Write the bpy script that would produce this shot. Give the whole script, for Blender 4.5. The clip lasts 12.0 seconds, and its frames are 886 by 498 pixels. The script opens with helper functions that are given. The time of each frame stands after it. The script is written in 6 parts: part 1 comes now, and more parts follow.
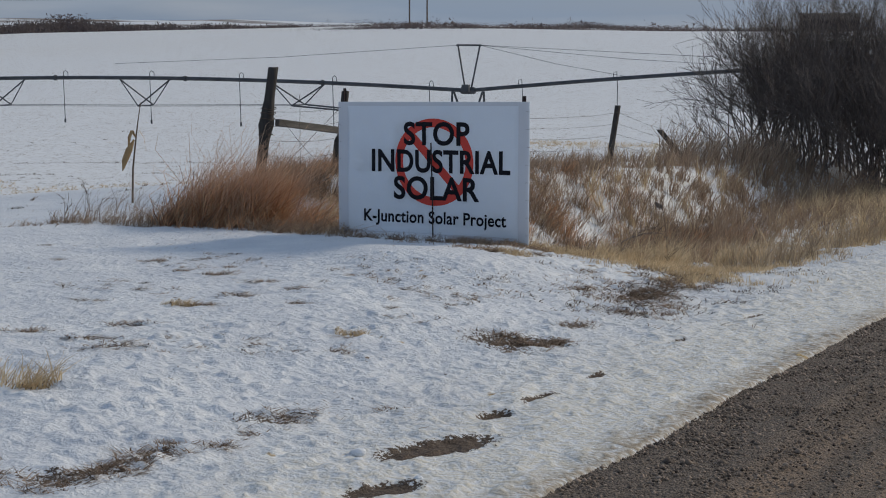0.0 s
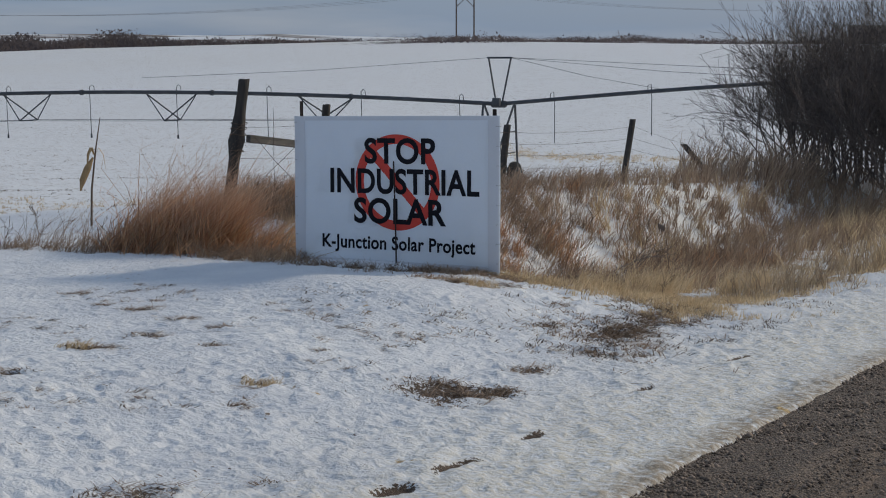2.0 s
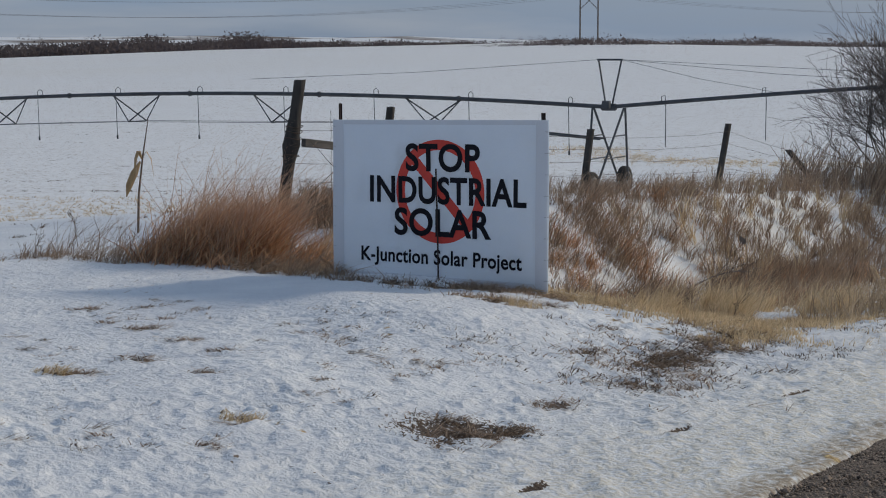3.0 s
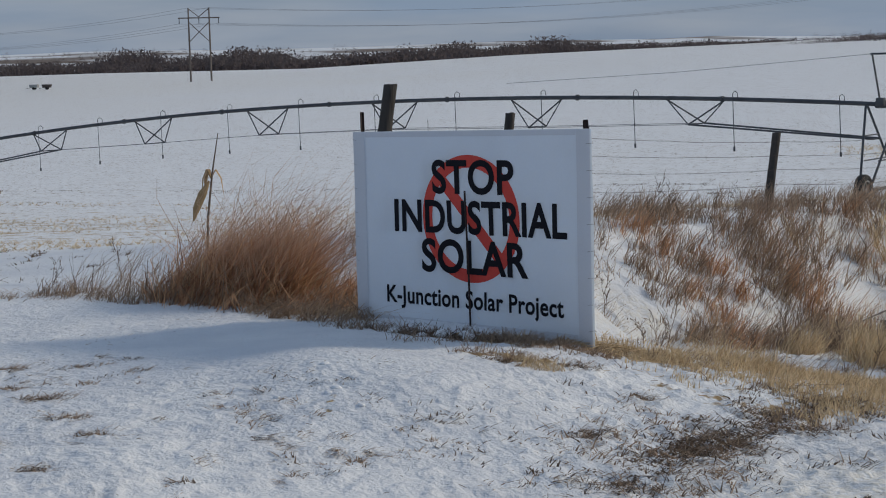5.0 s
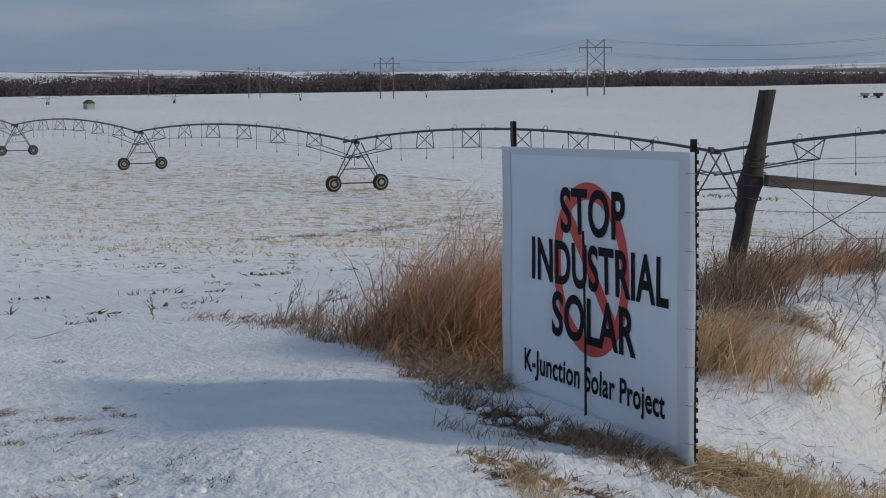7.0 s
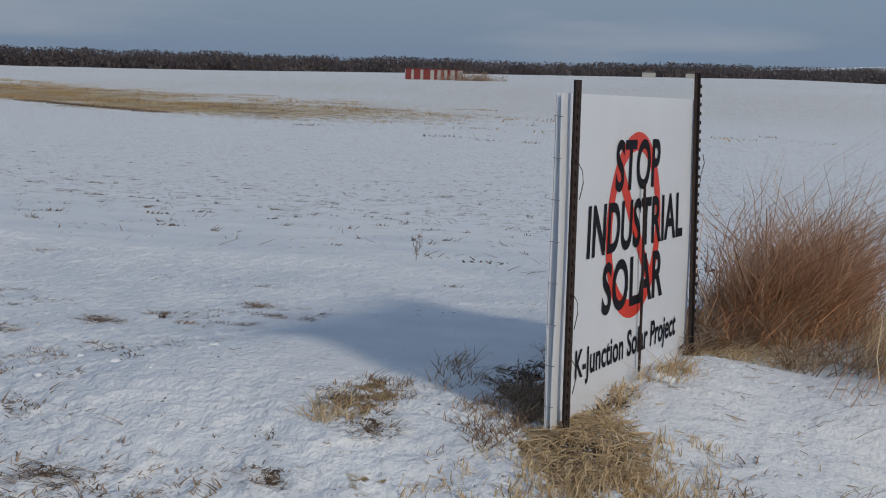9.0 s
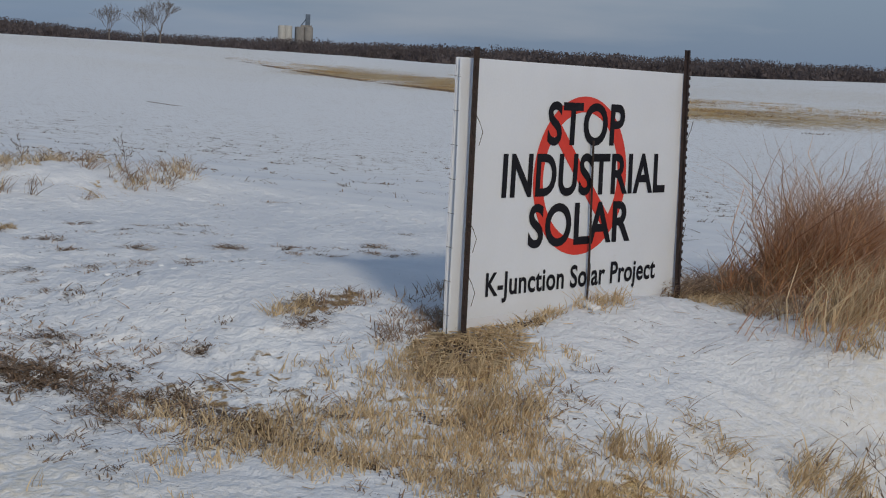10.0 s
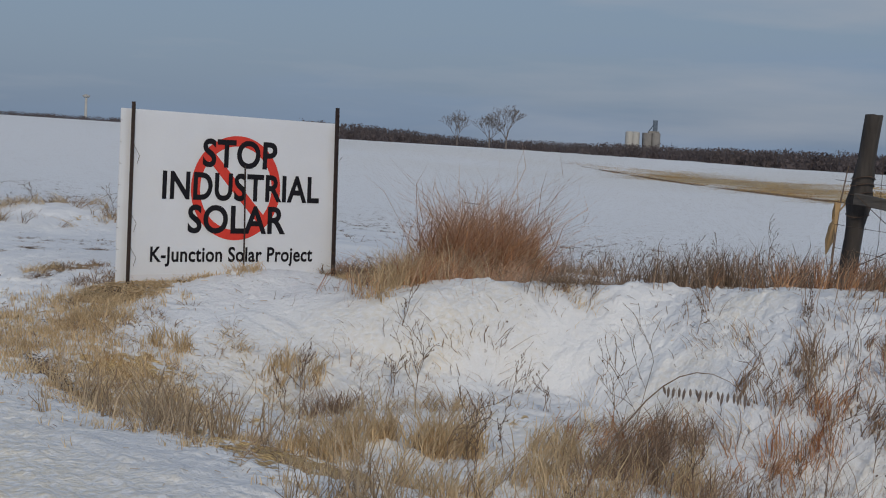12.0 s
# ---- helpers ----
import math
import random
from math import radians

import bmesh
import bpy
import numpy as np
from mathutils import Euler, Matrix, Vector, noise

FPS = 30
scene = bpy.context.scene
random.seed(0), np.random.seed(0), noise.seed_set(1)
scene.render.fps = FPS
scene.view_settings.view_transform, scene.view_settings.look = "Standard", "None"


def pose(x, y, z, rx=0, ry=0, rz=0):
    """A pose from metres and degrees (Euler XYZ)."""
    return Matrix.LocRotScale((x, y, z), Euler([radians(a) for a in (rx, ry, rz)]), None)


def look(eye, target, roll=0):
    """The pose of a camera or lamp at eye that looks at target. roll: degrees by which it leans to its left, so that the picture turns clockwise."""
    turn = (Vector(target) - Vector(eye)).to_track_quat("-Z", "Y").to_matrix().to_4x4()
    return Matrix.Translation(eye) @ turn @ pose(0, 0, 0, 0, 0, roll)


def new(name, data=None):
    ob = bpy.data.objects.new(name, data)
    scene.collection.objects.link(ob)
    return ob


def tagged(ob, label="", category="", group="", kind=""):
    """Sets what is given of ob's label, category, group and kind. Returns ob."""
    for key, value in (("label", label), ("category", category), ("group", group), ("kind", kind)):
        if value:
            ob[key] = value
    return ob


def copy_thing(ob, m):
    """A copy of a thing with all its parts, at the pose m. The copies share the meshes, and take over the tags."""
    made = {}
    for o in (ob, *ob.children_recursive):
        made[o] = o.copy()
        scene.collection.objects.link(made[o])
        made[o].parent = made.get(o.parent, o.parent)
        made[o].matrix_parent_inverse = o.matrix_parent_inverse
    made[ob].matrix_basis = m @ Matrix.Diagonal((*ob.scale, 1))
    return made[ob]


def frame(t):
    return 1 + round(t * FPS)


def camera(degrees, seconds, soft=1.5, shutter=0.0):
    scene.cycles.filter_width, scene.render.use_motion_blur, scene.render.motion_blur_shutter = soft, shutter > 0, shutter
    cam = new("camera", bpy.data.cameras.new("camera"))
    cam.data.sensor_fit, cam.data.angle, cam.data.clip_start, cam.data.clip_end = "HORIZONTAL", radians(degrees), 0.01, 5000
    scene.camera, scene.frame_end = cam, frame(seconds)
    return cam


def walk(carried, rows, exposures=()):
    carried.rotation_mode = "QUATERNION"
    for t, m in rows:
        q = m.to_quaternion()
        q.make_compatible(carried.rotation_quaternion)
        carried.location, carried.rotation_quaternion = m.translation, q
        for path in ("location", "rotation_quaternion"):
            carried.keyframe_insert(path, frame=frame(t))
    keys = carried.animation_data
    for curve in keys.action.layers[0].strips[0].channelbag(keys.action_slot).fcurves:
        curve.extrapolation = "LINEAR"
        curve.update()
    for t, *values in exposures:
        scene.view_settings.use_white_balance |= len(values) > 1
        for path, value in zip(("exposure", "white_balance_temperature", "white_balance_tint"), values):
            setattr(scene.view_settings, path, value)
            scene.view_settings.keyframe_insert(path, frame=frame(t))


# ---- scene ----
cam = camera(28.29, 12.0, soft=1.05)
PATH = [
    (0, (9.060, -18.129, 2.423), (6.871, -13.674, 1.819), 0.10),
    (0.5, (9.052, -17.672, 2.410), (6.839, -13.229, 1.813), -0.08),
    (1, (9.040, -17.194, 2.392), (6.802, -12.763, 1.798), -0.09),
    (1.5, (9.028, -16.653, 2.372), (6.763, -12.234, 1.787), -0.19),
    (2, (9.015, -16.008, 2.352), (6.698, -11.613, 1.787), -0.13),
    (2.5, (9.018, -15.247, 2.335), (6.545, -10.938, 1.776), -0.03),
    (2.7, (9.017, -14.925, 2.328), (6.479, -10.654, 1.770), 0.00),
    (3.5, (9.040, -13.490, 2.295), (6.327, -9.328, 1.736), 0.05),
    (4.3, (9.073, -11.935, 2.265), (6.151, -7.917, 1.705), 0.08),
    (4.5, (9.076, -11.497, 2.254), (5.998, -7.598, 1.687), -0.46),
    (5, (9.060, -10.351, 2.222), (5.734, -6.656, 1.684), -1.52),
    (5.5, (9.064, -9.011, 2.189), (5.773, -5.286, 1.651), -1.29),
    (6, (9.068, -7.567, 2.146), (5.376, -4.237, 1.613), -1.83),
    (6.5, (9.101, -6.015, 2.094), (4.783, -3.534, 1.641), -2.77),
    (7, (9.126, -4.398, 2.048), (4.481, -2.610, 1.577), -0.59),
    (7.2, (9.126, -3.739, 2.030), (4.336, -2.419, 1.469), 0.41),
    (8, (9.130, -0.900, 1.920), (4.163, -0.900, 1.345), 1.30),
    (8.8, (9.133, 2.045, 1.805), (4.356, 0.689, 1.222), 2.24),
    (9, (9.126, 2.781, 1.781), (4.545, 0.845, 1.270), 1.65),
    (9.5, (9.102, 4.639, 1.728), (5.072, 1.722, 1.219), 0.89),
    (10, (9.088, 6.564, 1.684), (5.280, 3.370, 1.138), 2.72),
    (10.5, (9.069, 8.551, 1.641), (5.302, 5.308, 1.102), 2.88),
    (11, (9.086, 10.492, 1.590), (5.504, 7.029, 1.173), 3.05),
    (11.5, (9.051, 12.544, 1.533), (5.751, 8.800, 1.232), 2.98),
    (12, (8.988, 14.634, 1.473), (5.881, 10.727, 1.179), 2.66),
]
walk(cam, [(t, look(eye, target, roll)) for t, eye, target, roll in PATH], [(0, -0.09, 6620, 9), (5.5, -0.12, 6540, 9), (7.2, -0.18, 6500, 9), (9.5, -0.22, 6360, 9), (10.5, -0.24, 6580, 10), (12, -0.22, 6440, 10)])

# ---- light ----
SUN_AZ, SUN_EL = radians(31), radians(27.5)
world = bpy.data.worlds.new("winter_sky")
scene.world = world
world.use_nodes = True
wn, wl = world.node_tree.nodes, world.node_tree.links
sky = wn.new("ShaderNodeTexSky")
sky.sky_type, sky.sun_disc = "NISHITA", False
sky.sun_elevation, sky.sun_rotation = SUN_EL, SUN_AZ
sky.air_density, sky.dust_density, sky.ozone_density = 1.0, 2.0, 1.6
wtc = wn.new("ShaderNodeTexCoord")
wmap = wn.new("ShaderNodeMapping")
wmap.inputs["Scale"].default_value = (2.2, 2.2, 16.0)
wnoise = wn.new("ShaderNodeTexNoise")
wnoise.inputs["Scale"].default_value, wnoise.inputs["Detail"].default_value = 1.6, 5
wramp = wn.new("ShaderNodeValToRGB")
wramp.color_ramp.elements[0].position, wramp.color_ramp.elements[1].position = 0.47, 0.78
wramp.color_ramp.elements[0].color, wramp.color_ramp.elements[1].color = (0.72, 0.72, 0.72, 1), (0.93, 0.93, 0.93, 1)
wmix = wn.new("ShaderNodeMix")
wmix.data_type = "RGBA"
wmix.inputs[7].default_value = (3.2, 4.42, 6.4, 1)
wl.new(wtc.outputs["Generated"], wmap.inputs["Vector"])
wl.new(wmap.outputs["Vector"], wnoise.inputs["Vector"])
wl.new(wnoise.outputs["Fac"], wramp.inputs["Fac"])
wl.new(wramp.outputs["Color"], wmix.inputs[0])
wl.new(sky.outputs["Color"], wmix.inputs[6])
cmap, cnoise, cramp, cmix = wn.new("ShaderNodeMapping"), wn.new("ShaderNodeTexNoise"), wn.new("ShaderNodeValToRGB"), wn.new("ShaderNodeMix")
cmap.inputs["Scale"].default_value, cmap.inputs["Location"].default_value = (1.6, 1.6, 11.0), (3.1, 0.4, 0.7)
cnoise.inputs["Scale"].default_value, cnoise.inputs["Detail"].default_value = 1.9, 6
cramp.color_ramp.elements[0].position, cramp.color_ramp.elements[1].position = 0.5, 0.72
cramp.color_ramp.elements[0].color, cramp.color_ramp.elements[1].color = (0, 0, 0, 1), (0.8, 0.8, 0.8, 1)
cmix.data_type = "RGBA"
cmix.inputs[7].default_value = (5.3, 5.7, 6.4, 1)
wl.new(wtc.outputs["Generated"], cmap.inputs["Vector"])
wl.new(cmap.outputs["Vector"], cnoise.inputs["Vector"])
wl.new(cnoise.outputs["Fac"], cramp.inputs["Fac"])
wl.new(cramp.outputs["Color"], cmix.inputs[0])
wl.new(wmix.outputs[2], cmix.inputs[6])
wl.new(cmix.outputs[2], wn["Background"].inputs["Color"])
wn["Background"].inputs["Strength"].default_value = 0.0735

sun_data = bpy.data.lights.new("sun", "SUN")
sun_data.energy, sun_data.angle, sun_data.color = 1.9, radians(8), (1.0, 0.88, 0.71)
sun = new("sun", sun_data)
sun.matrix_world = look((20 * math.sin(SUN_AZ), 20 * math.cos(SUN_AZ), 20 * math.tan(SUN_EL)), (0, 0, 0))
scene.view_settings.exposure = 0.0

# ---- materials ----
def material(name, dark, light, rough=0.8, scale=6.0, detail=5, bump=0.3, bump_scale=40.0, stretch=(1, 1, 1), island=0.0, metal=0.0, dist=0.02, thin=0.0):
    """A surface between two colours: broad stains, fine grain and relief; island mixes in a random tone for each loose piece."""
    m = bpy.data.materials.new(name)
    m.use_nodes = True
    n, l = m.node_tree.nodes, m.node_tree.links
    p = n["Principled BSDF"]
    tc, mp = n.new("ShaderNodeTexCoord"), n.new("ShaderNodeMapping")
    mp.inputs["Scale"].default_value = stretch
    l.new(tc.outputs["Object"], mp.inputs["Vector"])
    broad, fine = n.new("ShaderNodeTexNoise"), n.new("ShaderNodeTexNoise")
    broad.inputs["Scale"].default_value, broad.inputs["Detail"].default_value = scale, detail
    fine.inputs["Scale"].default_value, fine.inputs["Detail"].default_value = bump_scale, 4
    l.new(mp.outputs["Vector"], broad.inputs["Vector"])
    l.new(mp.outputs["Vector"], fine.inputs["Vector"])
    add = n.new("ShaderNodeMath")
    add.operation = "MULTIPLY_ADD"
    add.inputs[1].default_value = 0.35
    l.new(fine.outputs["Fac"], add.inputs[0])
    sub = n.new("ShaderNodeMath")
    sub.operation = "MULTIPLY"
    sub.inputs[1].default_value = 0.65
    l.new(broad.outputs["Fac"], sub.inputs[0])
    l.new(sub.outputs[0], add.inputs[2])
    fac = add.outputs[0]
    if island:
        geo, mx = n.new("ShaderNodeNewGeometry"), n.new("ShaderNodeMix")
        mx.inputs[0].default_value = island
        l.new(fac, mx.inputs[2])
        l.new(geo.outputs["Random Per Island"], mx.inputs[3])
        fac = mx.outputs[0]
    ramp = n.new("ShaderNodeValToRGB")
    lo, hi = (0.05, 0.95) if island > 0.5 else (0.3, 0.7)
    ramp.color_ramp.elements[0].position, ramp.color_ramp.elements[1].position = lo, hi
    ramp.color_ramp.elements[0].color, ramp.color_ramp.elements[1].color = (*dark, 1), (*light, 1)
    l.new(fac, ramp.inputs["Fac"])
    l.new(ramp.outputs["Color"], p.inputs["Base Color"])
    p.inputs["Roughness"].default_value, p.inputs["Metallic"].default_value = rough, metal
    if bump:
        b = n.new("ShaderNodeBump")
        b.inputs["Strength"].default_value, b.inputs["Distance"].default_value = bump, dist
        l.new(fine.outputs["Fac"], b.inputs["Height"])
        l.new(b.outputs["Normal"], p.inputs["Normal"])
    if thin:
        tr, mx = n.new("ShaderNodeBsdfTranslucent"), n.new("ShaderNodeMixShader")
        mx.inputs[0].default_value = thin
        l.new(ramp.outputs["Color"], tr.inputs["Color"])
        l.new(p.outputs[0], mx.inputs[1])
        l.new(tr.outputs[0], mx.inputs[2])
        l.new(mx.outputs[0], n["Material Output"].inputs["Surface"])
    return m


def ground_material():
    """Snow, wind-packed, with bare soil, old stubble, dirtied roadside and cream-tinted snow showing where the sheet's
    own cover attributes say so.
    """
    m = bpy.data.materials.new("snow_ground")
    m.use_nodes = True
    n, l = m.node_tree.nodes, m.node_tree.links
    p = n["Principled BSDF"]
    tc = n.new("ShaderNodeTexCoord")

    def noise_of(scale, detail=5, stretch=(1, 1, 1), turn=0.0):
        mp, t = n.new("ShaderNodeMapping"), n.new("ShaderNodeTexNoise")
        mp.inputs["Scale"].default_value, mp.inputs["Rotation"].default_value = stretch, (0, 0, turn)
        t.inputs["Scale"].default_value, t.inputs["Detail"].default_value = scale, detail
        l.new(tc.outputs["Object"], mp.inputs["Vector"])
        l.new(mp.outputs["Vector"], t.inputs["Vector"])
        return t.outputs["Fac"]

    def calc(op, a, b=None, c=None):
        k = n.new("ShaderNodeMath")
        k.operation = op
        for i, v in enumerate((a, b, c)):
            if v is None:
                continue
            if isinstance(v, (int, float)):
                k.inputs[i].default_value = v
            else:
                l.new(v, k.inputs[i])
        return k.outputs[0]

    def step(v, lo, hi):
        r = n.new("ShaderNodeMapRange")
        r.interpolation_type = "SMOOTHSTEP"
        r.inputs[1].default_value, r.inputs[2].default_value = lo, hi
        l.new(v, r.inputs[0])
        return r.outputs[0]

    def cover(name):
        a = n.new("ShaderNodeAttribute")
        a.attribute_name = name
        return a.outputs["Fac"]

    def mix(f, a, b):
        k = n.new("ShaderNodeMix")
        k.data_type = "RGBA"
        l.new(f, k.inputs[0])
        for i, v in ((6, a), (7, b)):
            if isinstance(v, tuple):
                k.inputs[i].default_value = (*v, 1)
            else:
                l.new(v, k.inputs[i])
        return k.outputs[2]

    fine, mid, broad, grain = noise_of(55), noise_of(21, 4), noise_of(0.6), noise_of(150, 3)
    snow = mix(step(broad, 0.3, 0.7), (0.72, 0.745, 0.785), (0.83, 0.845, 0.86))
    snow = mix(calc("MULTIPLY", cover("field"), 0.9), snow, (0.86, 0.87, 0.88))
    drift = calc("MULTIPLY", step(noise_of(0.33, 6, (1, 2.6, 1), 0.2), 0.52, 0.66), cover("field"))
    snow = mix(calc("MULTIPLY", drift, 0.5), snow, (0.70, 0.70, 0.69))
    cream_tint = calc("MULTIPLY", cover("cream_tint"), step(mid, 0.25, 0.75))
    snow = mix(cream_tint, snow, (0.66, 0.61, 0.50))
    # near snow turns darker and bluer in broad noise patches
    snow = mix(calc("MULTIPLY", cover("trodden"), calc("MULTIPLY", step(noise_of(1.7, 5), 0.35, 0.65), 0.5)), snow, (0.63, 0.66, 0.71))
    snow = mix(calc("MULTIPLY", cover("splash"), step(mid, 0.2, 0.7)), snow, (0.33, 0.27, 0.20))
    soil = mix(step(grain, 0.35, 0.65), (0.04, 0.028, 0.021), (0.155, 0.108, 0.075))
    straw = mix(step(noise_of(26, 8, (1, 5, 1), 0.7), 0.3, 0.7), (0.24, 0.155, 0.065), (0.72, 0.54, 0.27))
    straw = mix(calc("MULTIPLY", step(noise_of(0.09, 9, (1, 2.4, 1), -0.95), 0.47, 0.6), 0.5), straw, (0.15, 0.09, 0.045))
    tex = calc("ADD", calc("MULTIPLY", fine, 0.55), calc("MULTIPLY", mid, 0.45))
    bare = step(calc("ADD", cover("bare"), calc("MULTIPLY", calc("SUBTRACT", tex, 0.5), 1.9)), 0.46, 0.54)
    stub = step(calc("ADD", cover("stubble"), calc("MULTIPLY", calc("SUBTRACT", calc("ADD", calc("MULTIPLY", noise_of(0.6, 9, (1, 1.6, 1), 0.12), 0.6), calc("MULTIPLY", noise_of(9, 6), 0.4)), 0.5), 3.2)), 0.45, 0.6)
    # sparse crop litter on the open fields, and brown far slopes
    fleck = step(noise_of(2.1, 7, (1, 2.6, 1), 0.25), 0.575, 0.66)
    fleck = calc("MULTIPLY", fleck, cover("field"))
    speck = calc("MULTIPLY", calc("MULTIPLY", step(noise_of(17, 5, (1, 1.5, 1)), 0.67, 0.70), step(noise_of(1.3, 4), 0.5, 0.65)), cover("trodden"))
    slope = calc("MULTIPLY", step(noise_of(0.0021, 4, (1, 2, 1), 0.3), 0.47, 0.6), cover("far"))
    col = mix(stub, snow, straw)
    col = mix(fleck, col, (0.22, 0.16, 0.10))
    col = mix(speck, col, (0.15, 0.11, 0.08))
    col = mix(slope, col, (0.17, 0.13, 0.10))
    col = mix(bare, col, soil)
    l.new(col, p.inputs["Base Color"])
    p.inputs["Roughness"].default_value = 0.75
    p.inputs["Specular IOR Level"].default_value = 0.3
    height = calc("ADD", calc("MULTIPLY", mid, 0.03), calc("ADD", calc("MULTIPLY", fine, 0.010), calc("MULTIPLY", grain, 0.002)))
    height = calc("ADD", calc("MULTIPLY", height, calc("SUBTRACT", 1.0, calc("MULTIPLY", cover("field"), 0.75))), calc("MULTIPLY", calc("MULTIPLY", noise_of(1.1, 5, (1, 1.9, 1), 0.2), cover("field")), 0.22))
    b = n.new("ShaderNodeBump")
    b.inputs["Strength"].default_value, b.inputs["Distance"].default_value = 0.75, 1.0
    l.new(height, b.inputs["Height"])
    l.new(b.outputs["Normal"], p.inputs["Normal"])
    return m


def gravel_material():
    """Wet crushed stone: a tone for each stone, brown fines between, darker along the loose windrow, its edge shadow
    painted in.
    """
    m = bpy.data.materials.new("road_gravel")
    m.use_nodes = True
    n, l = m.node_tree.nodes, m.node_tree.links
    p = n["Principled BSDF"]
    tc = n.new("ShaderNodeTexCoord")
    small, large = n.new("ShaderNodeTexVoronoi"), n.new("ShaderNodeTexVoronoi")
    small.inputs["Scale"].default_value, large.inputs["Scale"].default_value = 62, 34
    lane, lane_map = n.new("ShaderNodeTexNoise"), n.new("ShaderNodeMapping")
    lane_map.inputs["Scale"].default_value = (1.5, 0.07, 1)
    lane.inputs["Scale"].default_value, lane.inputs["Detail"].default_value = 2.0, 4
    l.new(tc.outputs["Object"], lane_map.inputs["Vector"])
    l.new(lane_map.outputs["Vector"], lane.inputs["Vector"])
    for v in (small, large):
        l.new(tc.outputs["Object"], v.inputs["Vector"])
    tone = n.new("ShaderNodeValToRGB")
    tone.color_ramp.elements[0].position, tone.color_ramp.elements[1].position = 0.12, 0.95
    tone.color_ramp.elements[0].color, tone.color_ramp.elements[1].color = (0.04, 0.03, 0.024, 1), (0.40, 0.305, 0.225, 1)
    split = n.new("ShaderNodeSeparateColor")
    l.new(small.outputs["Color"], split.inputs[0])
    l.new(split.outputs[0], tone.inputs["Fac"])
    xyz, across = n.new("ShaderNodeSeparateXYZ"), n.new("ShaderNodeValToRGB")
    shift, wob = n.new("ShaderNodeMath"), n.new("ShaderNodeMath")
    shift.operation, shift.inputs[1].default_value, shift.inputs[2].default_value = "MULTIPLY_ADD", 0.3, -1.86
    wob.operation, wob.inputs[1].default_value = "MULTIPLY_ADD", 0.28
    # bands across the track; the first joins dark windrow stone and painted edge shadow
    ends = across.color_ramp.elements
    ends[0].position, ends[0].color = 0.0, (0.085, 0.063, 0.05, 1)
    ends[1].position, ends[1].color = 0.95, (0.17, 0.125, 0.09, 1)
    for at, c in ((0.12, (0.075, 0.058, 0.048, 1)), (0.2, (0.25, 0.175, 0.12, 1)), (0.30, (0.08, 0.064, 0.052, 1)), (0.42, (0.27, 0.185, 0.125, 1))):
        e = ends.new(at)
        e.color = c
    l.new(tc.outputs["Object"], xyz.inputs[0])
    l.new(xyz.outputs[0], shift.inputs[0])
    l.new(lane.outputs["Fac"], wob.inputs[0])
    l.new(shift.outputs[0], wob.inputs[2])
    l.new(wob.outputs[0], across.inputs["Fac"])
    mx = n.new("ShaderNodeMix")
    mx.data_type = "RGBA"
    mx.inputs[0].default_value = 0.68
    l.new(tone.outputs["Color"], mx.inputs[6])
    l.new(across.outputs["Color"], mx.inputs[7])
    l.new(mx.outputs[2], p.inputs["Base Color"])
    p.inputs["Roughness"].default_value = 0.85
    add, b = n.new("ShaderNodeMath"), n.new("ShaderNodeBump")
    l.new(small.outputs["Distance"], add.inputs[0])
    l.new(large.outputs["Distance"], add.inputs[1])
    b.inputs["Strength"].default_value, b.inputs["Distance"].default_value = 0.8, 0.022
    b.invert = True
    l.new(add.outputs[0], b.inputs["Height"])
    l.new(b.outputs["Normal"], p.inputs["Normal"])
    return m


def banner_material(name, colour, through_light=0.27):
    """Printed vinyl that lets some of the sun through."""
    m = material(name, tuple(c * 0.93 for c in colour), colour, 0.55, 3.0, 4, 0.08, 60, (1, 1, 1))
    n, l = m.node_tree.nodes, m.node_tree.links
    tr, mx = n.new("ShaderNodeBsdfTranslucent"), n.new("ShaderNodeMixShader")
    # blue skylight on the shaded face is put into this tint
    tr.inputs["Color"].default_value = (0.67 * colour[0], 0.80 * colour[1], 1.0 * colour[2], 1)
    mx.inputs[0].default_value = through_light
    l.new(n["Principled BSDF"].outputs[0], mx.inputs[1])
    l.new(tr.outputs[0], mx.inputs[2])
    l.new(mx.outputs[0], n["Material Output"].inputs["Surface"])
    return m


M_GROUND = ground_material()
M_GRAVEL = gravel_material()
M_CABLE = material("grey_cable", (0.16, 0.17, 0.18), (0.26, 0.27, 0.28), 0.6, 1, 3, 0)
M_STONE = material("pebble", (0.055, 0.04, 0.032), (0.38, 0.29, 0.22), 0.85, 20, 3, 0.3, 90, island=0.85)
M_VINYL = banner_material("white_vinyl", (0.88, 0.90, 0.92))
# a grey fold; the sunlight its double layer stops is partly in the colour
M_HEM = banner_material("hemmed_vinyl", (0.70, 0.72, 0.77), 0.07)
M_INK = material("black_print", (0.008, 0.008, 0.012), (0.016, 0.016, 0.022), 0.8, 5, 3, 0)
M_INK.node_tree.nodes["Principled BSDF"].inputs["Specular IOR Level"].default_value = 0.15
M_RED = material("red_print", (0.56, 0.035, 0.022), (0.68, 0.05, 0.03), 0.5, 5, 3, 0)
M_TPOST = material("rusted_dark_steel", (0.009, 0.006, 0.006), (0.038, 0.019, 0.016), 0.75, 9, 5, 0.4, 60)
M_WIRE = material("rusty_wire", (0.03, 0.02, 0.015), (0.10, 0.065, 0.045), 0.8, 12, 4, 0)
M_WOOD = material("weathered_post_wood", (0.016, 0.0145, 0.014), (0.068, 0.06, 0.055), 0.9, 7, 6, 0.9, 30, (1, 1, 0.12), dist=0.012)
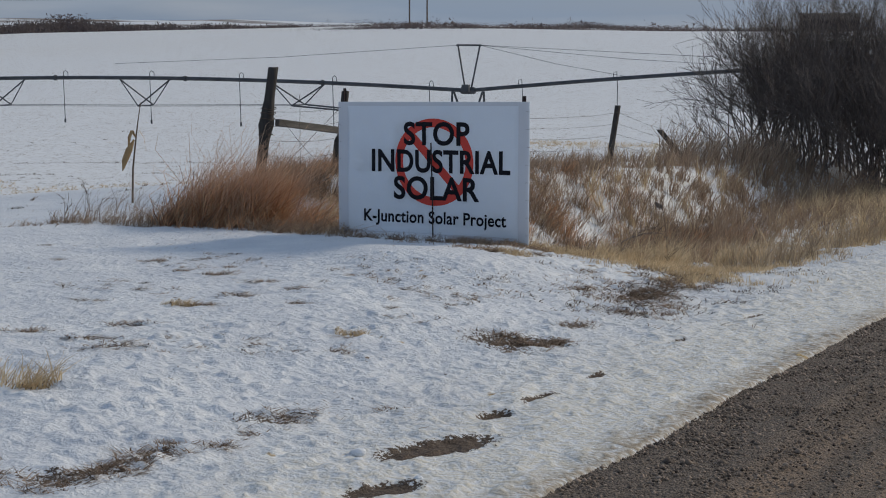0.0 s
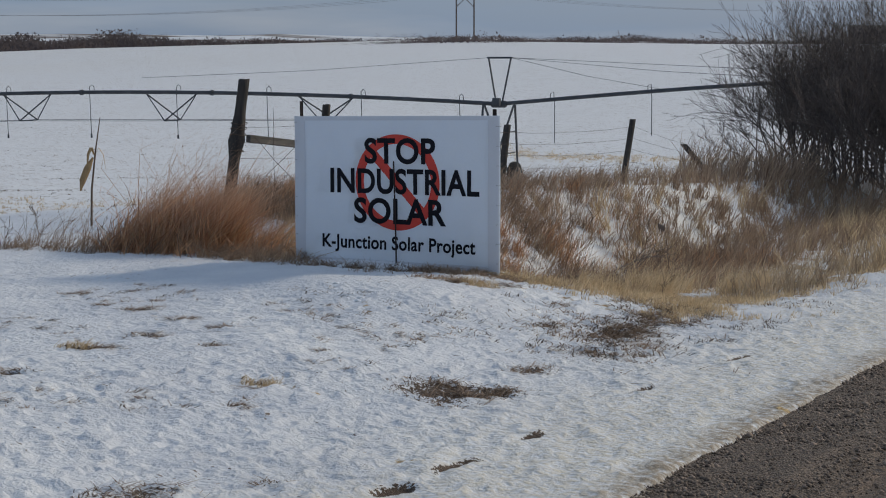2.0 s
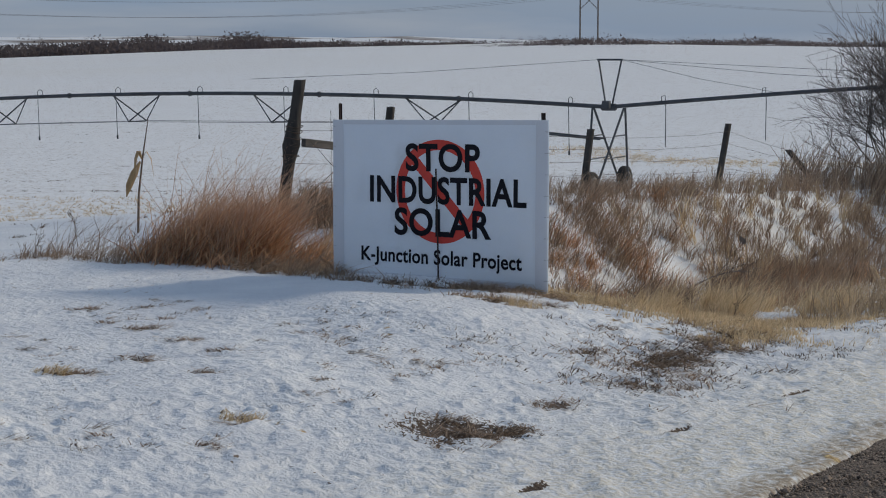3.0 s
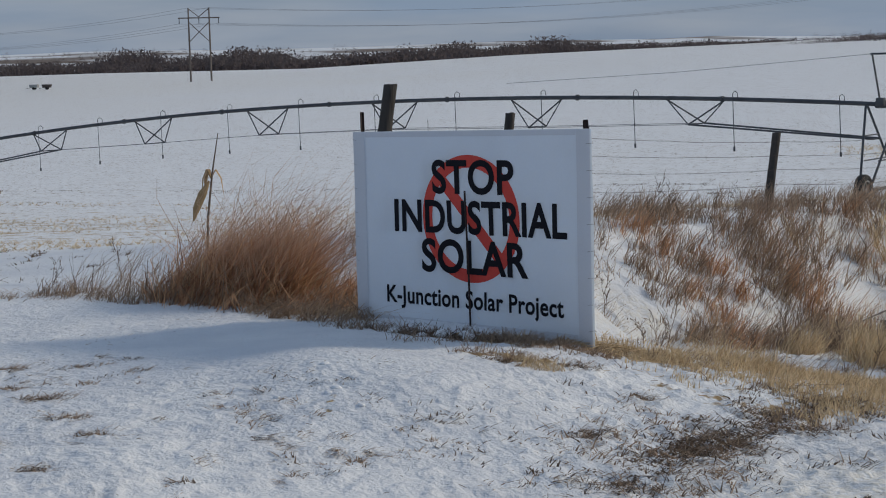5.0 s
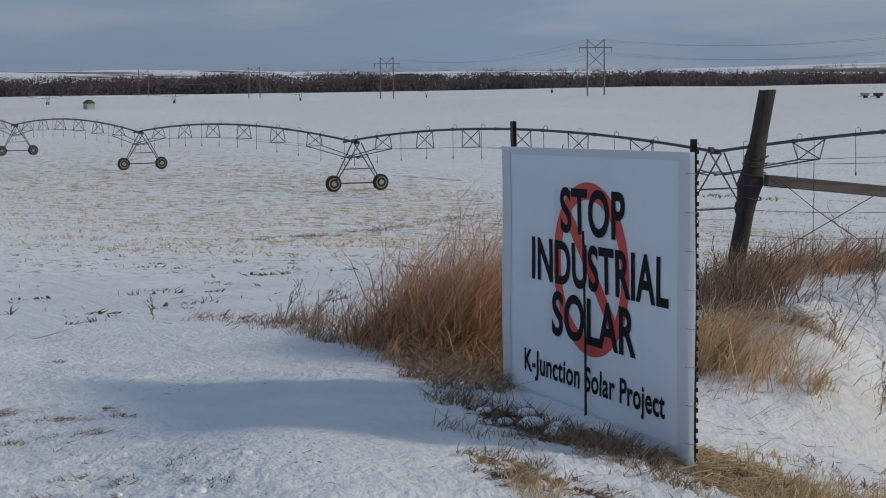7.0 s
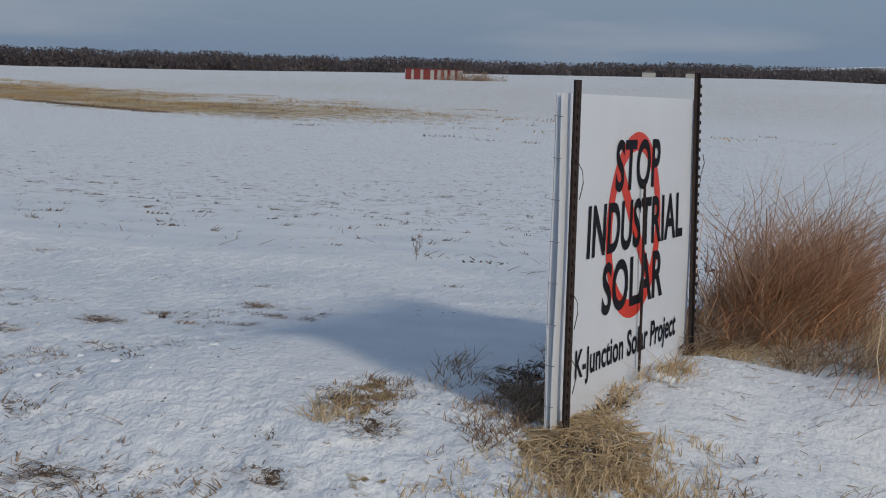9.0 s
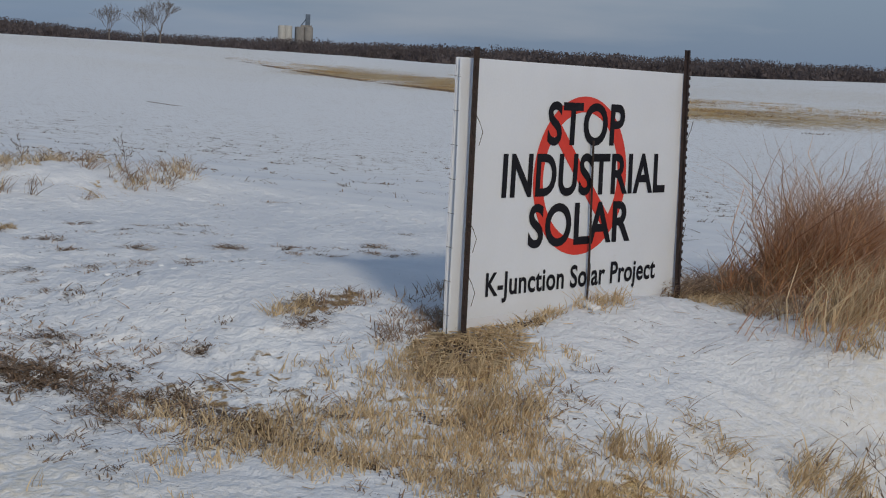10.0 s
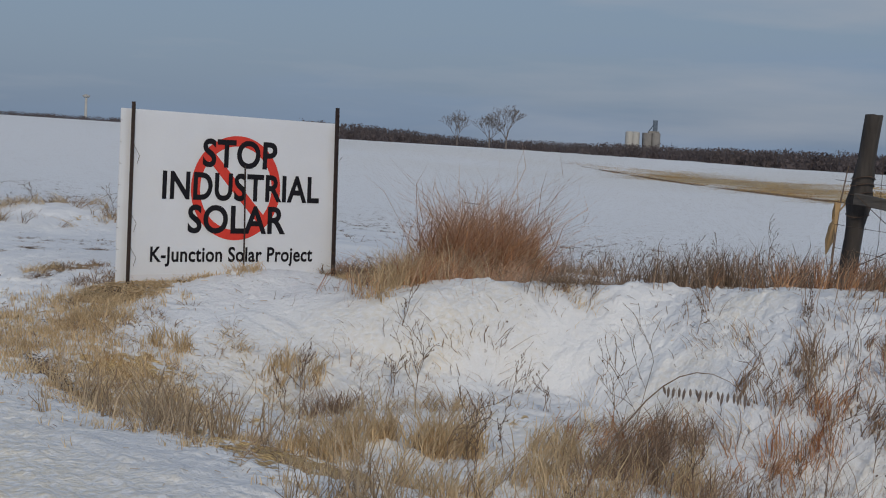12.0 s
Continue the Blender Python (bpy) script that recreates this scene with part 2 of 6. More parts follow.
M_PLANK = material("grey_rail_wood", (0.04, 0.037, 0.034), (0.155, 0.142, 0.13), 0.9, 7, 6, 0.8, 28, (1, 0.1, 1), dist=0.01)
M_GALV = material("dull_galvanised_steel", (0.03, 0.034, 0.04), (0.09, 0.098, 0.11), 0.6, 2, 5, 0.1, 20, metal=0.2)
M_TYRE = material("tyre_rubber", (0.012, 0.012, 0.012), (0.035, 0.033, 0.03), 0.9, 5, 4, 0.4, 20)
M_RIM = material("wheel_rim_steel", (0.22, 0.21, 0.19), (0.38, 0.37, 0.35), 0.6, 4, 4, 0.1, 20)
M_POLE = material("pylon_wood", (0.10, 0.08, 0.07), (0.22, 0.18, 0.15), 0.9, 1, 5, 0.2, 10, (1, 1, 0.1))
M_REDGRASS = material("russet_grass", (0.24, 0.092, 0.044), (0.86, 0.53, 0.30), 0.8, 1.5, 4, 0, island=0.8, thin=0.35)
M_WISP = material("pale_pink_grass_tips", (0.42, 0.24, 0.15), (0.80, 0.58, 0.42), 0.8, 1.5, 4, 0, island=0.75, thin=0.35)
M_TAN = material("tan_grass", (0.41, 0.292, 0.165), (0.91, 0.74, 0.49), 0.8, 1.5, 4, 0, island=0.75, thin=0.4)
M_PALE = material("bleached_grass", (0.21, 0.155, 0.105), (0.64, 0.51, 0.36), 0.85, 1.5, 4, 0, island=0.75, thin=0.35)
M_BROWN = material("brown_grass", (0.14, 0.09, 0.062), (0.545, 0.405, 0.29), 0.85, 1.5, 4, 0, island=0.75, thin=0.3)
M_WEED = material("dead_weed_stem", (0.06, 0.042, 0.03), (0.28, 0.20, 0.14), 0.85, 3, 4, 0, island=0.6)
M_HUSK = material("pale_corn_husk", (0.26, 0.16, 0.07), (0.50, 0.34, 0.17), 0.75, 5, 5, 0.3, 30, (1, 1, 0.2))
M_STRAW = material("straw_stubble", (0.26, 0.155, 0.055), (0.74, 0.52, 0.235), 0.8, 0.05, 4, 0, island=0.7, thin=0.3)
M_SHRUB = material("dark_shrub_bark", (0.072, 0.059, 0.054), (0.24, 0.195, 0.172), 0.9, 3, 4, 0, island=0.6)
# lightened bark: the haze of the distance is put into this colour
M_HAZED_WOODS = material("hazed_far_woods", (0.105, 0.088, 0.09), (0.175, 0.145, 0.142), 0.95, 0.03, 4, 0, island=0.35, thin=0.5)
M_BARK = material("tree_bark", (0.09, 0.08, 0.075), (0.21, 0.18, 0.165), 0.9, 1, 5, 0.3, 8)
M_CONCRETE = material("elevator_concrete", (0.15, 0.145, 0.14), (0.26, 0.25, 0.235), 0.85, 0.12, 5, 0.1, 2)
M_BLUE = material("blue_grey_steel", (0.045, 0.07, 0.11), (0.09, 0.13, 0.18), 0.6, 0.4, 4, 0)
M_BARNRED = material("barn_red_paint", (0.15, 0.022, 0.022), (0.22, 0.035, 0.032), 0.7, 1, 4, 0.2, 10)
# white paint greyed down, with some distance haze put into the colour
M_WHITE = material("white_siding", (0.32, 0.32, 0.31), (0.45, 0.45, 0.43), 0.7, 1, 4, 0.1, 10)
M_ROOF = material("dark_roofing", (0.05, 0.042, 0.04), (0.12, 0.10, 0.09), 0.8, 1, 4, 0.2, 8)
M_GLASSD = material("dark_window", (0.01, 0.012, 0.015), (0.03, 0.035, 0.04), 0.15, 1, 3, 0)


# ---- building blocks ----
def part(name, bm, mat, parent=None, label=""):
    me = bpy.data.meshes.new(name)
    if isinstance(bm, tuple):
        me.from_pydata(*bm)
    else:
        bm.to_mesh(me)
        bm.free()
    me.materials.append(mat)
    ob = new(name, me)
    ob.parent = parent
    if label:
        ob["label"] = label
    return ob


def thing(name, m, label, category, group="", kind=""):
    ob = new(name)
    ob.empty_display_size = 0.2
    ob.matrix_world = m
    return tagged(ob, label, category, group, kind)


def add_box(bm, x, y, z, sx, sy, sz, turn=None, bevel=0.0):
    made = bmesh.ops.create_cube(bm, size=1)["verts"]
    bmesh.ops.scale(bm, vec=(sx, sy, sz), verts=made)
    if bevel:
        edges = list({e for v in made for e in v.link_edges})
        made = list({v for f in bmesh.ops.bevel(bm, geom=edges, offset=bevel, segments=1, affect="EDGES")["faces"] for v in f.verts} | {v for v in made if v.is_valid})
    if turn is not None:
        bmesh.ops.rotate(bm, verts=made, cent=(0, 0, 0), matrix=turn)
    bmesh.ops.translate(bm, vec=(x, y, z), verts=made)


def add_tube(bm, points, radii, sides=6, caps=True):
    """A tube through points, with a radius at each."""
    pts = [Vector(p) for p in points]
    rad = list(radii) if hasattr(radii, "__len__") else [radii] * len(pts)
    rings = []
    for i, p in enumerate(pts):
        d = (pts[min(i + 1, len(pts) - 1)] - pts[max(i - 1, 0)]).normalized()
        side = d.cross(Vector((0, 0, 1)) if abs(d.z) < 0.95 else Vector((1, 0, 0))).normalized()
        up = side.cross(d)
        rings.append([bm.verts.new(p + rad[i] * (math.cos(a) * side + math.sin(a) * up)) for a in [2 * math.pi * k / sides for k in range(sides)]])
    for a, b in zip(rings, rings[1:]):
        for k in range(sides):
            bm.faces.new((a[k], a[(k + 1) % sides], b[(k + 1) % sides], b[k]))
    if caps:
        bm.faces.new(rings[0][::-1])
        bm.faces.new(rings[-1])


def add_lathe(bm, profile, centre, axis="x", sides=24):
    """Turns (along, radius) pairs about an axis through centre."""
    rings = []
    for s, r in profile:
        ring = []
        for k in range(sides):
            a = 2 * math.pi * k / sides
            c, d = r * math.cos(a), r * math.sin(a)
            v = {"x": (s, c, d), "y": (c, s, d), "z": (c, d, s)}[axis]
            ring.append(bm.verts.new(Vector(centre) + Vector(v)))
        rings.append(ring)
    for a, b in zip(rings, rings[1:]):
        for k in range(sides):
            bm.faces.new((a[k], a[(k + 1) % sides], b[(k + 1) % sides], b[k]))
    bm.faces.new(rings[0][::-1])
    bm.faces.new(rings[-1])
    bmesh.ops.recalc_face_normals(bm, faces=bm.faces)


def np_mesh(name, verts, tris, mat, parent=None, smooth=False):
    """A mesh from arrays that the code computes."""
    me = bpy.data.meshes.new(name)
    nv, nf, k = len(verts), len(tris), tris.shape[1]
    me.vertices.add(nv)
    me.vertices.foreach_set("co", np.asarray(verts, np.float32).ravel())
    me.loops.add(nf * k)
    me.loops.foreach_set("vertex_index", np.asarray(tris, np.int32).ravel())
    me.polygons.add(nf)
    me.polygons.foreach_set("loop_start", np.arange(0, nf * k, k, dtype=np.int32))
    if smooth:
        me.polygons.foreach_set("use_smooth", np.ones(nf, bool))
    me.update(calc_edges=True)
    me.validate()
    me.materials.append(mat)
    ob = new(name, me)
    ob.parent = parent
    return ob


# ---- the lie of the land ----
def smooth(a, b, v):
    t = np.clip((v - a) / (b - a), 0, 1)
    return t * t * (3 - 2 * t)


def vnoise(x, y, seed=0):
    """Value noise on a unit lattice, 0 to 1."""
    xi, yi = np.floor(x).astype(np.int64), np.floor(y).astype(np.int64)
    fx, fy = x - xi, y - yi
    fx, fy = fx * fx * (3 - 2 * fx), fy * fy * (3 - 2 * fy)

    def h(i, j):
        k = (i * 374761393 + j * 668265263 + seed * 974634777) & 0xFFFFFFFF
        k = ((k ^ (k >> 13)) * 1274126177) & 0xFFFFFFFF
        return ((k ^ (k >> 16)) & 0xFFFF) / 65535.0

    a, b, c, d = h(xi, yi), h(xi + 1, yi), h(xi, yi + 1), h(xi + 1, yi + 1)
    return (a * (1 - fx) + b * fx) * (1 - fy) + (c * (1 - fx) + d * fx) * fy


def fbm(x, y, seed=0, octaves=4):
    total, amp = 0, 0.5
    for k in range(octaves):
        total = total + amp * vnoise(x * 2**k, y * 2**k, seed + k)
        amp /= 2
    return total / (1 - 0.5**octaves)


def road_z(y):
    return -0.30 - 0.027 * np.clip(y, -60, 60)


SWELL_AT = [20, 24, 28, 32, 36, 40, 44, 48, 52, 56, 62, 69, 75, 82, 89, 102, 116, 121, 126, 130, 134, 138, 142, 146, 149, 152, 156, 165]
SWELL = [0.0, 2.5, 3.7, 0.8, -0.1, -1.3, -6.8, -3.6, -1.2, 1.9, 3.6, 1.7, 1.4, 1.4, 0.1, 6.1, 2.5, 0.7, 0.3, -0.6, -2.4, -5.5, -3.5, -3.3, 0.2, 1.1, 2.4, 0.0]


def land(x, y):
    """Height of the ground, without the snow's own small relief."""
    x, y = np.asarray(x, float), np.asarray(y, float)
    zr = road_z(y)
    # the field entrance: a level pad beside the road
    pad = 0.07 + (zr - 0.07) * smooth(1.0, 3.9, x)
    # the ditch beyond it, and the bank under the fence
    fence = 0.40 - 0.05 * np.clip(y - 3, -3, 40)
    bed = -0.25 - 0.5 * smooth(0.8, 3.2, y) - 0.45 * smooth(3, 10, y) - 0.4 * smooth(10, 30, y)
    back = 1.6 * smooth(1.8, 3.6, y)
    toe, crest = 0.2 - back, -1.1 - 1.1 * back
    ditch = bed + (zr - bed) * smooth(1.0, 4.3, x)
    ditch = ditch + (fence - 0.06 - bed) * np.clip((toe - x) / (toe - crest), 0, 1) ** 0.8
    ditch = ditch + 0.06 * smooth(-2.3, -4.5, x)
    ditch = ditch - 0.2 * np.exp(-((x + 2.0) / 0.9) ** 2 - ((y - 9.7) / 1.3) ** 2)
    far_n = smooth(0.0, 3.2, y + 0.55 * np.clip(x, -3, 1.5))
    near = pad * (1 - far_n) + ditch * far_n
    # fields to the west fall away, rise again north and south
    u = np.clip(-x - 4.5, 0, None)
    drop = u + 1.1 * np.clip(y, 0, None) * (1 - np.exp(-u / 15))
    field = -7.8 * (1 - np.exp(-((drop / 89) ** 1.33))) * (1 - 0.10 * smooth(0, 60, -y)) - 0.3 * (1 - np.exp(-u / 6))
    field = field + 11.8 * smooth(60, 560, y) ** 1.3 * (1 - 0.85 * smooth(500, 1000, -x)) * (1 - 0.7 * smooth(600, 1000, np.hypot(x, y)) * smooth(0.7, 1.1, -x / np.maximum(y, 1.0))) + 11 * smooth(60, 400, -y + 0.7 * np.clip(x, -3000, 0))
    z = near + np.where(x < -4.5, field, 0) - (near - 0.1) * (1 - np.exp(-u / 10)) * (x < -4.5)
    r = np.hypot(x, y)
    z = z + 2.0 * smooth(500, 1300, r)
    hills = fbm(x / 900 + 7, y / 900 + 3, 11, 4)
    z = z + smooth(1400, 4600, r) * (8 + 60 * hills) * (0.55 + 0.45 * smooth(27, 34, np.degrees(np.arctan2(9 - x, y)))) * (1 - 0.85 * smooth(-150, -1200, y))
    # swells and dips of the far fields, by bearing
    z = z + np.interp(np.degrees(np.arctan2(9 - x, y)), SWELL_AT, SWELL) * smooth(260, 1100, r)
    # beyond the road the ground runs level
    return z


def relief(x, y):
    """Drifts, trodden crust and lumps in the snow, fading with distance."""
    x, y = np.asarray(x, float), np.asarray(y, float)
    near = smooth(30, 12, np.hypot(x, y + 1))
    drift = 0.13 * np.exp(-((x - 0.5) / 1.5) ** 2 - ((y + 1.9) / 0.75) ** 2) + 0.05 * np.exp(-((x + 1.0) / 1.2) ** 2 - ((y + 0.9) / 0.6) ** 2)
    foot = 0.12 * np.exp(-((x + 0.3) / 0.7) ** 2 - ((y - 0.35) / 0.35) ** 2)
    mound = 0.36 * np.exp(-((x + 2.5) / 1.9) ** 2 - ((y + 8.2) / 1.0) ** 2) * (0.72 + 0.55 * fbm(x * 1.9, y * 1.9, 55, 3))
    calm = 1 - 0.85 * np.exp(-((x - 0.2) / 1.6) ** 2 - ((y + 1.7) / 0.7) ** 2)
    plain_x, plain_y = x, y
    warp = 0.35 * (vnoise(x * 2.3, y * 2.3, 71) - 0.5)
    x, y = 0.81 * x - 0.59 * y + warp, 0.59 * x + 0.81 * y - 0.7 * warp + 0.2 * vnoise(x * 5, y * 5, 72)
    trod = smooth(0.35, 0.6, fbm(x * 0.55, y * 0.55, 52, 3))
    crumb = (0.032 * (0.5 - np.abs(vnoise(x * 10, y * 10, 61) - 0.5)) + 0.06 * np.clip(vnoise(x * 15, y * 15, 62) - 0.6, 0, 1) + 0.02 * vnoise(x * 22, y * 22, 63)) * (0.35 + 0.65 * trod)
    crust = 0.012 * (fbm(x * 3.6, y * 3.6, 21, 2) - 0.5) + 0.03 * (fbm(x * 9.5, y * 9.5, 22, 2) - 0.5) + 0.035 * np.clip(vnoise(x * 13, y * 13, 23) - 0.6, 0, 1) + 0.035 * np.clip(vnoise(x * 19, y * 17, 25) - 0.6, 0, 1) - 0.06 * np.clip(vnoise(x * 7, y * 7, 24) - 0.72, 0, 1)
    lump = 0.014 * np.clip(vnoise(x * 5.5, y * 5.5, 33) - 0.72, 0, 1) / 0.28
    x, y = plain_x, plain_y
    rough = smooth(3.4, 0.5, np.abs(x - 2.2)) * smooth(1.5, -1.0, y)
    bank = smooth(1.2, 2.5, y) * smooth(4.5, 3.0, x) * smooth(-5, -3, x)
    ridge = (1 - np.abs(2 * vnoise(x * 2.1 + 0.6 * y, y * 2.1 - 0.5 * x, 81) - 1)) ** 4 + 0.5 * (1 - np.abs(2 * vnoise(x * 4.6 - 1.1 * y, y * 4.6 + x, 82) - 1)) ** 4
    z = drift + foot + mound + 0.03 * bank * ridge + calm * (0.5 + 0.6 * rough + 0.5 * bank) * crust + calm * (rough + 0.5 * bank) * lump
    z = z + calm * crumb * (0.4 + 0.55 * rough + 0.35 * bank) + 0.12 * (fbm(x * 0.8, y * 0.8, 40, 3) - 0.5) * (0.5 + 0.7 * bank)
    # packed, clotted snow along the road
    side = smooth(3.4, 4.1, x) * smooth(5.6, 5.35, x)
    clot = 0.03 * (fbm(x * 5 + 0.8 * y, y * 2.6, 91, 3) - 0.5) + 0.05 * np.clip(vnoise(x * 13 + 3 * y, y * 7 - 2 * x, 92) - 0.55, 0, 1) - 0.03 * np.clip(vnoise(x * 9 - y, y * 6 + x, 93) - 0.65, 0, 1)
    return z * near * (1 - 0.75 * smooth(4.0, 5.4, x)) + clot * side * near


def patches(listed, x, y):
    """Where the snow has blown or melted off, from oval patches: 0 to 1."""
    x, y = np.asarray(x, float), np.asarray(y, float)
    out = np.zeros_like(x)
    for px, py, rx, ry, turn, amount in listed:
        c, s = math.cos(turn), math.sin(turn)
        a, b = (x - px) * c + (y - py) * s, -(x - px) * s + (y - py) * c
        out = np.maximum(out, amount * np.clip(1.45 - np.hypot(a / rx, b / ry), 0, 1))
    return np.clip(out, 0, 1)


def ground_z(x, y):
    return float(land(x, y) + relief(x, y))

# ---- ground and road ----
# bare patches: x, y, half length, half width, turn, amount
BARE = [
    (4.43, -8.75, 0.52, 0.19, 1.27, 1.0), (4.65, -9.9, 0.28, 0.16, 1.3, 1.0), (4.31, -7.68, 0.17, 0.09, 1.4, 1.0),
    (4.32, -6.95, 0.26, 0.06, 1.5, 0.9), (4.35, -5.93, 0.16, 0.05, 1.5, 0.9), (4.28, -3.84, 0.22, 0.05, 1.5, 0.9),
    (4.40, -1.90, 0.30, 0.05, 1.5, 0.8), (3.25, -4.85, 0.6, 0.38, 0.9, 0.66), (3.2, -1.45, 1.6, 0.42, 1.57, 0.3),
    (3.18, -8.66, 0.45, 0.13, 1.3, 0.5), (3.10, -10.4, 0.70, 0.16, 1.3, 0.48), (0.72, -0.16, 0.5, 0.13, 0.05, 0.8), (0.85, -7.37, 0.25, 0.14, 0.8, 0.5), (2.95, 2.4, 1.2, 0.16, 1.42, 0.6), (3.0, 0.6, 0.8, 0.14, 1.6, 0.55), (2.2, 0.9, 0.5, 0.12, 2.0, 0.5), (0.0, -0.42, 0.8, 0.26, 0.0, 0.6), (1.35, 0.26, 0.5, 0.26, 0.2, 0.62), (0.55, 0.13, 0.34, 0.1, 0.0, 0.6), (-1.6, 0.3, 0.5, 0.3, 0.4, 0.42), (3.12, -1.5, 1.1, 0.24, 1.5, 0.5), (3.05, -0.1, 0.6, 0.24, 1.5, 0.5),
]
TUFTS = [(1.42, -8.85, 0.22), (3.23, -8.68, 0.26), (3.27, -9.13, 0.12), (3.12, -9.87, 0.24), (3.35, -9.51, 0.1), (3.13, -10.71, 0.2), (3.18, -10.33, 0.2), (2.95, -10.62, 0.3), (1.05, -7.62, 0.2), (2.17, -5.81, 0.1), (2.42, -6.43, 0.07), (0.35, -5.56, 0.13), (0.5, -5.48, 0.11), (0.46, -4.84, 0.18), (1.13, -4.92, 0.08), (0.62, -6.67, 0.16), (0.09, -7.36, 0.14), (3.36, -5.2, 0.3), (3.0, -4.8, 0.2), (3.3, -3.7, 0.18), (3.47, -4.57, 0.1), (3.26, -2.4, 0.22), (3.2, -1.38, 0.26), (2.75, -1.0, 0.16), (2.6, -1.9, 0.14), (2.9, -0.4, 0.18), (2.3, -0.9, 0.12), (3.3, -0.5, 0.22), (3.69, -7.99, 0.05), (-0.5, -3.7, 0.14), (-0.95, -3.5, 0.13), (-1.7, -3.2, 0.12), (0.73, -4.2, 0.1), (0.2, -4.0, 0.1), (0.1, -0.62, 0.2), (-0.45, -0.5, 0.18), (0.5, -0.5, 0.16), (1.3, -1.05, 0.2), (1.6, -0.75, 0.16)]
BARE += [(px, py, r * 0.95, r * 0.5, 0.5 if px < 2.5 else 1.3, 0.52) for px, py, r in TUFTS if r > 0.09]
# matted straw: the same
STRAW = [
    (1.4, 0.25, 0.55, 0.4, 0.3, 0.72), (2.2, 1.75, 1.7, 0.6, 1.85, 0.5), (1.15, -0.95, 0.42, 0.16, 0.2, 0.62),
    (2.7, 4.3, 2.4, 0.6, 1.5, 0.5), (3.0, -0.4, 1.5, 0.5, 1.57, 0.3), (-1.6, 0.0, 0.8, 0.35, 0.1, 0.6), (3.3, 9.5, 4.0, 0.7, 1.55, 0.7),
    (0.3, -0.35, 0.8, 0.16, 0.0, 0.55), (-2.6, -8.0, 1.4, 0.7, 0.3, 0.3), (0.6, 9.5, 3.5, 1.6, 1.57, 0.5), (-4.4, 9.0, 6.0, 0.4, 1.57, 0.5),
]


def axis(lo, hi, fine, reach, grow):
    mid = list(np.arange(lo, hi, fine))
    out, s = [], fine
    v = mid[-1]
    while v < reach:
        s *= grow
        v += s
        out.append(v)
    low, s, v = [], fine, mid[0]
    while v > -reach:
        s *= grow
        v -= s
        low.append(v)
    return np.array(low[::-1] + mid + out)


gx, gy = axis(-4.6, 5.6, 0.029, 4650, 1.13), axis(-11.0, 7.2, 0.031, 4650, 1.13)
GX, GY = np.meshgrid(gx, gy)
cover_bare, cover_straw = patches(BARE, GX, GY), patches(STRAW, GX, GY)
lump = relief(GX, GY)
GZ = land(GX, GY) + lump - 0.03 * smooth(0.35, 0.75, cover_bare)
# the wheel track's bed lies lower than the packed snow beside it
edge = 5.45 + 0.14 * (fbm(GY * 0.5, GY * 0 + 2, 3, 4) - 0.5)
inside = smooth(0.0, 0.10, GX - edge) * smooth(0.0, 0.10, 7.2 - GX)
GZ = GZ - 0.08 * inside
nx, ny = len(gx), len(gy)
idx = np.arange(nx * ny).reshape(ny, nx)
quads = np.stack([idx[:-1, :-1], idx[:-1, 1:], idx[1:, 1:], idx[1:, :-1]], -1).reshape(-1, 4)
ground = np_mesh("ground", np.stack([GX, GY, GZ], -1).reshape(-1, 3), quads, M_GROUND, smooth=True)
tagged(ground, "snow-covered field and roadside verge with bare patches", "ground", kind="structure")
dist_n = np.hypot(GX, GY)
# far straw stubble begins along a straight field edge and thins out beyond it
beyond = -0.816 * (GX + 240) + 0.578 * (GY + 150)
along_edge = 0.578 * (GX + 240) + 0.816 * (GY + 150)
stub_mask = smooth(0, 3, beyond) * (0.26 + 0.62 * smooth(85, 25, beyond + 60 * (fbm(GX / 14, GY / 14, 46, 3) - 0.5))) * smooth(60, -50, along_edge + 70 * (fbm(GX / 18, GY / 18, 45, 3) - 0.5)) * smooth(1100, 700, dist_n)
# yellowish corn ground west of the entrance
stub_mask = np.maximum(stub_mask, 0.36 * smooth(-22, -60, GX) * smooth(-6, 22, GY) * smooth(60, 30, GY + 0.12 * GX) * smooth(420, 180, dist_n))
stub_mask = np.maximum(stub_mask, cover_straw)
for name, values in (
    ("bare", cover_bare),
    # dirtied snow by the road; ditch bank and far field only dulled to cream
    ("cream_tint", smooth(2.7, 5.0, GX + 0.4 * (fbm(GX * 1.2, GY * 0.6, 9, 3) - 0.5)) * smooth(200, 60, np.abs(GY)) * smooth(16, 11, GX) * 0.95 + 0.7 * smooth(0.35, 0.62, fbm(GX * 0.9, GY * 0.9, 19, 3)) * smooth(1.0, 2.2, GY) * smooth(-4.5, -3.0, GX) * smooth(3.4, 2.4, GX) * smooth(30, 20, GY) + 0.45 * smooth(-170, -420, GX) * smooth(1500, 1200, dist_n) * smooth(0.25, 0.6, fbm(GX / 90, GY / 40, 29, 3))),
    ("splash", smooth(5.12, 5.46, GX + 0.25 * (fbm(GX * 3, GY * 1.4, 39, 3) - 0.5)) * smooth(8.5, 7.6, GX) * smooth(120, 60, np.abs(GY))),
    ("stubble", stub_mask),
    ("trodden", smooth(-4.5, -3.0, GX) * smooth(4.6, 3.6, GX) * smooth(9, 7, GY) * smooth(-30, -20, GY)),
    ("field", smooth(-9, -22, GX) * smooth(1500, 900, dist_n) * 0.85),
    ("far", smooth(1300, 1600, dist_n)),
):
    layer = ground.data.attributes.new(name, "FLOAT", "POINT")
    layer.data.foreach_set("value", np.asarray(values, np.float32).ravel())

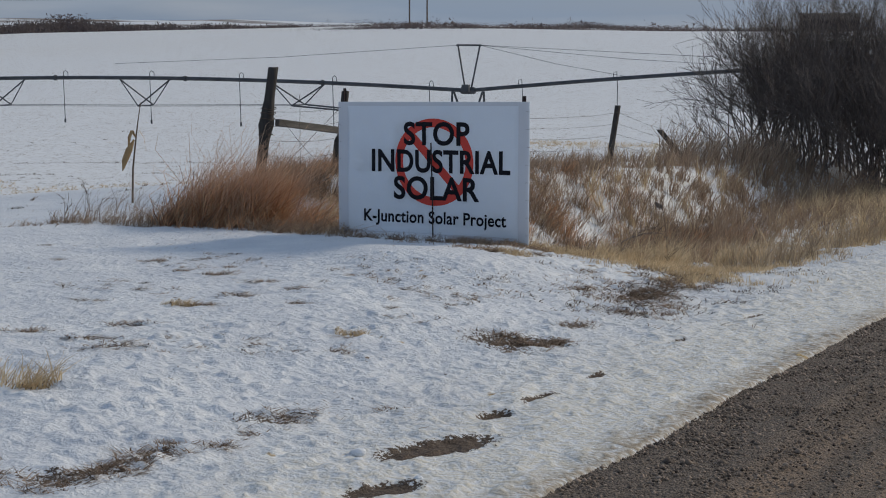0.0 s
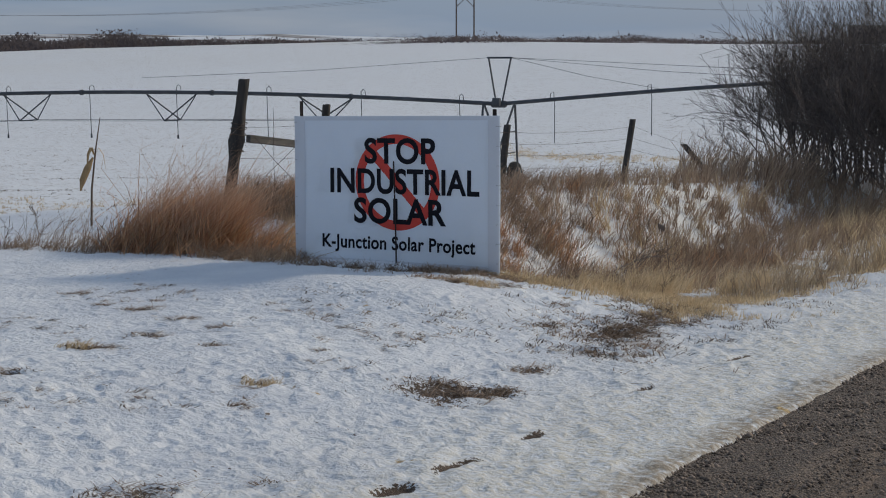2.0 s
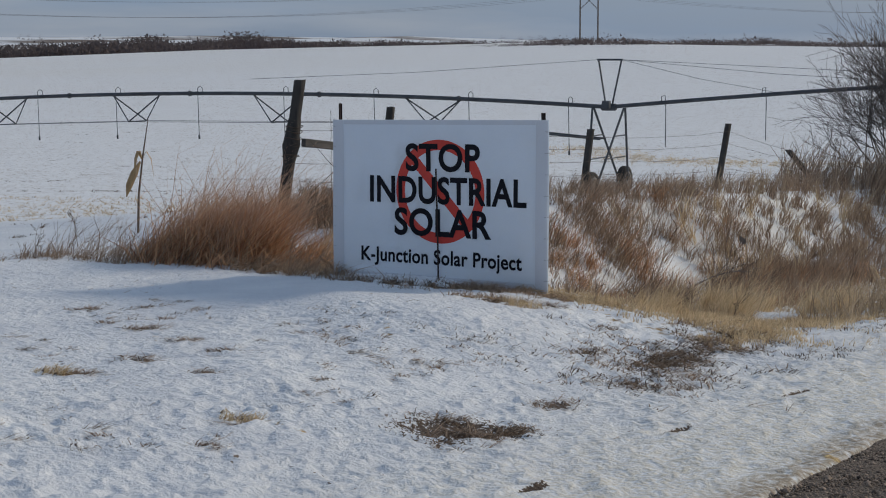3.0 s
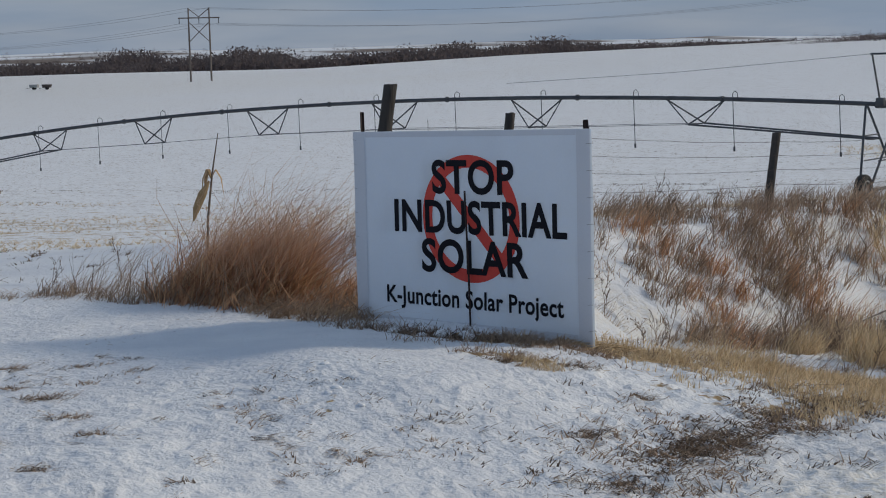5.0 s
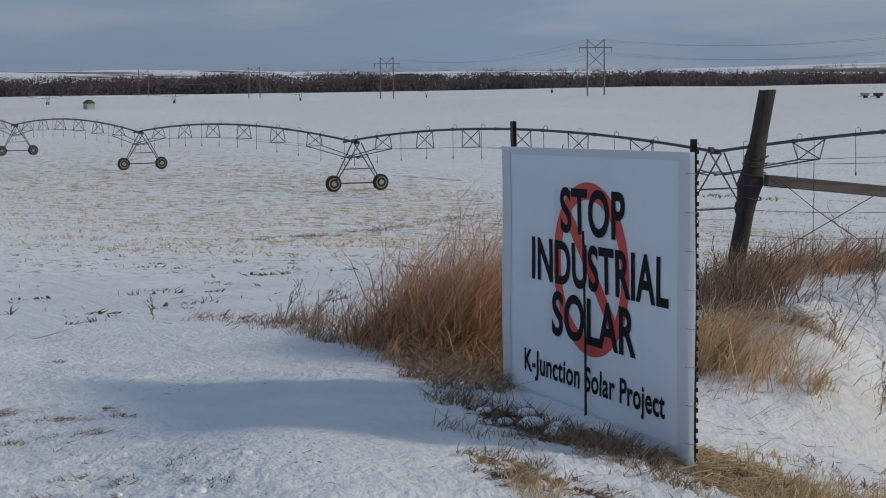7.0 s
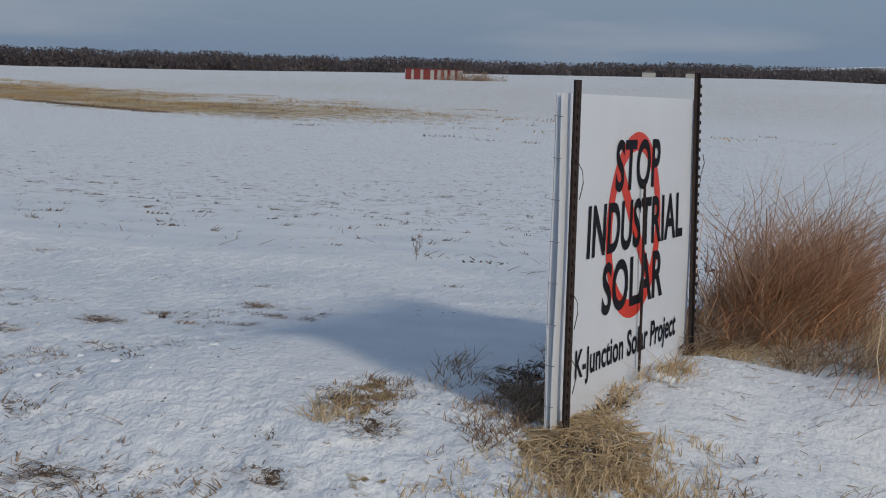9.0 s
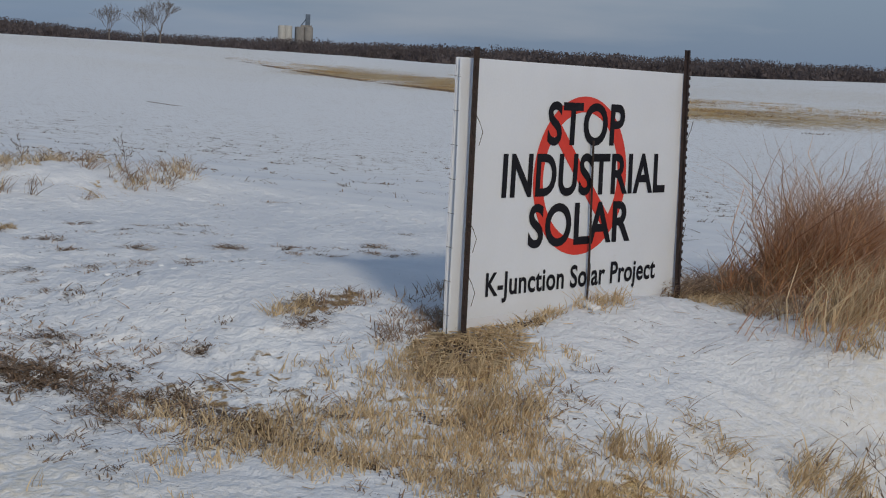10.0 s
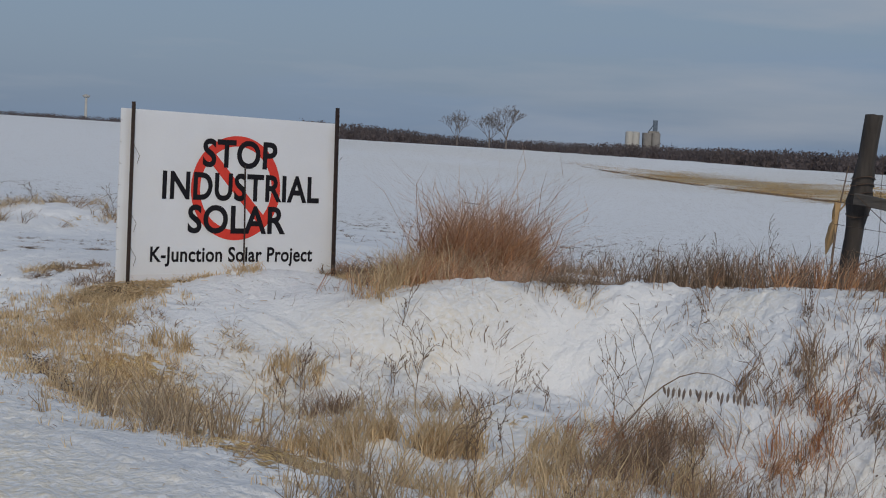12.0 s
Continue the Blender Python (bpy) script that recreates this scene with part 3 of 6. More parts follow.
ry = axis(-22, 16, 0.07, 420, 1.09)
rx_n = np.concatenate([[0.0, 0.02], np.linspace(0.05, 0.95, 46), [0.98, 1.0]])
RU, RY = np.meshgrid(rx_n, ry)
left = 5.41 + 0.14 * (fbm(RY * 0.5, RY * 0 + 2, 3, 4) - 0.5) + 0.26 * (fbm(RY * 3.6, RY * 0 + 5, 8, 4) - 0.5)
right = 7.16 + 0.12 * (fbm(RY * 0.6, RY * 0 + 9, 4, 3) - 0.5)
RX = left + (right - left) * RU
tip = smooth(0, 0.06, RU) * smooth(0, 0.06, 1 - RU)
rut = 0.035 * np.exp(-((RU - 0.63) / 0.10) ** 2) + 0.02 * np.exp(-((RU - 0.85) / 0.07) ** 2)
RZ = land(RX, RY) - 0.075 + tip * (0.055 - rut + 0.018 * (fbm(RX * 6, RY * 2.2, 15, 3) - 0.5) + 0.012 * (vnoise(RX * 26, RY * 26, 17) - 0.5))
ridx = np.arange(RX.size).reshape(RX.shape)
rquads = np.stack([ridx[:-1, :-1], ridx[:-1, 1:], ridx[1:, 1:], ridx[1:, :-1]], -1).reshape(-1, 4)
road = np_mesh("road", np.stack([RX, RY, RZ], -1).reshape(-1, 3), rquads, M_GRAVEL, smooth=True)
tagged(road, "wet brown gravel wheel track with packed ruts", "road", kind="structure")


def pebble_field():
    """Loose stones on the gravel, thickest along the windrow beside the packed snow."""
    rng = np.random.default_rng(5)
    n = 23000
    y = rng.uniform(-12, 0, n)
    u = np.clip(np.abs(rng.normal(0.18, 0.2, n)), 0.02, 0.97)
    u = np.where(rng.random(n) < 0.25, rng.uniform(0.03, 0.97, n), u)
    x = 5.42 + 1.73 * u
    r = rng.gamma(2.0, 0.0034, n) + 0.003
    z = land(x, y) - 0.021
    base = np.array([(1, 0, 0), (0, 1, 0), (-1, 0, 0), (0, -1, 0), (0, 0, 0.75), (0, 0, -0.5)], float)
    v = base[None] * rng.uniform(0.6, 1.25, (n, 6, 1)) * r[:, None, None]
    a = rng.uniform(0, 6.28, n)[:, None]
    vx = v[..., 0] * np.cos(a) - v[..., 1] * np.sin(a) + x[:, None]
    vy = v[..., 0] * np.sin(a) + v[..., 1] * np.cos(a) + y[:, None]
    verts = np.stack([vx, vy, v[..., 2] + z[:, None]], -1).reshape(-1, 3)
    t = np.array([(0, 1, 4), (1, 2, 4), (2, 3, 4), (3, 0, 4), (1, 0, 5), (2, 1, 5), (3, 2, 5), (0, 3, 5)])
    tris = (t[None] + 6 * np.arange(n)[:, None, None]).reshape(-1, 3)
    return tagged(np_mesh("gravel", verts, tris, M_STONE), "loose grey and brown stones on the road", "gravel", kind="stuff")


pebble_field()

# ---- the banner sign ----
BW, BTOP, BLOW = 1.22, 1.66, 0.05


def banner_sheet(y, sag, seed):
    """A sheet of vinyl with slack between its ties; its top edge falls a little to the west."""
    bm = bmesh.new()
    cols, rows = 48, 34
    grid = []
    for j in range(rows + 1):
        line = []
        for i in range(cols + 1):
            u, v = i / cols * 2 - 1, j / rows
            top = BTOP + 0.022 * u
            low = BLOW + 0.004 * math.sin(9 * u)
            z = low + (top - low) * v
            dy = sag * (1 - u * u) * (0.4 + 0.6 * math.sin(math.pi * v)) + 0.004 * math.sin(7 * v + 3 * u + seed)
            line.append(bm.verts.new((u * BW, y + dy, z)))
        grid.append(line)
    for a, b in zip(grid, grid[1:]):
        for i in range(cols):
            f = bm.faces.new((a[i], a[i + 1], b[i + 1], b[i]))
            f.smooth = True
    return bm


def flat_text(text, u0, u1, z0, z1, side, bold):
    """Lettering fitted to its place on the banner; side -1 faces south, +1 north."""
    cu = bpy.data.curves.new("lettering", "FONT")
    cu.body, cu.size, cu.offset, cu.resolution_u, cu.space_character = text, 1.0, bold, 5, 1.04
    ob = bpy.data.objects.new("lettering", cu)
    scene.collection.objects.link(ob)
    me = bpy.data.meshes.new_from_object(ob.evaluated_get(bpy.context.evaluated_depsgraph_get()))
    bpy.data.objects.remove(ob)
    bm = bmesh.new()
    bm.from_mesh(me)
    bpy.data.meshes.remove(me)
    xs = [v.co.x for v in bm.verts]
    cap = 0.73
    lo, hi = min(xs), max(xs)
    for v in bm.verts:
        u = u0 + (v.co.x - lo) / (hi - lo) * (u1 - u0)
        z = z0 + v.co.y / cap * (z1 - z0)
        v.co = (-side * u, side * 0.0, z + 0.022 * (-side * u) / BW * (z / BTOP))
    bmesh.ops.subdivide_edges(bm, edges=[e for e in bm.edges if e.calc_length() > 0.12], cuts=1)
    return bm


def ban_ring(side):
    """The red ring with its slash."""
    bm = bmesh.new()
    cu, cz, r0, r1, n = 0.03, 0.965, 0.405, 0.505, 72
    ring = []
    for k in range(n):
        a = 2 * math.pi * k / n
        ring.append([bm.verts.new((-side * (cu + r * math.cos(a)), 0, cz + r * math.sin(a))) for r in (r0, r1)])
    for k in range(n):
        a, b = ring[k], ring[(k + 1) % n]
        bm.faces.new((a[0], a[1], b[1], b[0]))
    w, m, d = 0.05, 0.43, math.radians(-46)
    c, s = math.cos(d), math.sin(d)
    rows = []
    for k in range(13):
        t = -m + 2 * m * k / 12
        rows.append([bm.verts.new((-side * (cu + t * c - q * s), 0, cz + t * s + q * c)) for q in (-w, w)])
    for a, b in zip(rows, rows[1:]):
        bm.faces.new((a[0], b[0], b[1], a[1]))
    return bm


def t_post(height, buried):
    """A studded steel T-post."""
    bm = bmesh.new()
    w, t, d, z0 = 0.035, 0.005, 0.036, -buried
    prof = [(-w / 2, 0), (w / 2, 0), (w / 2, t), (t / 2, t), (t / 2, d), (-t / 2, d), (-t / 2, t), (-w / 2, t)]
    lo = [bm.verts.new((x, y, z0)) for x, y in prof]
    hi = [bm.verts.new((x, y, height)) for x, y in prof]
    for k in range(8):
        bm.faces.new((lo[k], lo[(k + 1) % 8], hi[(k + 1) % 8], hi[k]))
    bm.faces.new(hi)
    z = 0.06
    while z < height - 0.03:
        add_box(bm, 0, -0.004, z, 0.014, 0.012, 0.022)
        z += 0.054
    bmesh.ops.recalc_face_normals(bm, faces=bm.faces)
    return bm


sign = thing("banner_sign", pose(0, 0, 0), "white double-sided vinyl banner tied between two rusty steel T-posts", "sign")
front_y, back_y = 0.0, 0.03
LINES = (("STOP", -0.36, 0.485, 1.170, 1.437), ("INDUSTRIAL", -0.785, 1.0, 0.852, 1.115), ("SOLAR", -0.495, 0.61, 0.535, 0.803), ("K-Junction Solar Project", -0.885, 0.95, 0.255, 0.40))
for side, y, sag in ((-1, front_y, 0.012), (1, back_y, 0.006)):
    sheet = part("banner_south" if side < 0 else "banner_north", banner_sheet(y, sag, side), M_VINYL, sign, "white vinyl sheet printed in black and red")

    def drape(bm, lift):
        for v in bm.verts:
            u, k = v.co.x / BW, v.co.z / BTOP
            v.co.y = y + sag * (1 - u * u) * (0.4 + 0.6 * math.sin(math.pi * k)) + 0.004 * math.sin(7 * k + 3 * u + side) + side * lift
        return bm

    part("prohibition_ring", drape(ban_ring(side), 0.002), M_RED, sheet, "red ring with a slash")
    for text, u0, u1, z0, z1 in LINES:
        part("lettering", drape(flat_text(text, u0, u1, z0, z1, side, 0.026 if z1 - z0 > 0.2 else 0.022), 0.004), M_INK, sheet, "bold black capitals" if z1 - z0 > 0.2 else "small bold black line of text")
    for u in (-1, 1):
        bm = bmesh.new()
        ups = [BLOW + (BTOP - BLOW) * k / 24 for k in range(25)]
        edge_l = [bm.verts.new((u * (BW - 0.125), 0, z + 0.02 * u * z / BTOP)) for z in ups]
        edge_r = [bm.verts.new((u * (BW + 0.004), 0, z + 0.02 * u * z / BTOP)) for z in ups]
        for k in range(24):
            bm.faces.new((edge_l[k], edge_r[k], edge_r[k + 1], edge_l[k + 1]))
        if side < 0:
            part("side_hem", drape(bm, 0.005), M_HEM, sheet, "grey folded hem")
        else:
            bm.free()
    bm = bmesh.new()
    lows = [bm.verts.new((BW * (k / 12 - 1) * 0.89, 0, BLOW + 0.001)) for k in range(25)]
    ups = [bm.verts.new((BW * (k / 12 - 1) * 0.89, 0, BLOW + 0.085)) for k in range(25)]
    for k in range(24):
        bm.faces.new((lows[k], lows[k + 1], ups[k + 1], ups[k]))
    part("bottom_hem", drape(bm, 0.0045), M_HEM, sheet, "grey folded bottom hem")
    if side > 0:
        continue
    bm = bmesh.new()
    lows = [bm.verts.new((BW * (k / 12 - 1) * 0.895, 0, BTOP - 0.045 + 0.02 * (k / 12 - 1))) for k in range(25)]
    ups = [bm.verts.new((BW * (k / 12 - 1) * 0.895, 0, BTOP + 0.02 * (k / 12 - 1))) for k in range(25)]
    for k in range(24):
        bm.faces.new((lows[k], lows[k + 1], ups[k + 1], ups[k]))
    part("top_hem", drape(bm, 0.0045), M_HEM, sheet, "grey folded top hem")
    if side < 0:
        for u in (-1, 1):
            for k in range(8):
                bm = bmesh.new()
                z = 0.17 + 0.2 * k
                add_tube(bm, [(u * (BW - 0.03), -0.008, z), (u * (BW - 0.02), -0.012, z + 0.004), (u * (BW + 0.008), -0.004, z + 0.004), (u * (BW + 0.004), 0.04, z)], 0.0016, 4)
                part("wire_tie", bm, M_CABLE, sign)
east = part("t_post", t_post(1.745, 0.35), M_TPOST, sign, "dark rusty steel T-post with studs")
east.matrix_basis = pose(1.14, 0.085, 0.0, 0, 0, 150)
west = part("t_post", t_post(1.60, 0.45), M_TPOST, sign, "dark rusty steel T-post with studs")
west.matrix_basis = pose(-1.185, 0.09, 0.20, -1.0, 0, 200)
for y, x0, x1 in ((-0.022, 0.035, 0.005), (0.062, -0.135, -0.105)):
    bm = bmesh.new()
    add_tube(bm, [(x0, y, -0.1), (x0 * 0.6 + x1 * 0.4, y + 0.004, 0.55), (x1, y, 1.19)], 0.008, 6)
    part("support_rod", bm, M_TPOST, sign, "thin dark steel rod")
for x, z, n in ((1.16, 1.25, 1), (1.17, 0.62, 1), (1.16, 0.3, -1), (-1.2, 1.2, 1), (-1.19, 0.5, -1)):
    bm = bmesh.new()
    s = -0.09 if x > 0 else 0.05
    add_tube(bm, [(x - 0.03, 0.085, z + 0.11), (x + s * 0.5, 0.11, z + 0.06), (x + s, 0.10, z), (x + s * 0.8, 0.09, z - 0.08)], 0.0025, 4)
    part("loose_wire", bm, M_WIRE, sign)

# ---- fence ----
def wood_post(x, y, base, top_x, top_y, top, radius, label, group="fence posts", burl=0.0, crook=0.0):
    """A weathered round post, rough and leaning, sunk into the ground."""
    rng = random.Random(int(x * 100 + y * 10))
    ob = thing("fence_post", pose(x, y, base), label, "fence post", group)
    bm = bmesh.new()
    sides, rings = 14, 20
    lean = Vector((top_x - x, top_y - y, top - base))
    rows = []
    wob = [rng.uniform(0.86, 1.12) for _ in range(sides)]
    for j in range(rings):
        t = j / (rings - 1)
        c = lean * (t * 1.35 - 0.35) - Vector((0, crook * (t < 0.62), 0))
        r = radius * (1.06 - 0.12 * t) * (1 + 0.04 * math.sin(5 * t + x) + burl * math.exp(-(((t - 0.63) / 0.055) ** 2)) + 0.4 * burl * math.exp(-(((t - 0.74) / 0.04) ** 2)))
        rows.append([bm.verts.new(c + Vector((r * (wob[k] + rng.uniform(-0.03, 0.03)) * math.cos(2 * math.pi * k / sides), r * wob[k] * math.sin(2 * math.pi * k / sides), rng.uniform(-0.006, 0.008) if j == rings - 1 else 0))) for k in range(sides)])
    for a, b in zip(rows, rows[1:]):
        for k in range(sides):
            bm.faces.new((a[k], a[(k + 1) % sides], b[(k + 1) % sides], b[k])).smooth = True
    bm.faces.new(rows[-1])
    part("timber", bm, M_WOOD, ob)
    if burl:
        for t in (0.42, 0.55, 0.6, 0.64):
            bm = bmesh.new()
            c = lean * t
            add_tube(bm, [c + Vector((0.112 * math.cos(a), 0.112 * math.sin(a), 0.015 * math.sin(2 * a + t * 9))) for a in [2 * math.pi * k / 14 for k in range(15)]], 0.006, 4, False)
            part("wire_wrap", bm, M_WIRE, ob)
    return ob


wood_post(-4.68, 3.74, 0.28, -4.60, 4.03, 1.95, 0.082, "tall leaning weathered corner post wrapped in wire", burl=0.55)
wood_post(-4.58, 5.83, 0.2, -4.50, 5.99, 1.55, 0.062, "weathered brace post with a crook at mid height", crook=0.075)
wood_post(-4.48, 11.78, -0.05, -4.49, 12.06, 1.02, 0.064, "slim weathered line post leaning a little")
wood_post(-4.16, 16.70, -0.30, -4.12, 17.10, 0.94, 0.062, "slim weathered line post leaning a little")
wood_post(-5.45, 26.0, -0.95, -6.28, 26.0, -0.04, 0.10, "broken fence post leaning far over")

rail = thing("brace_rail", pose(-4.50, 3.95, 1.15), "grey weathered timber rail braced between two posts", "fence rail")
bm = bmesh.new()
add_box(bm, 0, 1.02, -0.115, 0.075, 2.06, 0.105, Matrix.Rotation(radians(-6.3), 3, "X"), 0.008)
part("timber", bm, M_PLANK, rail)


def strand(name, pts, label, radius=0.0024, barbs=True, sag=0.03):
    """A slack wire through points, with barbs."""
    rng = random.Random(len(pts) * 7 + int(pts[0][2] * 100))
    bm = bmesh.new()
    run = []
    for a, b in zip(pts, pts[1:]):
        a, b = Vector(a), Vector(b)
        n = max(6, int((b - a).length / 0.35))
        for k in range(n):
            t = k / n
            run.append(a.lerp(b, t) + Vector((rng.uniform(-1, 1) * 0.006, rng.uniform(-1, 1) * 0.006, -4 * sag * t * (1 - t) + rng.uniform(-1, 1) * 0.006)))
    run.append(Vector(pts[-1]))
    add_tube(bm, run, radius, 4)
    if barbs:
        for p in run[1:-1]:
            d = Vector((rng.uniform(-1, 1), rng.uniform(-0.4, 0.4), rng.uniform(-1, 1))).normalized() * 0.016
            add_tube(bm, [p - d, p + d], 0.002, 3)
    ob = part(name, bm, M_WIRE)
    return tagged(ob, label, "fence wire", "fence wires")


for h in (1.42, 1.12, 0.82, 0.5):
    k = h / 1.42
    strand("barbed_wire", [(-4.50, 3.7, 0.32 + 1.0 * k), (-4.52, 6.0, 0.2 + 1.12 * k), (-4.27, 11.8, -0.05 + 0.95 * k), (-4.06, 17.0, -0.3 + 1.1 * k), (-5.6, 26.0, -0.95 + 0.8 * k)], "rusty barbed fence wire strung between weathered posts", sag=0.05)
strand("brace_wire", [(-4.44, 3.8, 0.40), (-4.48, 6.05, 1.42)], "twisted diagonal brace wire between fence posts", 0.0045, False, 0.0)
strand("brace_wire", [(-4.44, 4.0, 1.18), (-4.48, 5.2, 0.42), (-4.4, 5.9, 0.22)], "twisted diagonal brace wire between fence posts", 0.004, False, 0.03)
strand("loose_fence_wire", [(-4.35, 4.35, 1.55), (-4.36, 4.36, 0.9), (-4.33, 4.33, 0.1)], "broken wire hanging from the fence", 0.0035, False, 0.0)

# ---- irrigation machine in the field ----
PIV, STEP, TURN = Vector((-26.98, 57.9, 0)), 57.0, radians(187)
ALONG = Vector((math.cos(TURN), math.sin(TURN), 0))
NODE_H = 4.3


def arch(t, rise):
    return rise * 4 * t * (1 - t)


def irrigation_span(length, rise=1.3, panels=6):
    """One bowed span: pipe, trusses below it, drop hoses with goosenecks."""
    ob = thing("irrigation_span", pose(0, 0, 0), "dull galvanised bowed irrigation pipe with trusses and drop hoses", "irrigation span", "irrigation machine spans")
    bm = bmesh.new()
    add_tube(bm, [(length * k / 24, 0, arch(k / 24, rise)) for k in range(25)], 0.095, 8)
    for k in range(1, 8):
        s = length * k / 8
        add_tube(bm, [(s - 0.06, 0, arch(k / 8, rise)), (s + 0.06, 0, arch(k / 8, rise))], 0.14, 8)
    part("pipe", bm, M_GALV, ob)
    lows = []
    for k in range(panels):
        s = 8.4 + (length - 16.8) * k / (panels - 1)
        z = arch(s / length, rise)
        bm = bmesh.new()
        deep = 1.4 if 0 < k < panels - 1 else 1.15
        for w in (-0.8, 0.8):
            low = (s, w, z - deep)
            lows.append((k, w, low))
            for ds in (-1.35, 1.35):
                add_tube(bm, [(s + ds, 0, arch((s + ds) / length, rise) - 0.08), low], 0.036, 4)
        add_tube(bm, [(s, -0.8, z - deep), (s, 0.8, z - deep)], 0.03, 4)
        part("truss_panel", bm, M_GALV, ob)
    for w in (-0.8, 0.8):
        bm = bmesh.new()
        run = [(0.3, w * 0.5, -0.85)] + [p for k, v, p in lows if v == w] + [(length - 0.3, w * 0.5, -0.85)]
        add_tube(bm, run[1:-1], 0.012, 4)
        part("truss_rod", bm, M_GALV, ob)
        for a, b in ((run[0], run[1]), (run[-1], run[-2])):
            bm = bmesh.new()
            add_tube(bm, [(a[0], w * 0.45, -1.45), b], 0.045, 5)
            part("end_strut", bm, M_GALV, ob)
    for k in range(12):
        s = length * (k + 0.35) / 12
        z = arch(s / length, rise)
        bm = bmesh.new()
        add_tube(bm, [(s, 0, z), (s, 0, z + 0.28), (s + 0.05, 0.12, z + 0.38), (s + 0.1, 0.26, z + 0.28), (s + 0.1, 0.28, z - 0.3), (s + 0.12, 0.28, z - 2.1)], 0.019, 4)
        add_tube(bm, [(s + 0.12, 0.28, z - 2.1), (s + 0.12, 0.28, z - 2.3)], 0.045, 6)
        part("drop_hose", bm, M_GALV, ob)
    return ob


def irrigation_tower():
    """A-frame legs on two wheels, hung from the pipe joint at the origin."""
    ob = thing("irrigation_tower", pose(0, 0, 0), "galvanised A-frame irrigation tower standing on two large wheels", "irrigation tower", "irrigation machine towers")
    foot = -NODE_H + 0.74
    for w in (-1, 1):
        for a in (-1, 1):
            bm = bmesh.new()
            add_tube(bm, [(a * 0.75, w * 0.1, -0.05), (a * 0.22, w * 2.15, foot + 0.1)], 0.055, 5)
            part("leg", bm, M_GALV, ob)
        bm = bmesh.new()
        prof = [(-0.17, 0.46), (-0.2, 0.6), (-0.17, 0.70), (-0.08, 0.74), (0.08, 0.74), (0.17, 0.70), (0.2, 0.6), (0.17, 0.46)]
        add_lathe(bm, prof, (0, w * 2.3, foot), "x", 28)
        tyre = part("wheel", bm, M_TYRE, ob, "black lugged tyre")
        bm = bmesh.new()
        add_lathe(bm, [(-0.18, 0.10), (-0.19, 0.16), (-0.15, 0.3), (-0.18, 0.5), (0.18, 0.5), (0.15, 0.3), (0.19, 0.16), (0.18, 0.10)], (0, w * 2.3, foot), "x", 24)
        part("rim", bm, M_RIM, tyre, "pale steel rim")
    bm = bmesh.new()
    add_tube(bm, [(0, -2.2, foot), (0, 2.2, foot)], 0.075, 6)
    part("base_beam", bm, M_GALV, ob)
    for h, s in ((0.38, 0.85), (0.68, 0.5)):
        bm = bmesh.new()
        add_tube(bm, [(-s * 0.62, -2.1 * h, -h * 3.4), (-s * 0.62, 2.1 * h, -h * 3.4)], 0.03, 4)
        add_tube(bm, [(s * 0.62, -2.1 * h, -h * 3.4), (s * 0.62, 2.1 * h, -h * 3.4)], 0.03, 4)
        part("cross_brace", bm, M_GALV, ob)
    bm = bmesh.new()
    add_lathe(bm, [(-0.35, 0.15), (-0.3, 0.17), (0.3, 0.17), (0.35, 0.15)], (0, 0, 0), "x", 10)
    add_box(bm, 0, 0.35, 0.12, 0.35, 0.3, 0.35, None, 0.03)
    part("joint_and_control_box", bm, M_GALV, ob)
    return ob


def node_at(k):
    p = PIV + ALONG * (STEP * k + {1: 3.0, 2: -2.0}.get(k, 0.0))
    p.z = float(land(p.x, p.y)) + NODE_H
    return p


def along_pose(a, b):
    d = (b - a).normalized()
    side = Vector((0, 0, 1)).cross(d).normalized()
    up = d.cross(side)
    m = Matrix((d, side, up)).transposed().to_4x4()
    m.translation = a
    return m


nodes = [node_at(k) for k in range(0, 11)]
span0 = irrigation_span(STEP)
tower0 = irrigation_tower()
for k in range(10):
    m = along_pose(nodes[k], nodes[k + 1])
    m = m @ Matrix.Diagonal(((nodes[k + 1] - nodes[k]).length / STEP, 1, 1, 1))
    if k == 0:
        span0.matrix_world = m
    else:
        copy_thing(span0, m)
for k, p in enumerate(nodes):
    m = Matrix.Translation(p) @ Matrix.Rotation(TURN, 4, "Z")
    if k == 0:
        tower0.matrix_world = m
    else:
        copy_thing(tower0, m)

# the last tower carries a mast whose cables hold up the overhanging end pipe
end = thing("irrigation_overhang", Matrix.Translation(nodes[0]) @ Matrix.Rotation(TURN + math.pi, 4, "Z"), "overhanging irrigation end pipe held by cables from a mast", "irrigation span", "irrigation machine spans")
bm = bmesh.new()
reach = 24.0
bow = lambda s: 1.45 * math.sin(min(s / reach, 1) * 1.5) ** 1.0
add_tube(bm, [(reach * k / 14, 0, bow(reach * k / 14)) for k in range(15)], 0.09, 8)
part("pipe", bm, M_GALV, end)
for a in (-0.55, 0.55):
    bm = bmesh.new()
    add_tube(bm, [(a * 0.25, 0, 0), (a, 0.1, 2.15)], 0.045, 5)
    part("mast_leg", bm, M_GALV, end)
bm = bmesh.new()
add_tube(bm, [(-0.62, 0.1, 2.15), (0.62, 0.1, 2.15)], 0.045, 5)
part("mast_bar", bm, M_GALV, end)
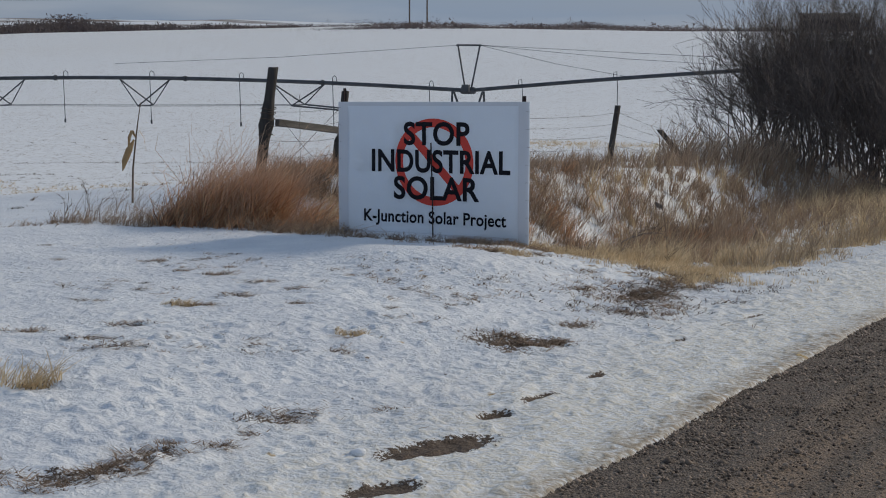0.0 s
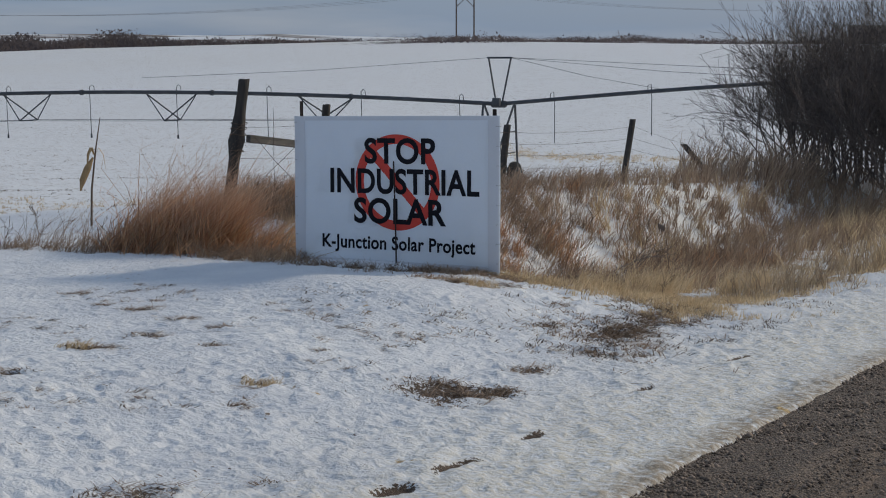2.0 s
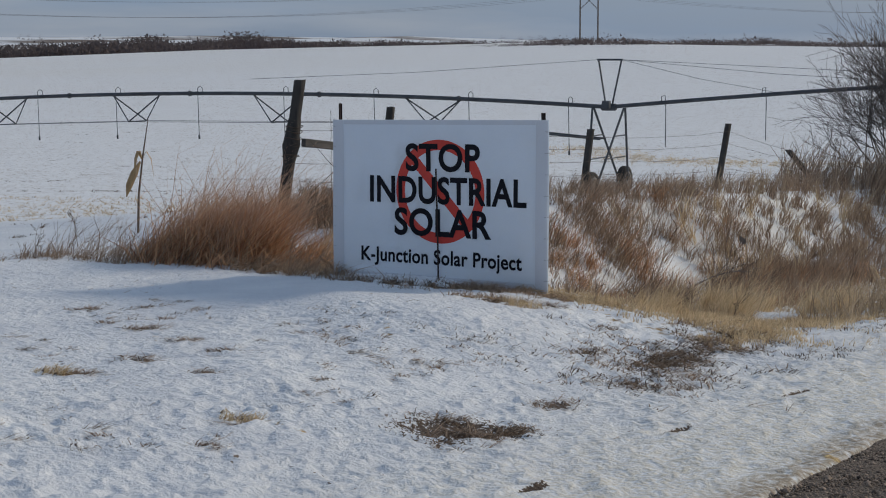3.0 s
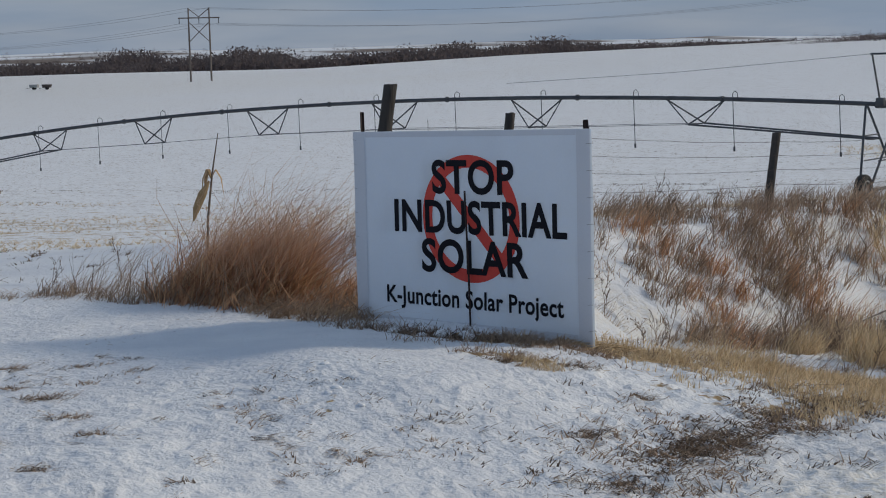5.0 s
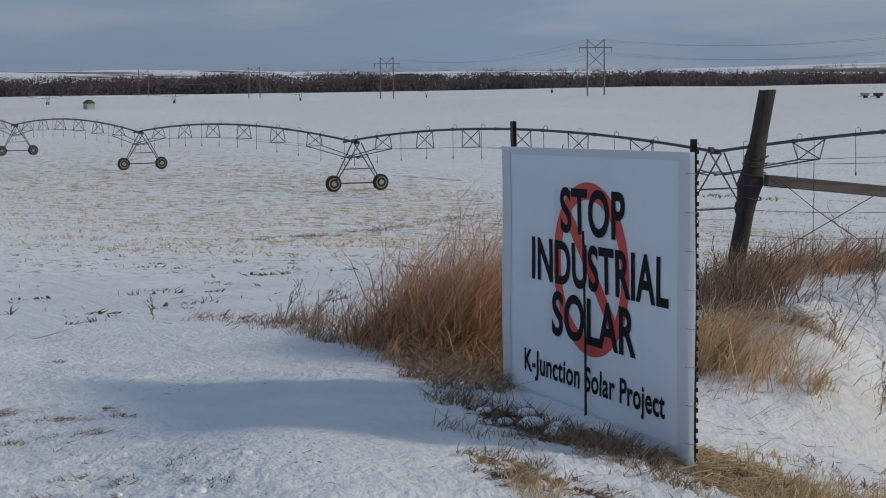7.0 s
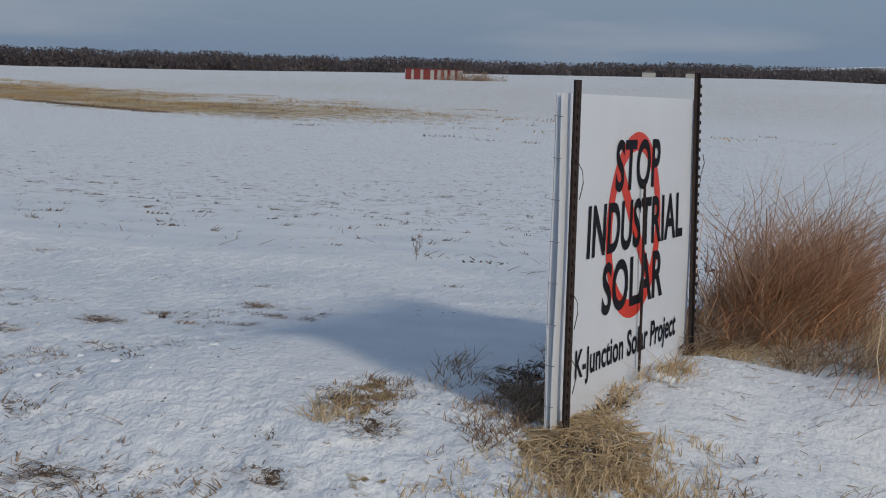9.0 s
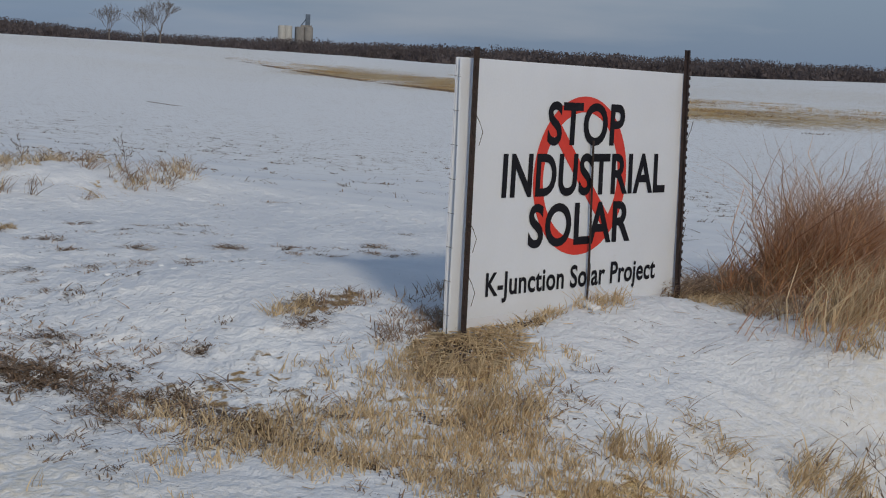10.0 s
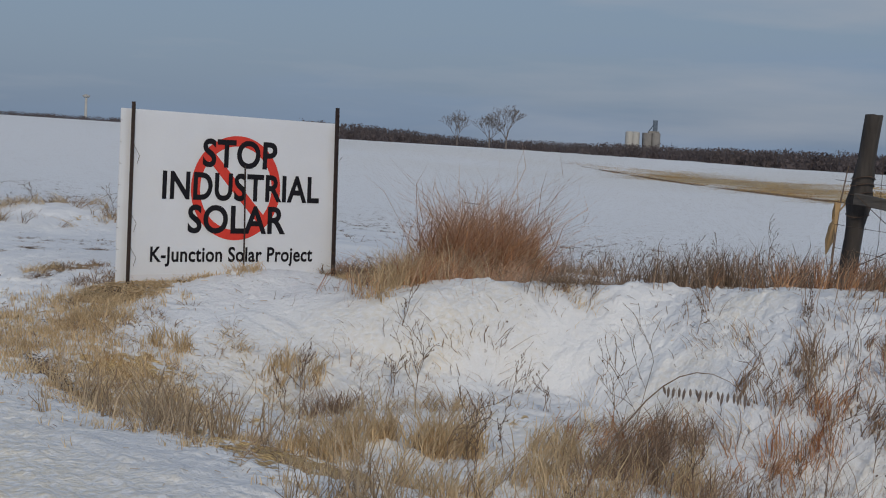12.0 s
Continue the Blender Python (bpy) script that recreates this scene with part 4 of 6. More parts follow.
for s, zz in ((8.0, bow(8.0)), (15.0, bow(15.0)), (22.5, bow(22.5)), (-19.0, 1.15)):
    bm = bmesh.new()
    a, b = Vector((0.55 if s > 0 else -0.55, 0.1, 2.15)), Vector((s, 0, zz))
    add_tube(bm, [a, a.lerp(b, 0.5) - Vector((0, 0, 0.12)), b], 0.009, 4)
    part("stay_cable", bm, M_GALV, end)
for k in range(5):
    s = 2.5 + 4.6 * k
    z = bow(s)
    bm = bmesh.new()
    add_tube(bm, [(s, 0, z), (s, 0, z + 0.28), (s + 0.1, 0.2, z + 0.34), (s + 0.12, 0.28, z - 0.3), (s + 0.12, 0.28, z - 2.0)], 0.019, 4)
    part("drop_hose", bm, M_GALV, end)

# a second machine far across the field
far_a, far_b = Vector((-720, 330, 0)), Vector((-830, 30, 0))
way = (far_b - far_a).normalized()
far_nodes = []
for k in range(8):
    p = far_a + way * (STEP * k)
    p.z = float(land(p.x, p.y)) + NODE_H
    far_nodes.append(p)
for a, b in zip(far_nodes, far_nodes[1:]):
    copy_thing(span0, along_pose(a, b))
for p in far_nodes:
    copy_thing(tower0, Matrix.Translation(p) @ Matrix.Rotation(math.atan2(way.y, way.x), 4, "Z"))


# ---- power line ----
def pylon(x, y, turn, height):
    ob = thing("power_pylon", pose(x, y, float(land(x, y)), 0, 0, turn), "tall weathered wooden H-frame power pylon with cross-brace", "power pylon", "power pylons")
    half, arm = 3.1, height - 3.0
    for w in (-half, half):
        bm = bmesh.new()
        add_tube(bm, [(w, 0, -0.5), (w, 0, height * 0.5), (w, 0, height)], [0.30, 0.26, 0.2], 8)
        part("pole", bm, M_POLE, ob)
    bm = bmesh.new()
    add_box(bm, 0, 0, arm, half * 4.0, 0.28, 0.34)
    part("crossarm", bm, M_POLE, ob)
    for a, b, z0, z1 in ((-half, half, arm - 1.2, arm - 7.2), (half, -half, arm - 1.2, arm - 7.2), (-half, 0, height - 0.2, arm + 0.3), (half, 0, height - 0.2, arm + 0.3)):
        bm = bmesh.new()
        add_tube(bm, [(a, 0.25, z0), (b, 0.25, z1)], 0.13, 5)
        part("brace", bm, M_POLE, ob)
    for w in (-half * 1.9, 0, half * 1.9):
        bm = bmesh.new()
        add_lathe(bm, [(-1.7 + 0.17 * k, 0.16 if k % 2 else 0.07) for k in range(10)], (w, 0, arm), "z", 8)
        part("insulator", bm, M_GALV, ob)
    return ob


PYLONS = [(-150, 740, 35, 22), (-272, 534, 33, 22), (-400.2, 337.5, 55, 22), (-570.5, 279, 72, 20.3), (-752, 262, 88, 19), (-925, 246, 88, 17), (-1120, 225, 88, 17)]
for x, y, turn, tall_at in PYLONS:
    pylon(x, y, turn, tall_at)
for (x0, y0, t0, h0), (x1, y1, t1, h1) in zip(PYLONS, PYLONS[1:]):
    for off, h in ((-5.9, 4.7), (0, 4.7), (5.9, 4.7), (-3.1, 0), (3.1, 0)):
        a = Vector((x0 + off * math.cos(radians(t0)), y0 + off * math.sin(radians(t0)), float(land(x0, y0)) + h0 - h))
        b = Vector((x1 + off * math.cos(radians(t1)), y1 + off * math.sin(radians(t1)), float(land(x1, y1)) + h1 - h))
        bm = bmesh.new()
        add_tube(bm, [a.lerp(b, k / 16) - Vector((0, 0, 5.0 * 4 * (k / 16) * (1 - k / 16))) for k in range(17)], 0.032, 4)
        tagged(part("power_line", bm, M_CABLE), "thin sagging power line between wooden pylons", "power line", "power lines")


# ---- far woods, hills' trees and buildings ----
def spike_woods(name, xs, ys, heights, seed, label, per=22, spread=0.42, mat=None, fat=1.0):
    """Bare crowns far off: each tree a stem and a rounded, gappy head of twig sprays, in one mesh."""
    rng = np.random.default_rng(seed)
    n = len(xs)
    z = land(xs, ys) - 0.5
    k = n * per
    X, Y, Z, Hh = (np.repeat(v, per) for v in (xs, ys, z, heights))
    a, up = rng.uniform(0, 6.283, k), rng.random(k) ** 1.15
    r = np.sqrt(rng.random(k)) * np.sqrt(np.clip(1.05 - up, 0, 1)) * (0.6 + 0.8 * up)
    px, py = X + spread * Hh * r * np.cos(a), Y + spread * Hh * r * np.sin(a)
    pz = Z + Hh * up * 0.97
    s = fat * Hh * rng.uniform(0.035, 0.10, k) * (1.75 - 1.2 * up)
    v = []
    for j in range(3):
        d = rng.normal(0, 1, (k, 3)) * (1, 1, 1.4)
        d /= np.linalg.norm(d, axis=1, keepdims=True)
        v.append(np.stack([px, py, pz], -1) + d * s[:, None])
    stem = np.arange(k) % per == 0
    for j, (dx, dz) in enumerate(((-0.02, 0.0), (0.02, 0.0), (0.0, 0.75))):
        v[j][stem] = np.stack([X + dx * Hh, Y - dx * Hh, Z + dz * Hh], -1)[stem]
    verts = np.stack(v, 1).reshape(-1, 3)
    tris = np.arange(3 * k).reshape(-1, 3)
    return tagged(np_mesh(name, verts, tris, mat or M_HAZED_WOODS), label, "woods", kind="stuff")


def at_yaw(yaw, r, rng, jitter):
    a = np.radians(yaw)
    return 9 - r * np.sin(a) + rng.normal(0, jitter, len(a)), r * np.cos(a) + rng.normal(0, jitter, len(a))


rng = np.random.default_rng(77)
n = 8200
yaw = rng.uniform(27, 168, n)
rad = 1290 + rng.uniform(-10, 120, n) + 200 * smooth(146, 156, yaw) + 160 * smooth(48, 36, yaw)
wx, wy = at_yaw(yaw, rad, rng, 4)
# the belt's crest, in degrees over the level, by bearing
crest = np.interp(yaw, [27, 30, 36, 39, 42, 45, 48, 52, 56, 62, 69, 75, 82, 89, 96, 104, 111, 117, 126, 129, 133, 140, 142, 144, 147, 149, 152, 165], [0.42, 0.40, 0.42, 0.37, 0.42, 0.26, 0.30, 0.23, 0.26, 0.33, 0.36, 0.36, 0.28, 0.30, 0.42, 0.42, 0.34, 0.35, 0.36, 0.41, 0.34, 0.31, 0.40, 0.58, 0.60, 0.48, 0.44, 0.5])
tall = np.clip(2.0 + rad * np.tan(np.radians(crest)) - land(wx, wy), 2.5, 22)
tall = tall * (1.0 - 0.3 * rng.random(n) ** 1.5 + 0.34 * (fbm(yaw * 1.7, yaw * 0 + 1, 61, 4) - 0.5))
lone = rng.random(n) < 0.008
tall[lone] *= 1.15
spike_woods("far_woods", wx, wy, tall, 3, "dark belt of leafless woods beyond the field", 44, 0.8, None, 1.75)
n = 5200
yaw = rng.uniform(8, 168, n)
rad = rng.uniform(2300, 4100, n)
keep = (fbm(yaw * 0.22, rad / 700, 71, 3) > 0.53) | ((yaw > 19) & (yaw < 23) & (rad > 2500)) | ((yaw > 60) & (yaw < 66) & (rad < 2800))
wx, wy = at_yaw(yaw[keep], rad[keep], rng, 14)
spike_woods("ridge_woods", wx, wy, rng.uniform(6, 12, keep.sum()), 4, "scattered leafless trees on distant slopes", 34, 0.8, None, 1.3)


# groves on the northern skyline: bearings, and how high their tops stand over the level
for k, (y0, y1, top) in enumerate(((20.3, 23.3, 0.50), (36.6, 40.6, 0.60), (41.2, 43.6, 0.66), (47.0, 50.5, 0.52), (51.0, 53.2, 0.6))):
    n = int(110 * (y1 - y0))
    yaw, rad = rng.uniform(y0, y1, n), rng.uniform(1480, 1620, n)
    wx, wy = at_yaw(yaw, rad, rng, 6)
    round_top = 1 - 0.35 * (2 * (yaw - y0) / (y1 - y0) - 1) ** 2
    lumpy = 0.6 + 0.8 * fbm(yaw * 3.1, yaw * 0 + k, 64, 3)
    high = np.clip(2.0 + rad * np.tan(np.radians(top * round_top)) - land(wx, wy), 3, 24) * rng.uniform(0.65, 1.0, n) * lumpy
    spike_woods("skyline_grove", wx, wy, high, 90 + k, "grove of leafless trees on the far skyline", 50, 0.75, None, 1.25)


# low brush along the crest of the field to the north
n = 3600
yaw, rad = rng.uniform(6, 34, n), rng.uniform(585, 650, n)
wx, wy = at_yaw(yaw, rad, rng, 3)
tall = rng.uniform(1.2, 2.3, n) * (0.9 + 1.1 * (fbm(yaw * 1.3, yaw * 0 + 4, 63, 3) - 0.5)) * smooth(34, 28, yaw)
lone = rng.random(n) < 0.012
tall[lone] *= 1.9
spike_woods("crest_brush", wx, wy, tall, 5, "low leafless brush along the crest of the snowy field", 14, 1.3, None, 2.4)


def farm(yaw, r, w, d, h, turn, wall, label, name="farm_building"):
    x, y = 9 - r * math.sin(radians(yaw)), r * math.cos(radians(yaw))
    ob = thing(name, pose(x, y, float(land(x, y)) - 0.3, 0, 0, turn), label, "building", "distant farm buildings")
    bm = bmesh.new()
    add_box(bm, 0, 0, h / 2, w, d, h)
    part("wall_block", bm, wall, ob)
    bm = bmesh.new()
    o, e = 0.4, h * 0.55
    v = [bm.verts.new(c) for c in ((-w / 2 - o, -d / 2 - o, h), (w / 2 + o, -d / 2 - o, h), (w / 2 + o, d / 2 + o, h), (-w / 2 - o, d / 2 + o, h), (-w / 2 - o, 0, h + e), (w / 2 + o, 0, h + e))]
    for f in ((0, 1, 5, 4), (2, 3, 4, 5), (0, 4, 3), (1, 2, 5), (0, 3, 2, 1)):
        bm.faces.new([v[i] for i in f])
    part("roof", bm, M_ROOF, ob)
    for k in (-0.28, 0.05, 0.3):
        bm = bmesh.new()
        add_box(bm, k * w, -d / 2 - 0.03, h * 0.45, w * 0.1, 0.08, h * 0.4)
        part("window", bm, M_GLASSD, ob)
    return ob


farm(70.2, 2100, 30, 14, 9, 20, M_WHITE, "pale distant farm building on a snowy ridge")
farm(69.2, 2120, 22, 12, 8, 10, M_ROOF, "dark distant farm building on a snowy ridge")
farm(80.6, 700, 6, 3, 2.6, 5, M_WHITE, "small white trailer parked by the woods")
farm(97.5, 1180, 22, 10, 5, 15, M_WHITE, "pale farm house among bare trees")
farm(95.9, 1190, 16, 9, 5, 5, M_WHITE, "pale farm house among bare trees")
farm(106.3, 1215, 22, 9, 3.6, 16, M_WHITE, "white farm building on a snowy rise")
farm(104.9, 1215, 30, 9, 3.2, 14, M_WHITE, "white farm building on a snowy rise")
farm(14.3, 600, 20, 10, 4.2, 14, M_ROOF, "low dark-roofed building behind the thicket")

# the striped shed in the field
x, y = 9 - 860 * math.sin(radians(113.2)), 860 * math.cos(radians(113.2))
shed = thing("striped_shed", pose(x, y, float(land(x, y)) - 0.1, 0, 0, 112), "long low shed painted in red and white stripes", "shed")
bm = bmesh.new()
add_box(bm, 0, 0, 2.5, 28, 8, 5.0)
part("wall_block", bm, M_WHITE, shed)
bm = bmesh.new()
add_box(bm, 0, 0, 5.1, 28.8, 8.8, 0.35)
part("roof", bm, M_BARNRED, shed)
for k, wide in ((-7.0, 1.6), (-4.6, 1.9), (-1.9, 2.0), (0.6, 0.9), (2.4, 0.9), (4.2, 0.9), (6.3, 0.8)):
    for s in (-1, 1):
        bm = bmesh.new()
        add_box(bm, k * 1.75, s * 4.06, 2.5, wide * 1.7, 0.16, 4.96)
        part("red_panel", bm, M_BARNRED, shed)
bx, by = x + 8 + rng.normal(0, 4, 60), y + 22 + rng.normal(0, 8, 60)
spike_woods("shed_brush", bx, by, rng.uniform(2.5, 6.0, 60), 8, "bare brush growing beside the striped shed", 60, 0.6, M_BROWN)

# the grain elevator
ea = radians(134.85)
ex, ey = 9 - 2500 * math.sin(ea), 9 + 2500 * math.cos(ea)
elevator = thing("grain_elevator", pose(ex, ey, -4.5, 0, 0, 141.5), "pale concrete grain elevator with silos and a tall headhouse", "grain elevator")
for k in range(4):
    bm = bmesh.new()
    add_lathe(bm, [(-14, 6.2), (36, 6.2), (37, 5.9)], (-6 + 12 * (k % 2), 6 - 12 * (k // 2), 0), "z", 20)
    part("silo", bm, M_CONCRETE, elevator)
bm = bmesh.new()
add_box(bm, 3, 0, 37, 15, 9, 5)
part("headhouse", bm, M_CONCRETE, elevator)
bm = bmesh.new()
add_box(bm, 5, 0, 47, 6, 6, 16)
part("leg_tower", bm, M_BLUE, elevator, "blue-grey steel leg tower")
bm = bmesh.new()
add_tube(bm, [(5, 0, 54), (1, 0, 46), (-4, 0, 39)], 0.8, 6)
part("spout", bm, M_BLUE, elevator)
for w in (-22, -31):
    bm = bmesh.new()
    add_lathe(bm, [(-14, 5.6), (36.5, 5.6), (38, 4.2)], (w, 0, 0), "z", 18)
    part("steel_bin", bm, M_WHITE, elevator)

# a lone white tower far to the south
ta = radians(153.15)
tx, ty = 9 - 2600 * math.sin(ta), 14 + 2600 * math.cos(ta)
turbine = thing("water_tower", pose(tx, ty, float(land(tx, ty))), "distant white tower standing above the field", "tower")
bm = bmesh.new()
add_lathe(bm, [(0, 2.3), (38, 1.7)], (0, 0, 0), "z", 10)
part("shaft", bm, M_WHITE, turbine)
bm = bmesh.new()
add_lathe(bm, [(36, 1.0), (38.5, 5.5), (40, 5.8), (42, 1.0)], (0, 0, 0), "z", 14)
part("tank", bm, M_WHITE, turbine)


def farm_wagon(x, y, turn, mat, label):
    """A low box wagon with sloping sides on two wheels."""
    ob = thing("farm_wagon", pose(x, y, float(land(x, y)), 0, 0, turn), label, "wagon", "wagons in the field")
    bm = bmesh.new()
    add_box(bm, 0, 0, 1.05, 2.7, 1.7, 0.95, None, 0.08)
    for v in bm.verts:
        if v.co.z < 1.0:
            v.co.x, v.co.y = v.co.x * 0.85, v.co.y * 0.8
    part("box", bm, mat, ob)
    for s in (-1, 1):
        bm = bmesh.new()
        add_lathe(bm, [(-0.1, 0.2), (-0.11, 0.34), (-0.06, 0.38), (0.06, 0.38), (0.11, 0.34), (0.1, 0.2)], (0, s * 0.8, 0.38), "y", 18)
        part("wheel", bm, M_TYRE, ob, "black tyre")
    bm = bmesh.new()
    add_tube(bm, [(-1.2, 0, 0.55), (-2.3, 0, 0.4)], 0.06, 6)
    part("drawbar", bm, M_GALV, ob)
    return ob


farm_wagon(-417.4, 289.5, 35, M_WHITE, "small pale box wagon standing in the snowy field")
farm_wagon(-412.8, 290.6, 42, M_ROOF, "small dark box wagon standing in the snowy field")

# ---- plants ----
WIND = (0.5, 0.866)


def blades(name, x, y, h, mat, label, category, seed, lean=0.35, width=0.007, bend=0.6, spread=0.25, kind="", sink=0.02, lift=None, each=12, gather=0.035, kink=0.055, parent=None):
    """Dry grass: each blade a tapering strip that bends downwind."""
    rng = np.random.default_rng(seed)
    n = len(x)
    # blades stand together in small tufts, each with a lean of its own
    tuft = rng.integers(0, max(1, n // each), n)
    x, y = x[tuft] + rng.normal(0, gather, n), y[tuft] + rng.normal(0, gather, n)
    own = rng.normal(0, spread, (n, 2))[tuft]
    h = h * np.repeat(rng.uniform(0.7, 1.2, n), 1)[tuft]
    z = land(x, y) + relief(x, y) - sink
    if lift is not None:
        z = z + lift
    lx = h * (WIND[0] * lean * rng.uniform(0.5, 1.5, n) + own[:, 0] + rng.normal(0, spread * 0.7, n))
    ly = h * (WIND[1] * lean * rng.uniform(0.5, 1.5, n) + own[:, 1] + rng.normal(0, spread * 0.7, n))
    a = rng.uniform(0, 6.283, n)
    w = width * rng.uniform(0.5, 1.4, n)
    rows = []
    for t, taper in ((0, 1.0), (0.4, 0.9), (0.75, 0.6)):
        k = t * (1 - bend) + bend * t * t
        cx, cy, cz = x + lx * k, y + ly * k, z + h * t * (1 - 0.25 * bend * t)
        if t:
            cx, cy = cx + h * rng.normal(0, kink, n), cy + h * rng.normal(0, kink, n)
        rows += [np.stack([cx - np.cos(a) * w * taper / 2, cy - np.sin(a) * w * taper / 2, cz], -1), np.stack([cx + np.cos(a) * w * taper / 2, cy + np.sin(a) * w * taper / 2, cz], -1)]
    rows.append(np.stack([x + lx, y + ly, z + h * (1 - 0.3 * bend)], -1))
    verts = np.stack(rows, 1).reshape(-1, 3)
    t = np.array([(0, 1, 3), (0, 3, 2), (2, 3, 5), (2, 5, 4), (4, 5, 6)])
    tris = (t[None] + 7 * np.arange(n)[:, None, None]).reshape(-1, 3)
    ob = np_mesh(name, verts, tris, mat, parent)
    if parent:
        ob["label"] = label
        return tagged(ob, label, kind="stuff")
    return tagged(ob, label, category, kind=kind)


def lying(name, x, y, length, mat, label, category, seed, thick=0.005):
    """Broken straws and twigs lying flat on the snow."""
    rng = np.random.default_rng(seed)
    n = len(x)
    a = rng.normal(1.1, 0.8, n)
    dx, dy = np.cos(a) * length / 2, np.sin(a) * length / 2
    w = thick * rng.uniform(0.5, 1.5, n)
    rows = []
    for e in (-1, 1):
        px, py = x + e * dx, y + e * dy
        z = land(px, py) + relief(px, py) + 0.004 + (e > 0) * length * rng.uniform(0, 0.25, n)
        for ox, oz in ((-1, 0), (1, 0), (0, 1)):
            rows.append(np.stack([px - ox * np.sin(a) * w, py + ox * np.cos(a) * w, z + oz * w * 1.6], -1))
    verts = np.stack(rows, 1).reshape(-1, 3)
    t = np.array([(0, 1, 4), (0, 4, 3), (1, 2, 5), (1, 5, 4), (2, 0, 3), (2, 3, 5)])
    tris = (t[None] + 6 * np.arange(n)[:, None, None]).reshape(-1, 3)
    return tagged(np_mesh(name, verts, tris, mat), label, category, kind="stuff")


def blob(rng, n, cx, cy, rx, ry, turn=0.0):
    r, a = np.sqrt(rng.random(n)) ** 0.8, rng.uniform(0, 6.283, n)
    u, v = rx * r * np.cos(a), ry * r * np.sin(a)
    return cx + u * math.cos(turn) - v * math.sin(turn), cy + u * math.sin(turn) + v * math.cos(turn), r


rng = np.random.default_rng(42)
# the tall russet clump beside the sign
clump = thing("russet_grass_clump", pose(0, 0, 0), "tall russet bunchgrass clump bent by wind beside the sign", "grass clump")
x, y, r = blob(rng, 2300, -2.98, 0.22, 0.8, 0.42, 0.15)
rise = smooth(-4.1, -2.7, x + 0.5 * y)
h = (0.45 + 0.75 * rise - 0.4 * r**1.5) * rng.uniform(0.3, 1.05, len(x))
blades("blade_mass", x, y, h, M_REDGRASS, "bent russet grass blades", "", 1, 0.66, 0.008, 0.6, 0.36, each=3, kink=0.12, parent=clump)
x, y, r = blob(rng, 900, -2.95, 0.27, 0.8, 0.42, 0.15)
blades("blade_mass", x, y, (0.85 - 0.4 * r) * rng.uniform(0.3, 1.05, len(x)), M_TAN, "pale dry blades among the russet ones", "", 66, 0.7, 0.009, 0.8, 0.3, each=5, parent=clump)
x, y, r = blob(rng, 1900, -2.88, 0.27, 0.58, 0.34, 0.15)
blades("plume_spray", x, y, (1.72 - 0.8 * r) * rng.uniform(0.5, 1.0, len(x)), M_WISP, "pale feathery seed plumes", "", 41, 0.48, 0.0065, 0.5, 0.26, each=2, kink=0.11, parent=clump)
x, y, r = blob(rng, 1500, -2.8, 0.25, 1.2, 0.66, 0.15)
blades("fringe", x[:900], y[:900], rng.uniform(0.12, 0.45, 900), M_REDGRASS, "tangled russet grass round its foot", "", 48, 0.6, 0.010, 0.7, 0.6, each=5, parent=clump)
blades("fringe", x[900:], y[900:], rng.uniform(0.1, 0.5, 600), M_BROWN, "tangled brown grass round its foot", "", 84, 0.6, 0.008, 0.7, 0.6, each=5, parent=clump)
x, y, r = blob(rng, 420, -4.0, 0.15, 1.2, 0.5, 0.1)
blades("brown_grass_fringe", x, y, rng.uniform(0.2, 0.62, len(x)), M_BROWN, "thin wiry grass bent by wind beside the russet clump", "grass clump", 42, 0.6, 0.005, 0.7, 0.25, each=5)
x, y, r = blob(rng, 600, -4.3, -0.2, 1.0, 0.4, 0.1)
blades("brown_grass_fringe", x, y, rng.uniform(0.06, 0.26, len(x)), M_BROWN, "low brown grass at the foot of the russet clump", "grass clump", 2, 0.4, 0.007, 0.6, 0.5, each=7)
x, y, r = blob(rng, 900, -1.7, -0.15, 0.75, 0.35, 0.0)
blades("matted_tan_grass", x, y, rng.uniform(0.1, 0.26, len(x)), M_BROWN, "matted brown grass flattened against the snow beside the sign", "grass clump", 3, 0.7, 0.010, 0.8, 1.1, each=5)
x, y, r = blob(rng, 1300, -1.6, 0.35, 0.6, 0.42, 0.4)
blades("matted_tan_grass", x, y, rng.uniform(0.04, 0.12, len(x)), M_TAN, "matted tan grass pressed flat between sign and clump", "grass clump", 204, 0.8, 0.009, 0.85, 1.6, each=6)
x, y, r = blob(rng, 300, -1.3, 0.9, 0.55, 0.3, 0.6)
blades("matted_tan_grass", x, y, rng.uniform(0.1, 0.32, len(x)), M_BROWN, "matted brown grass flattened against the snow behind the sign", "grass clump", 4, 0.7, 0.009, 0.8, 1.1, each=5)
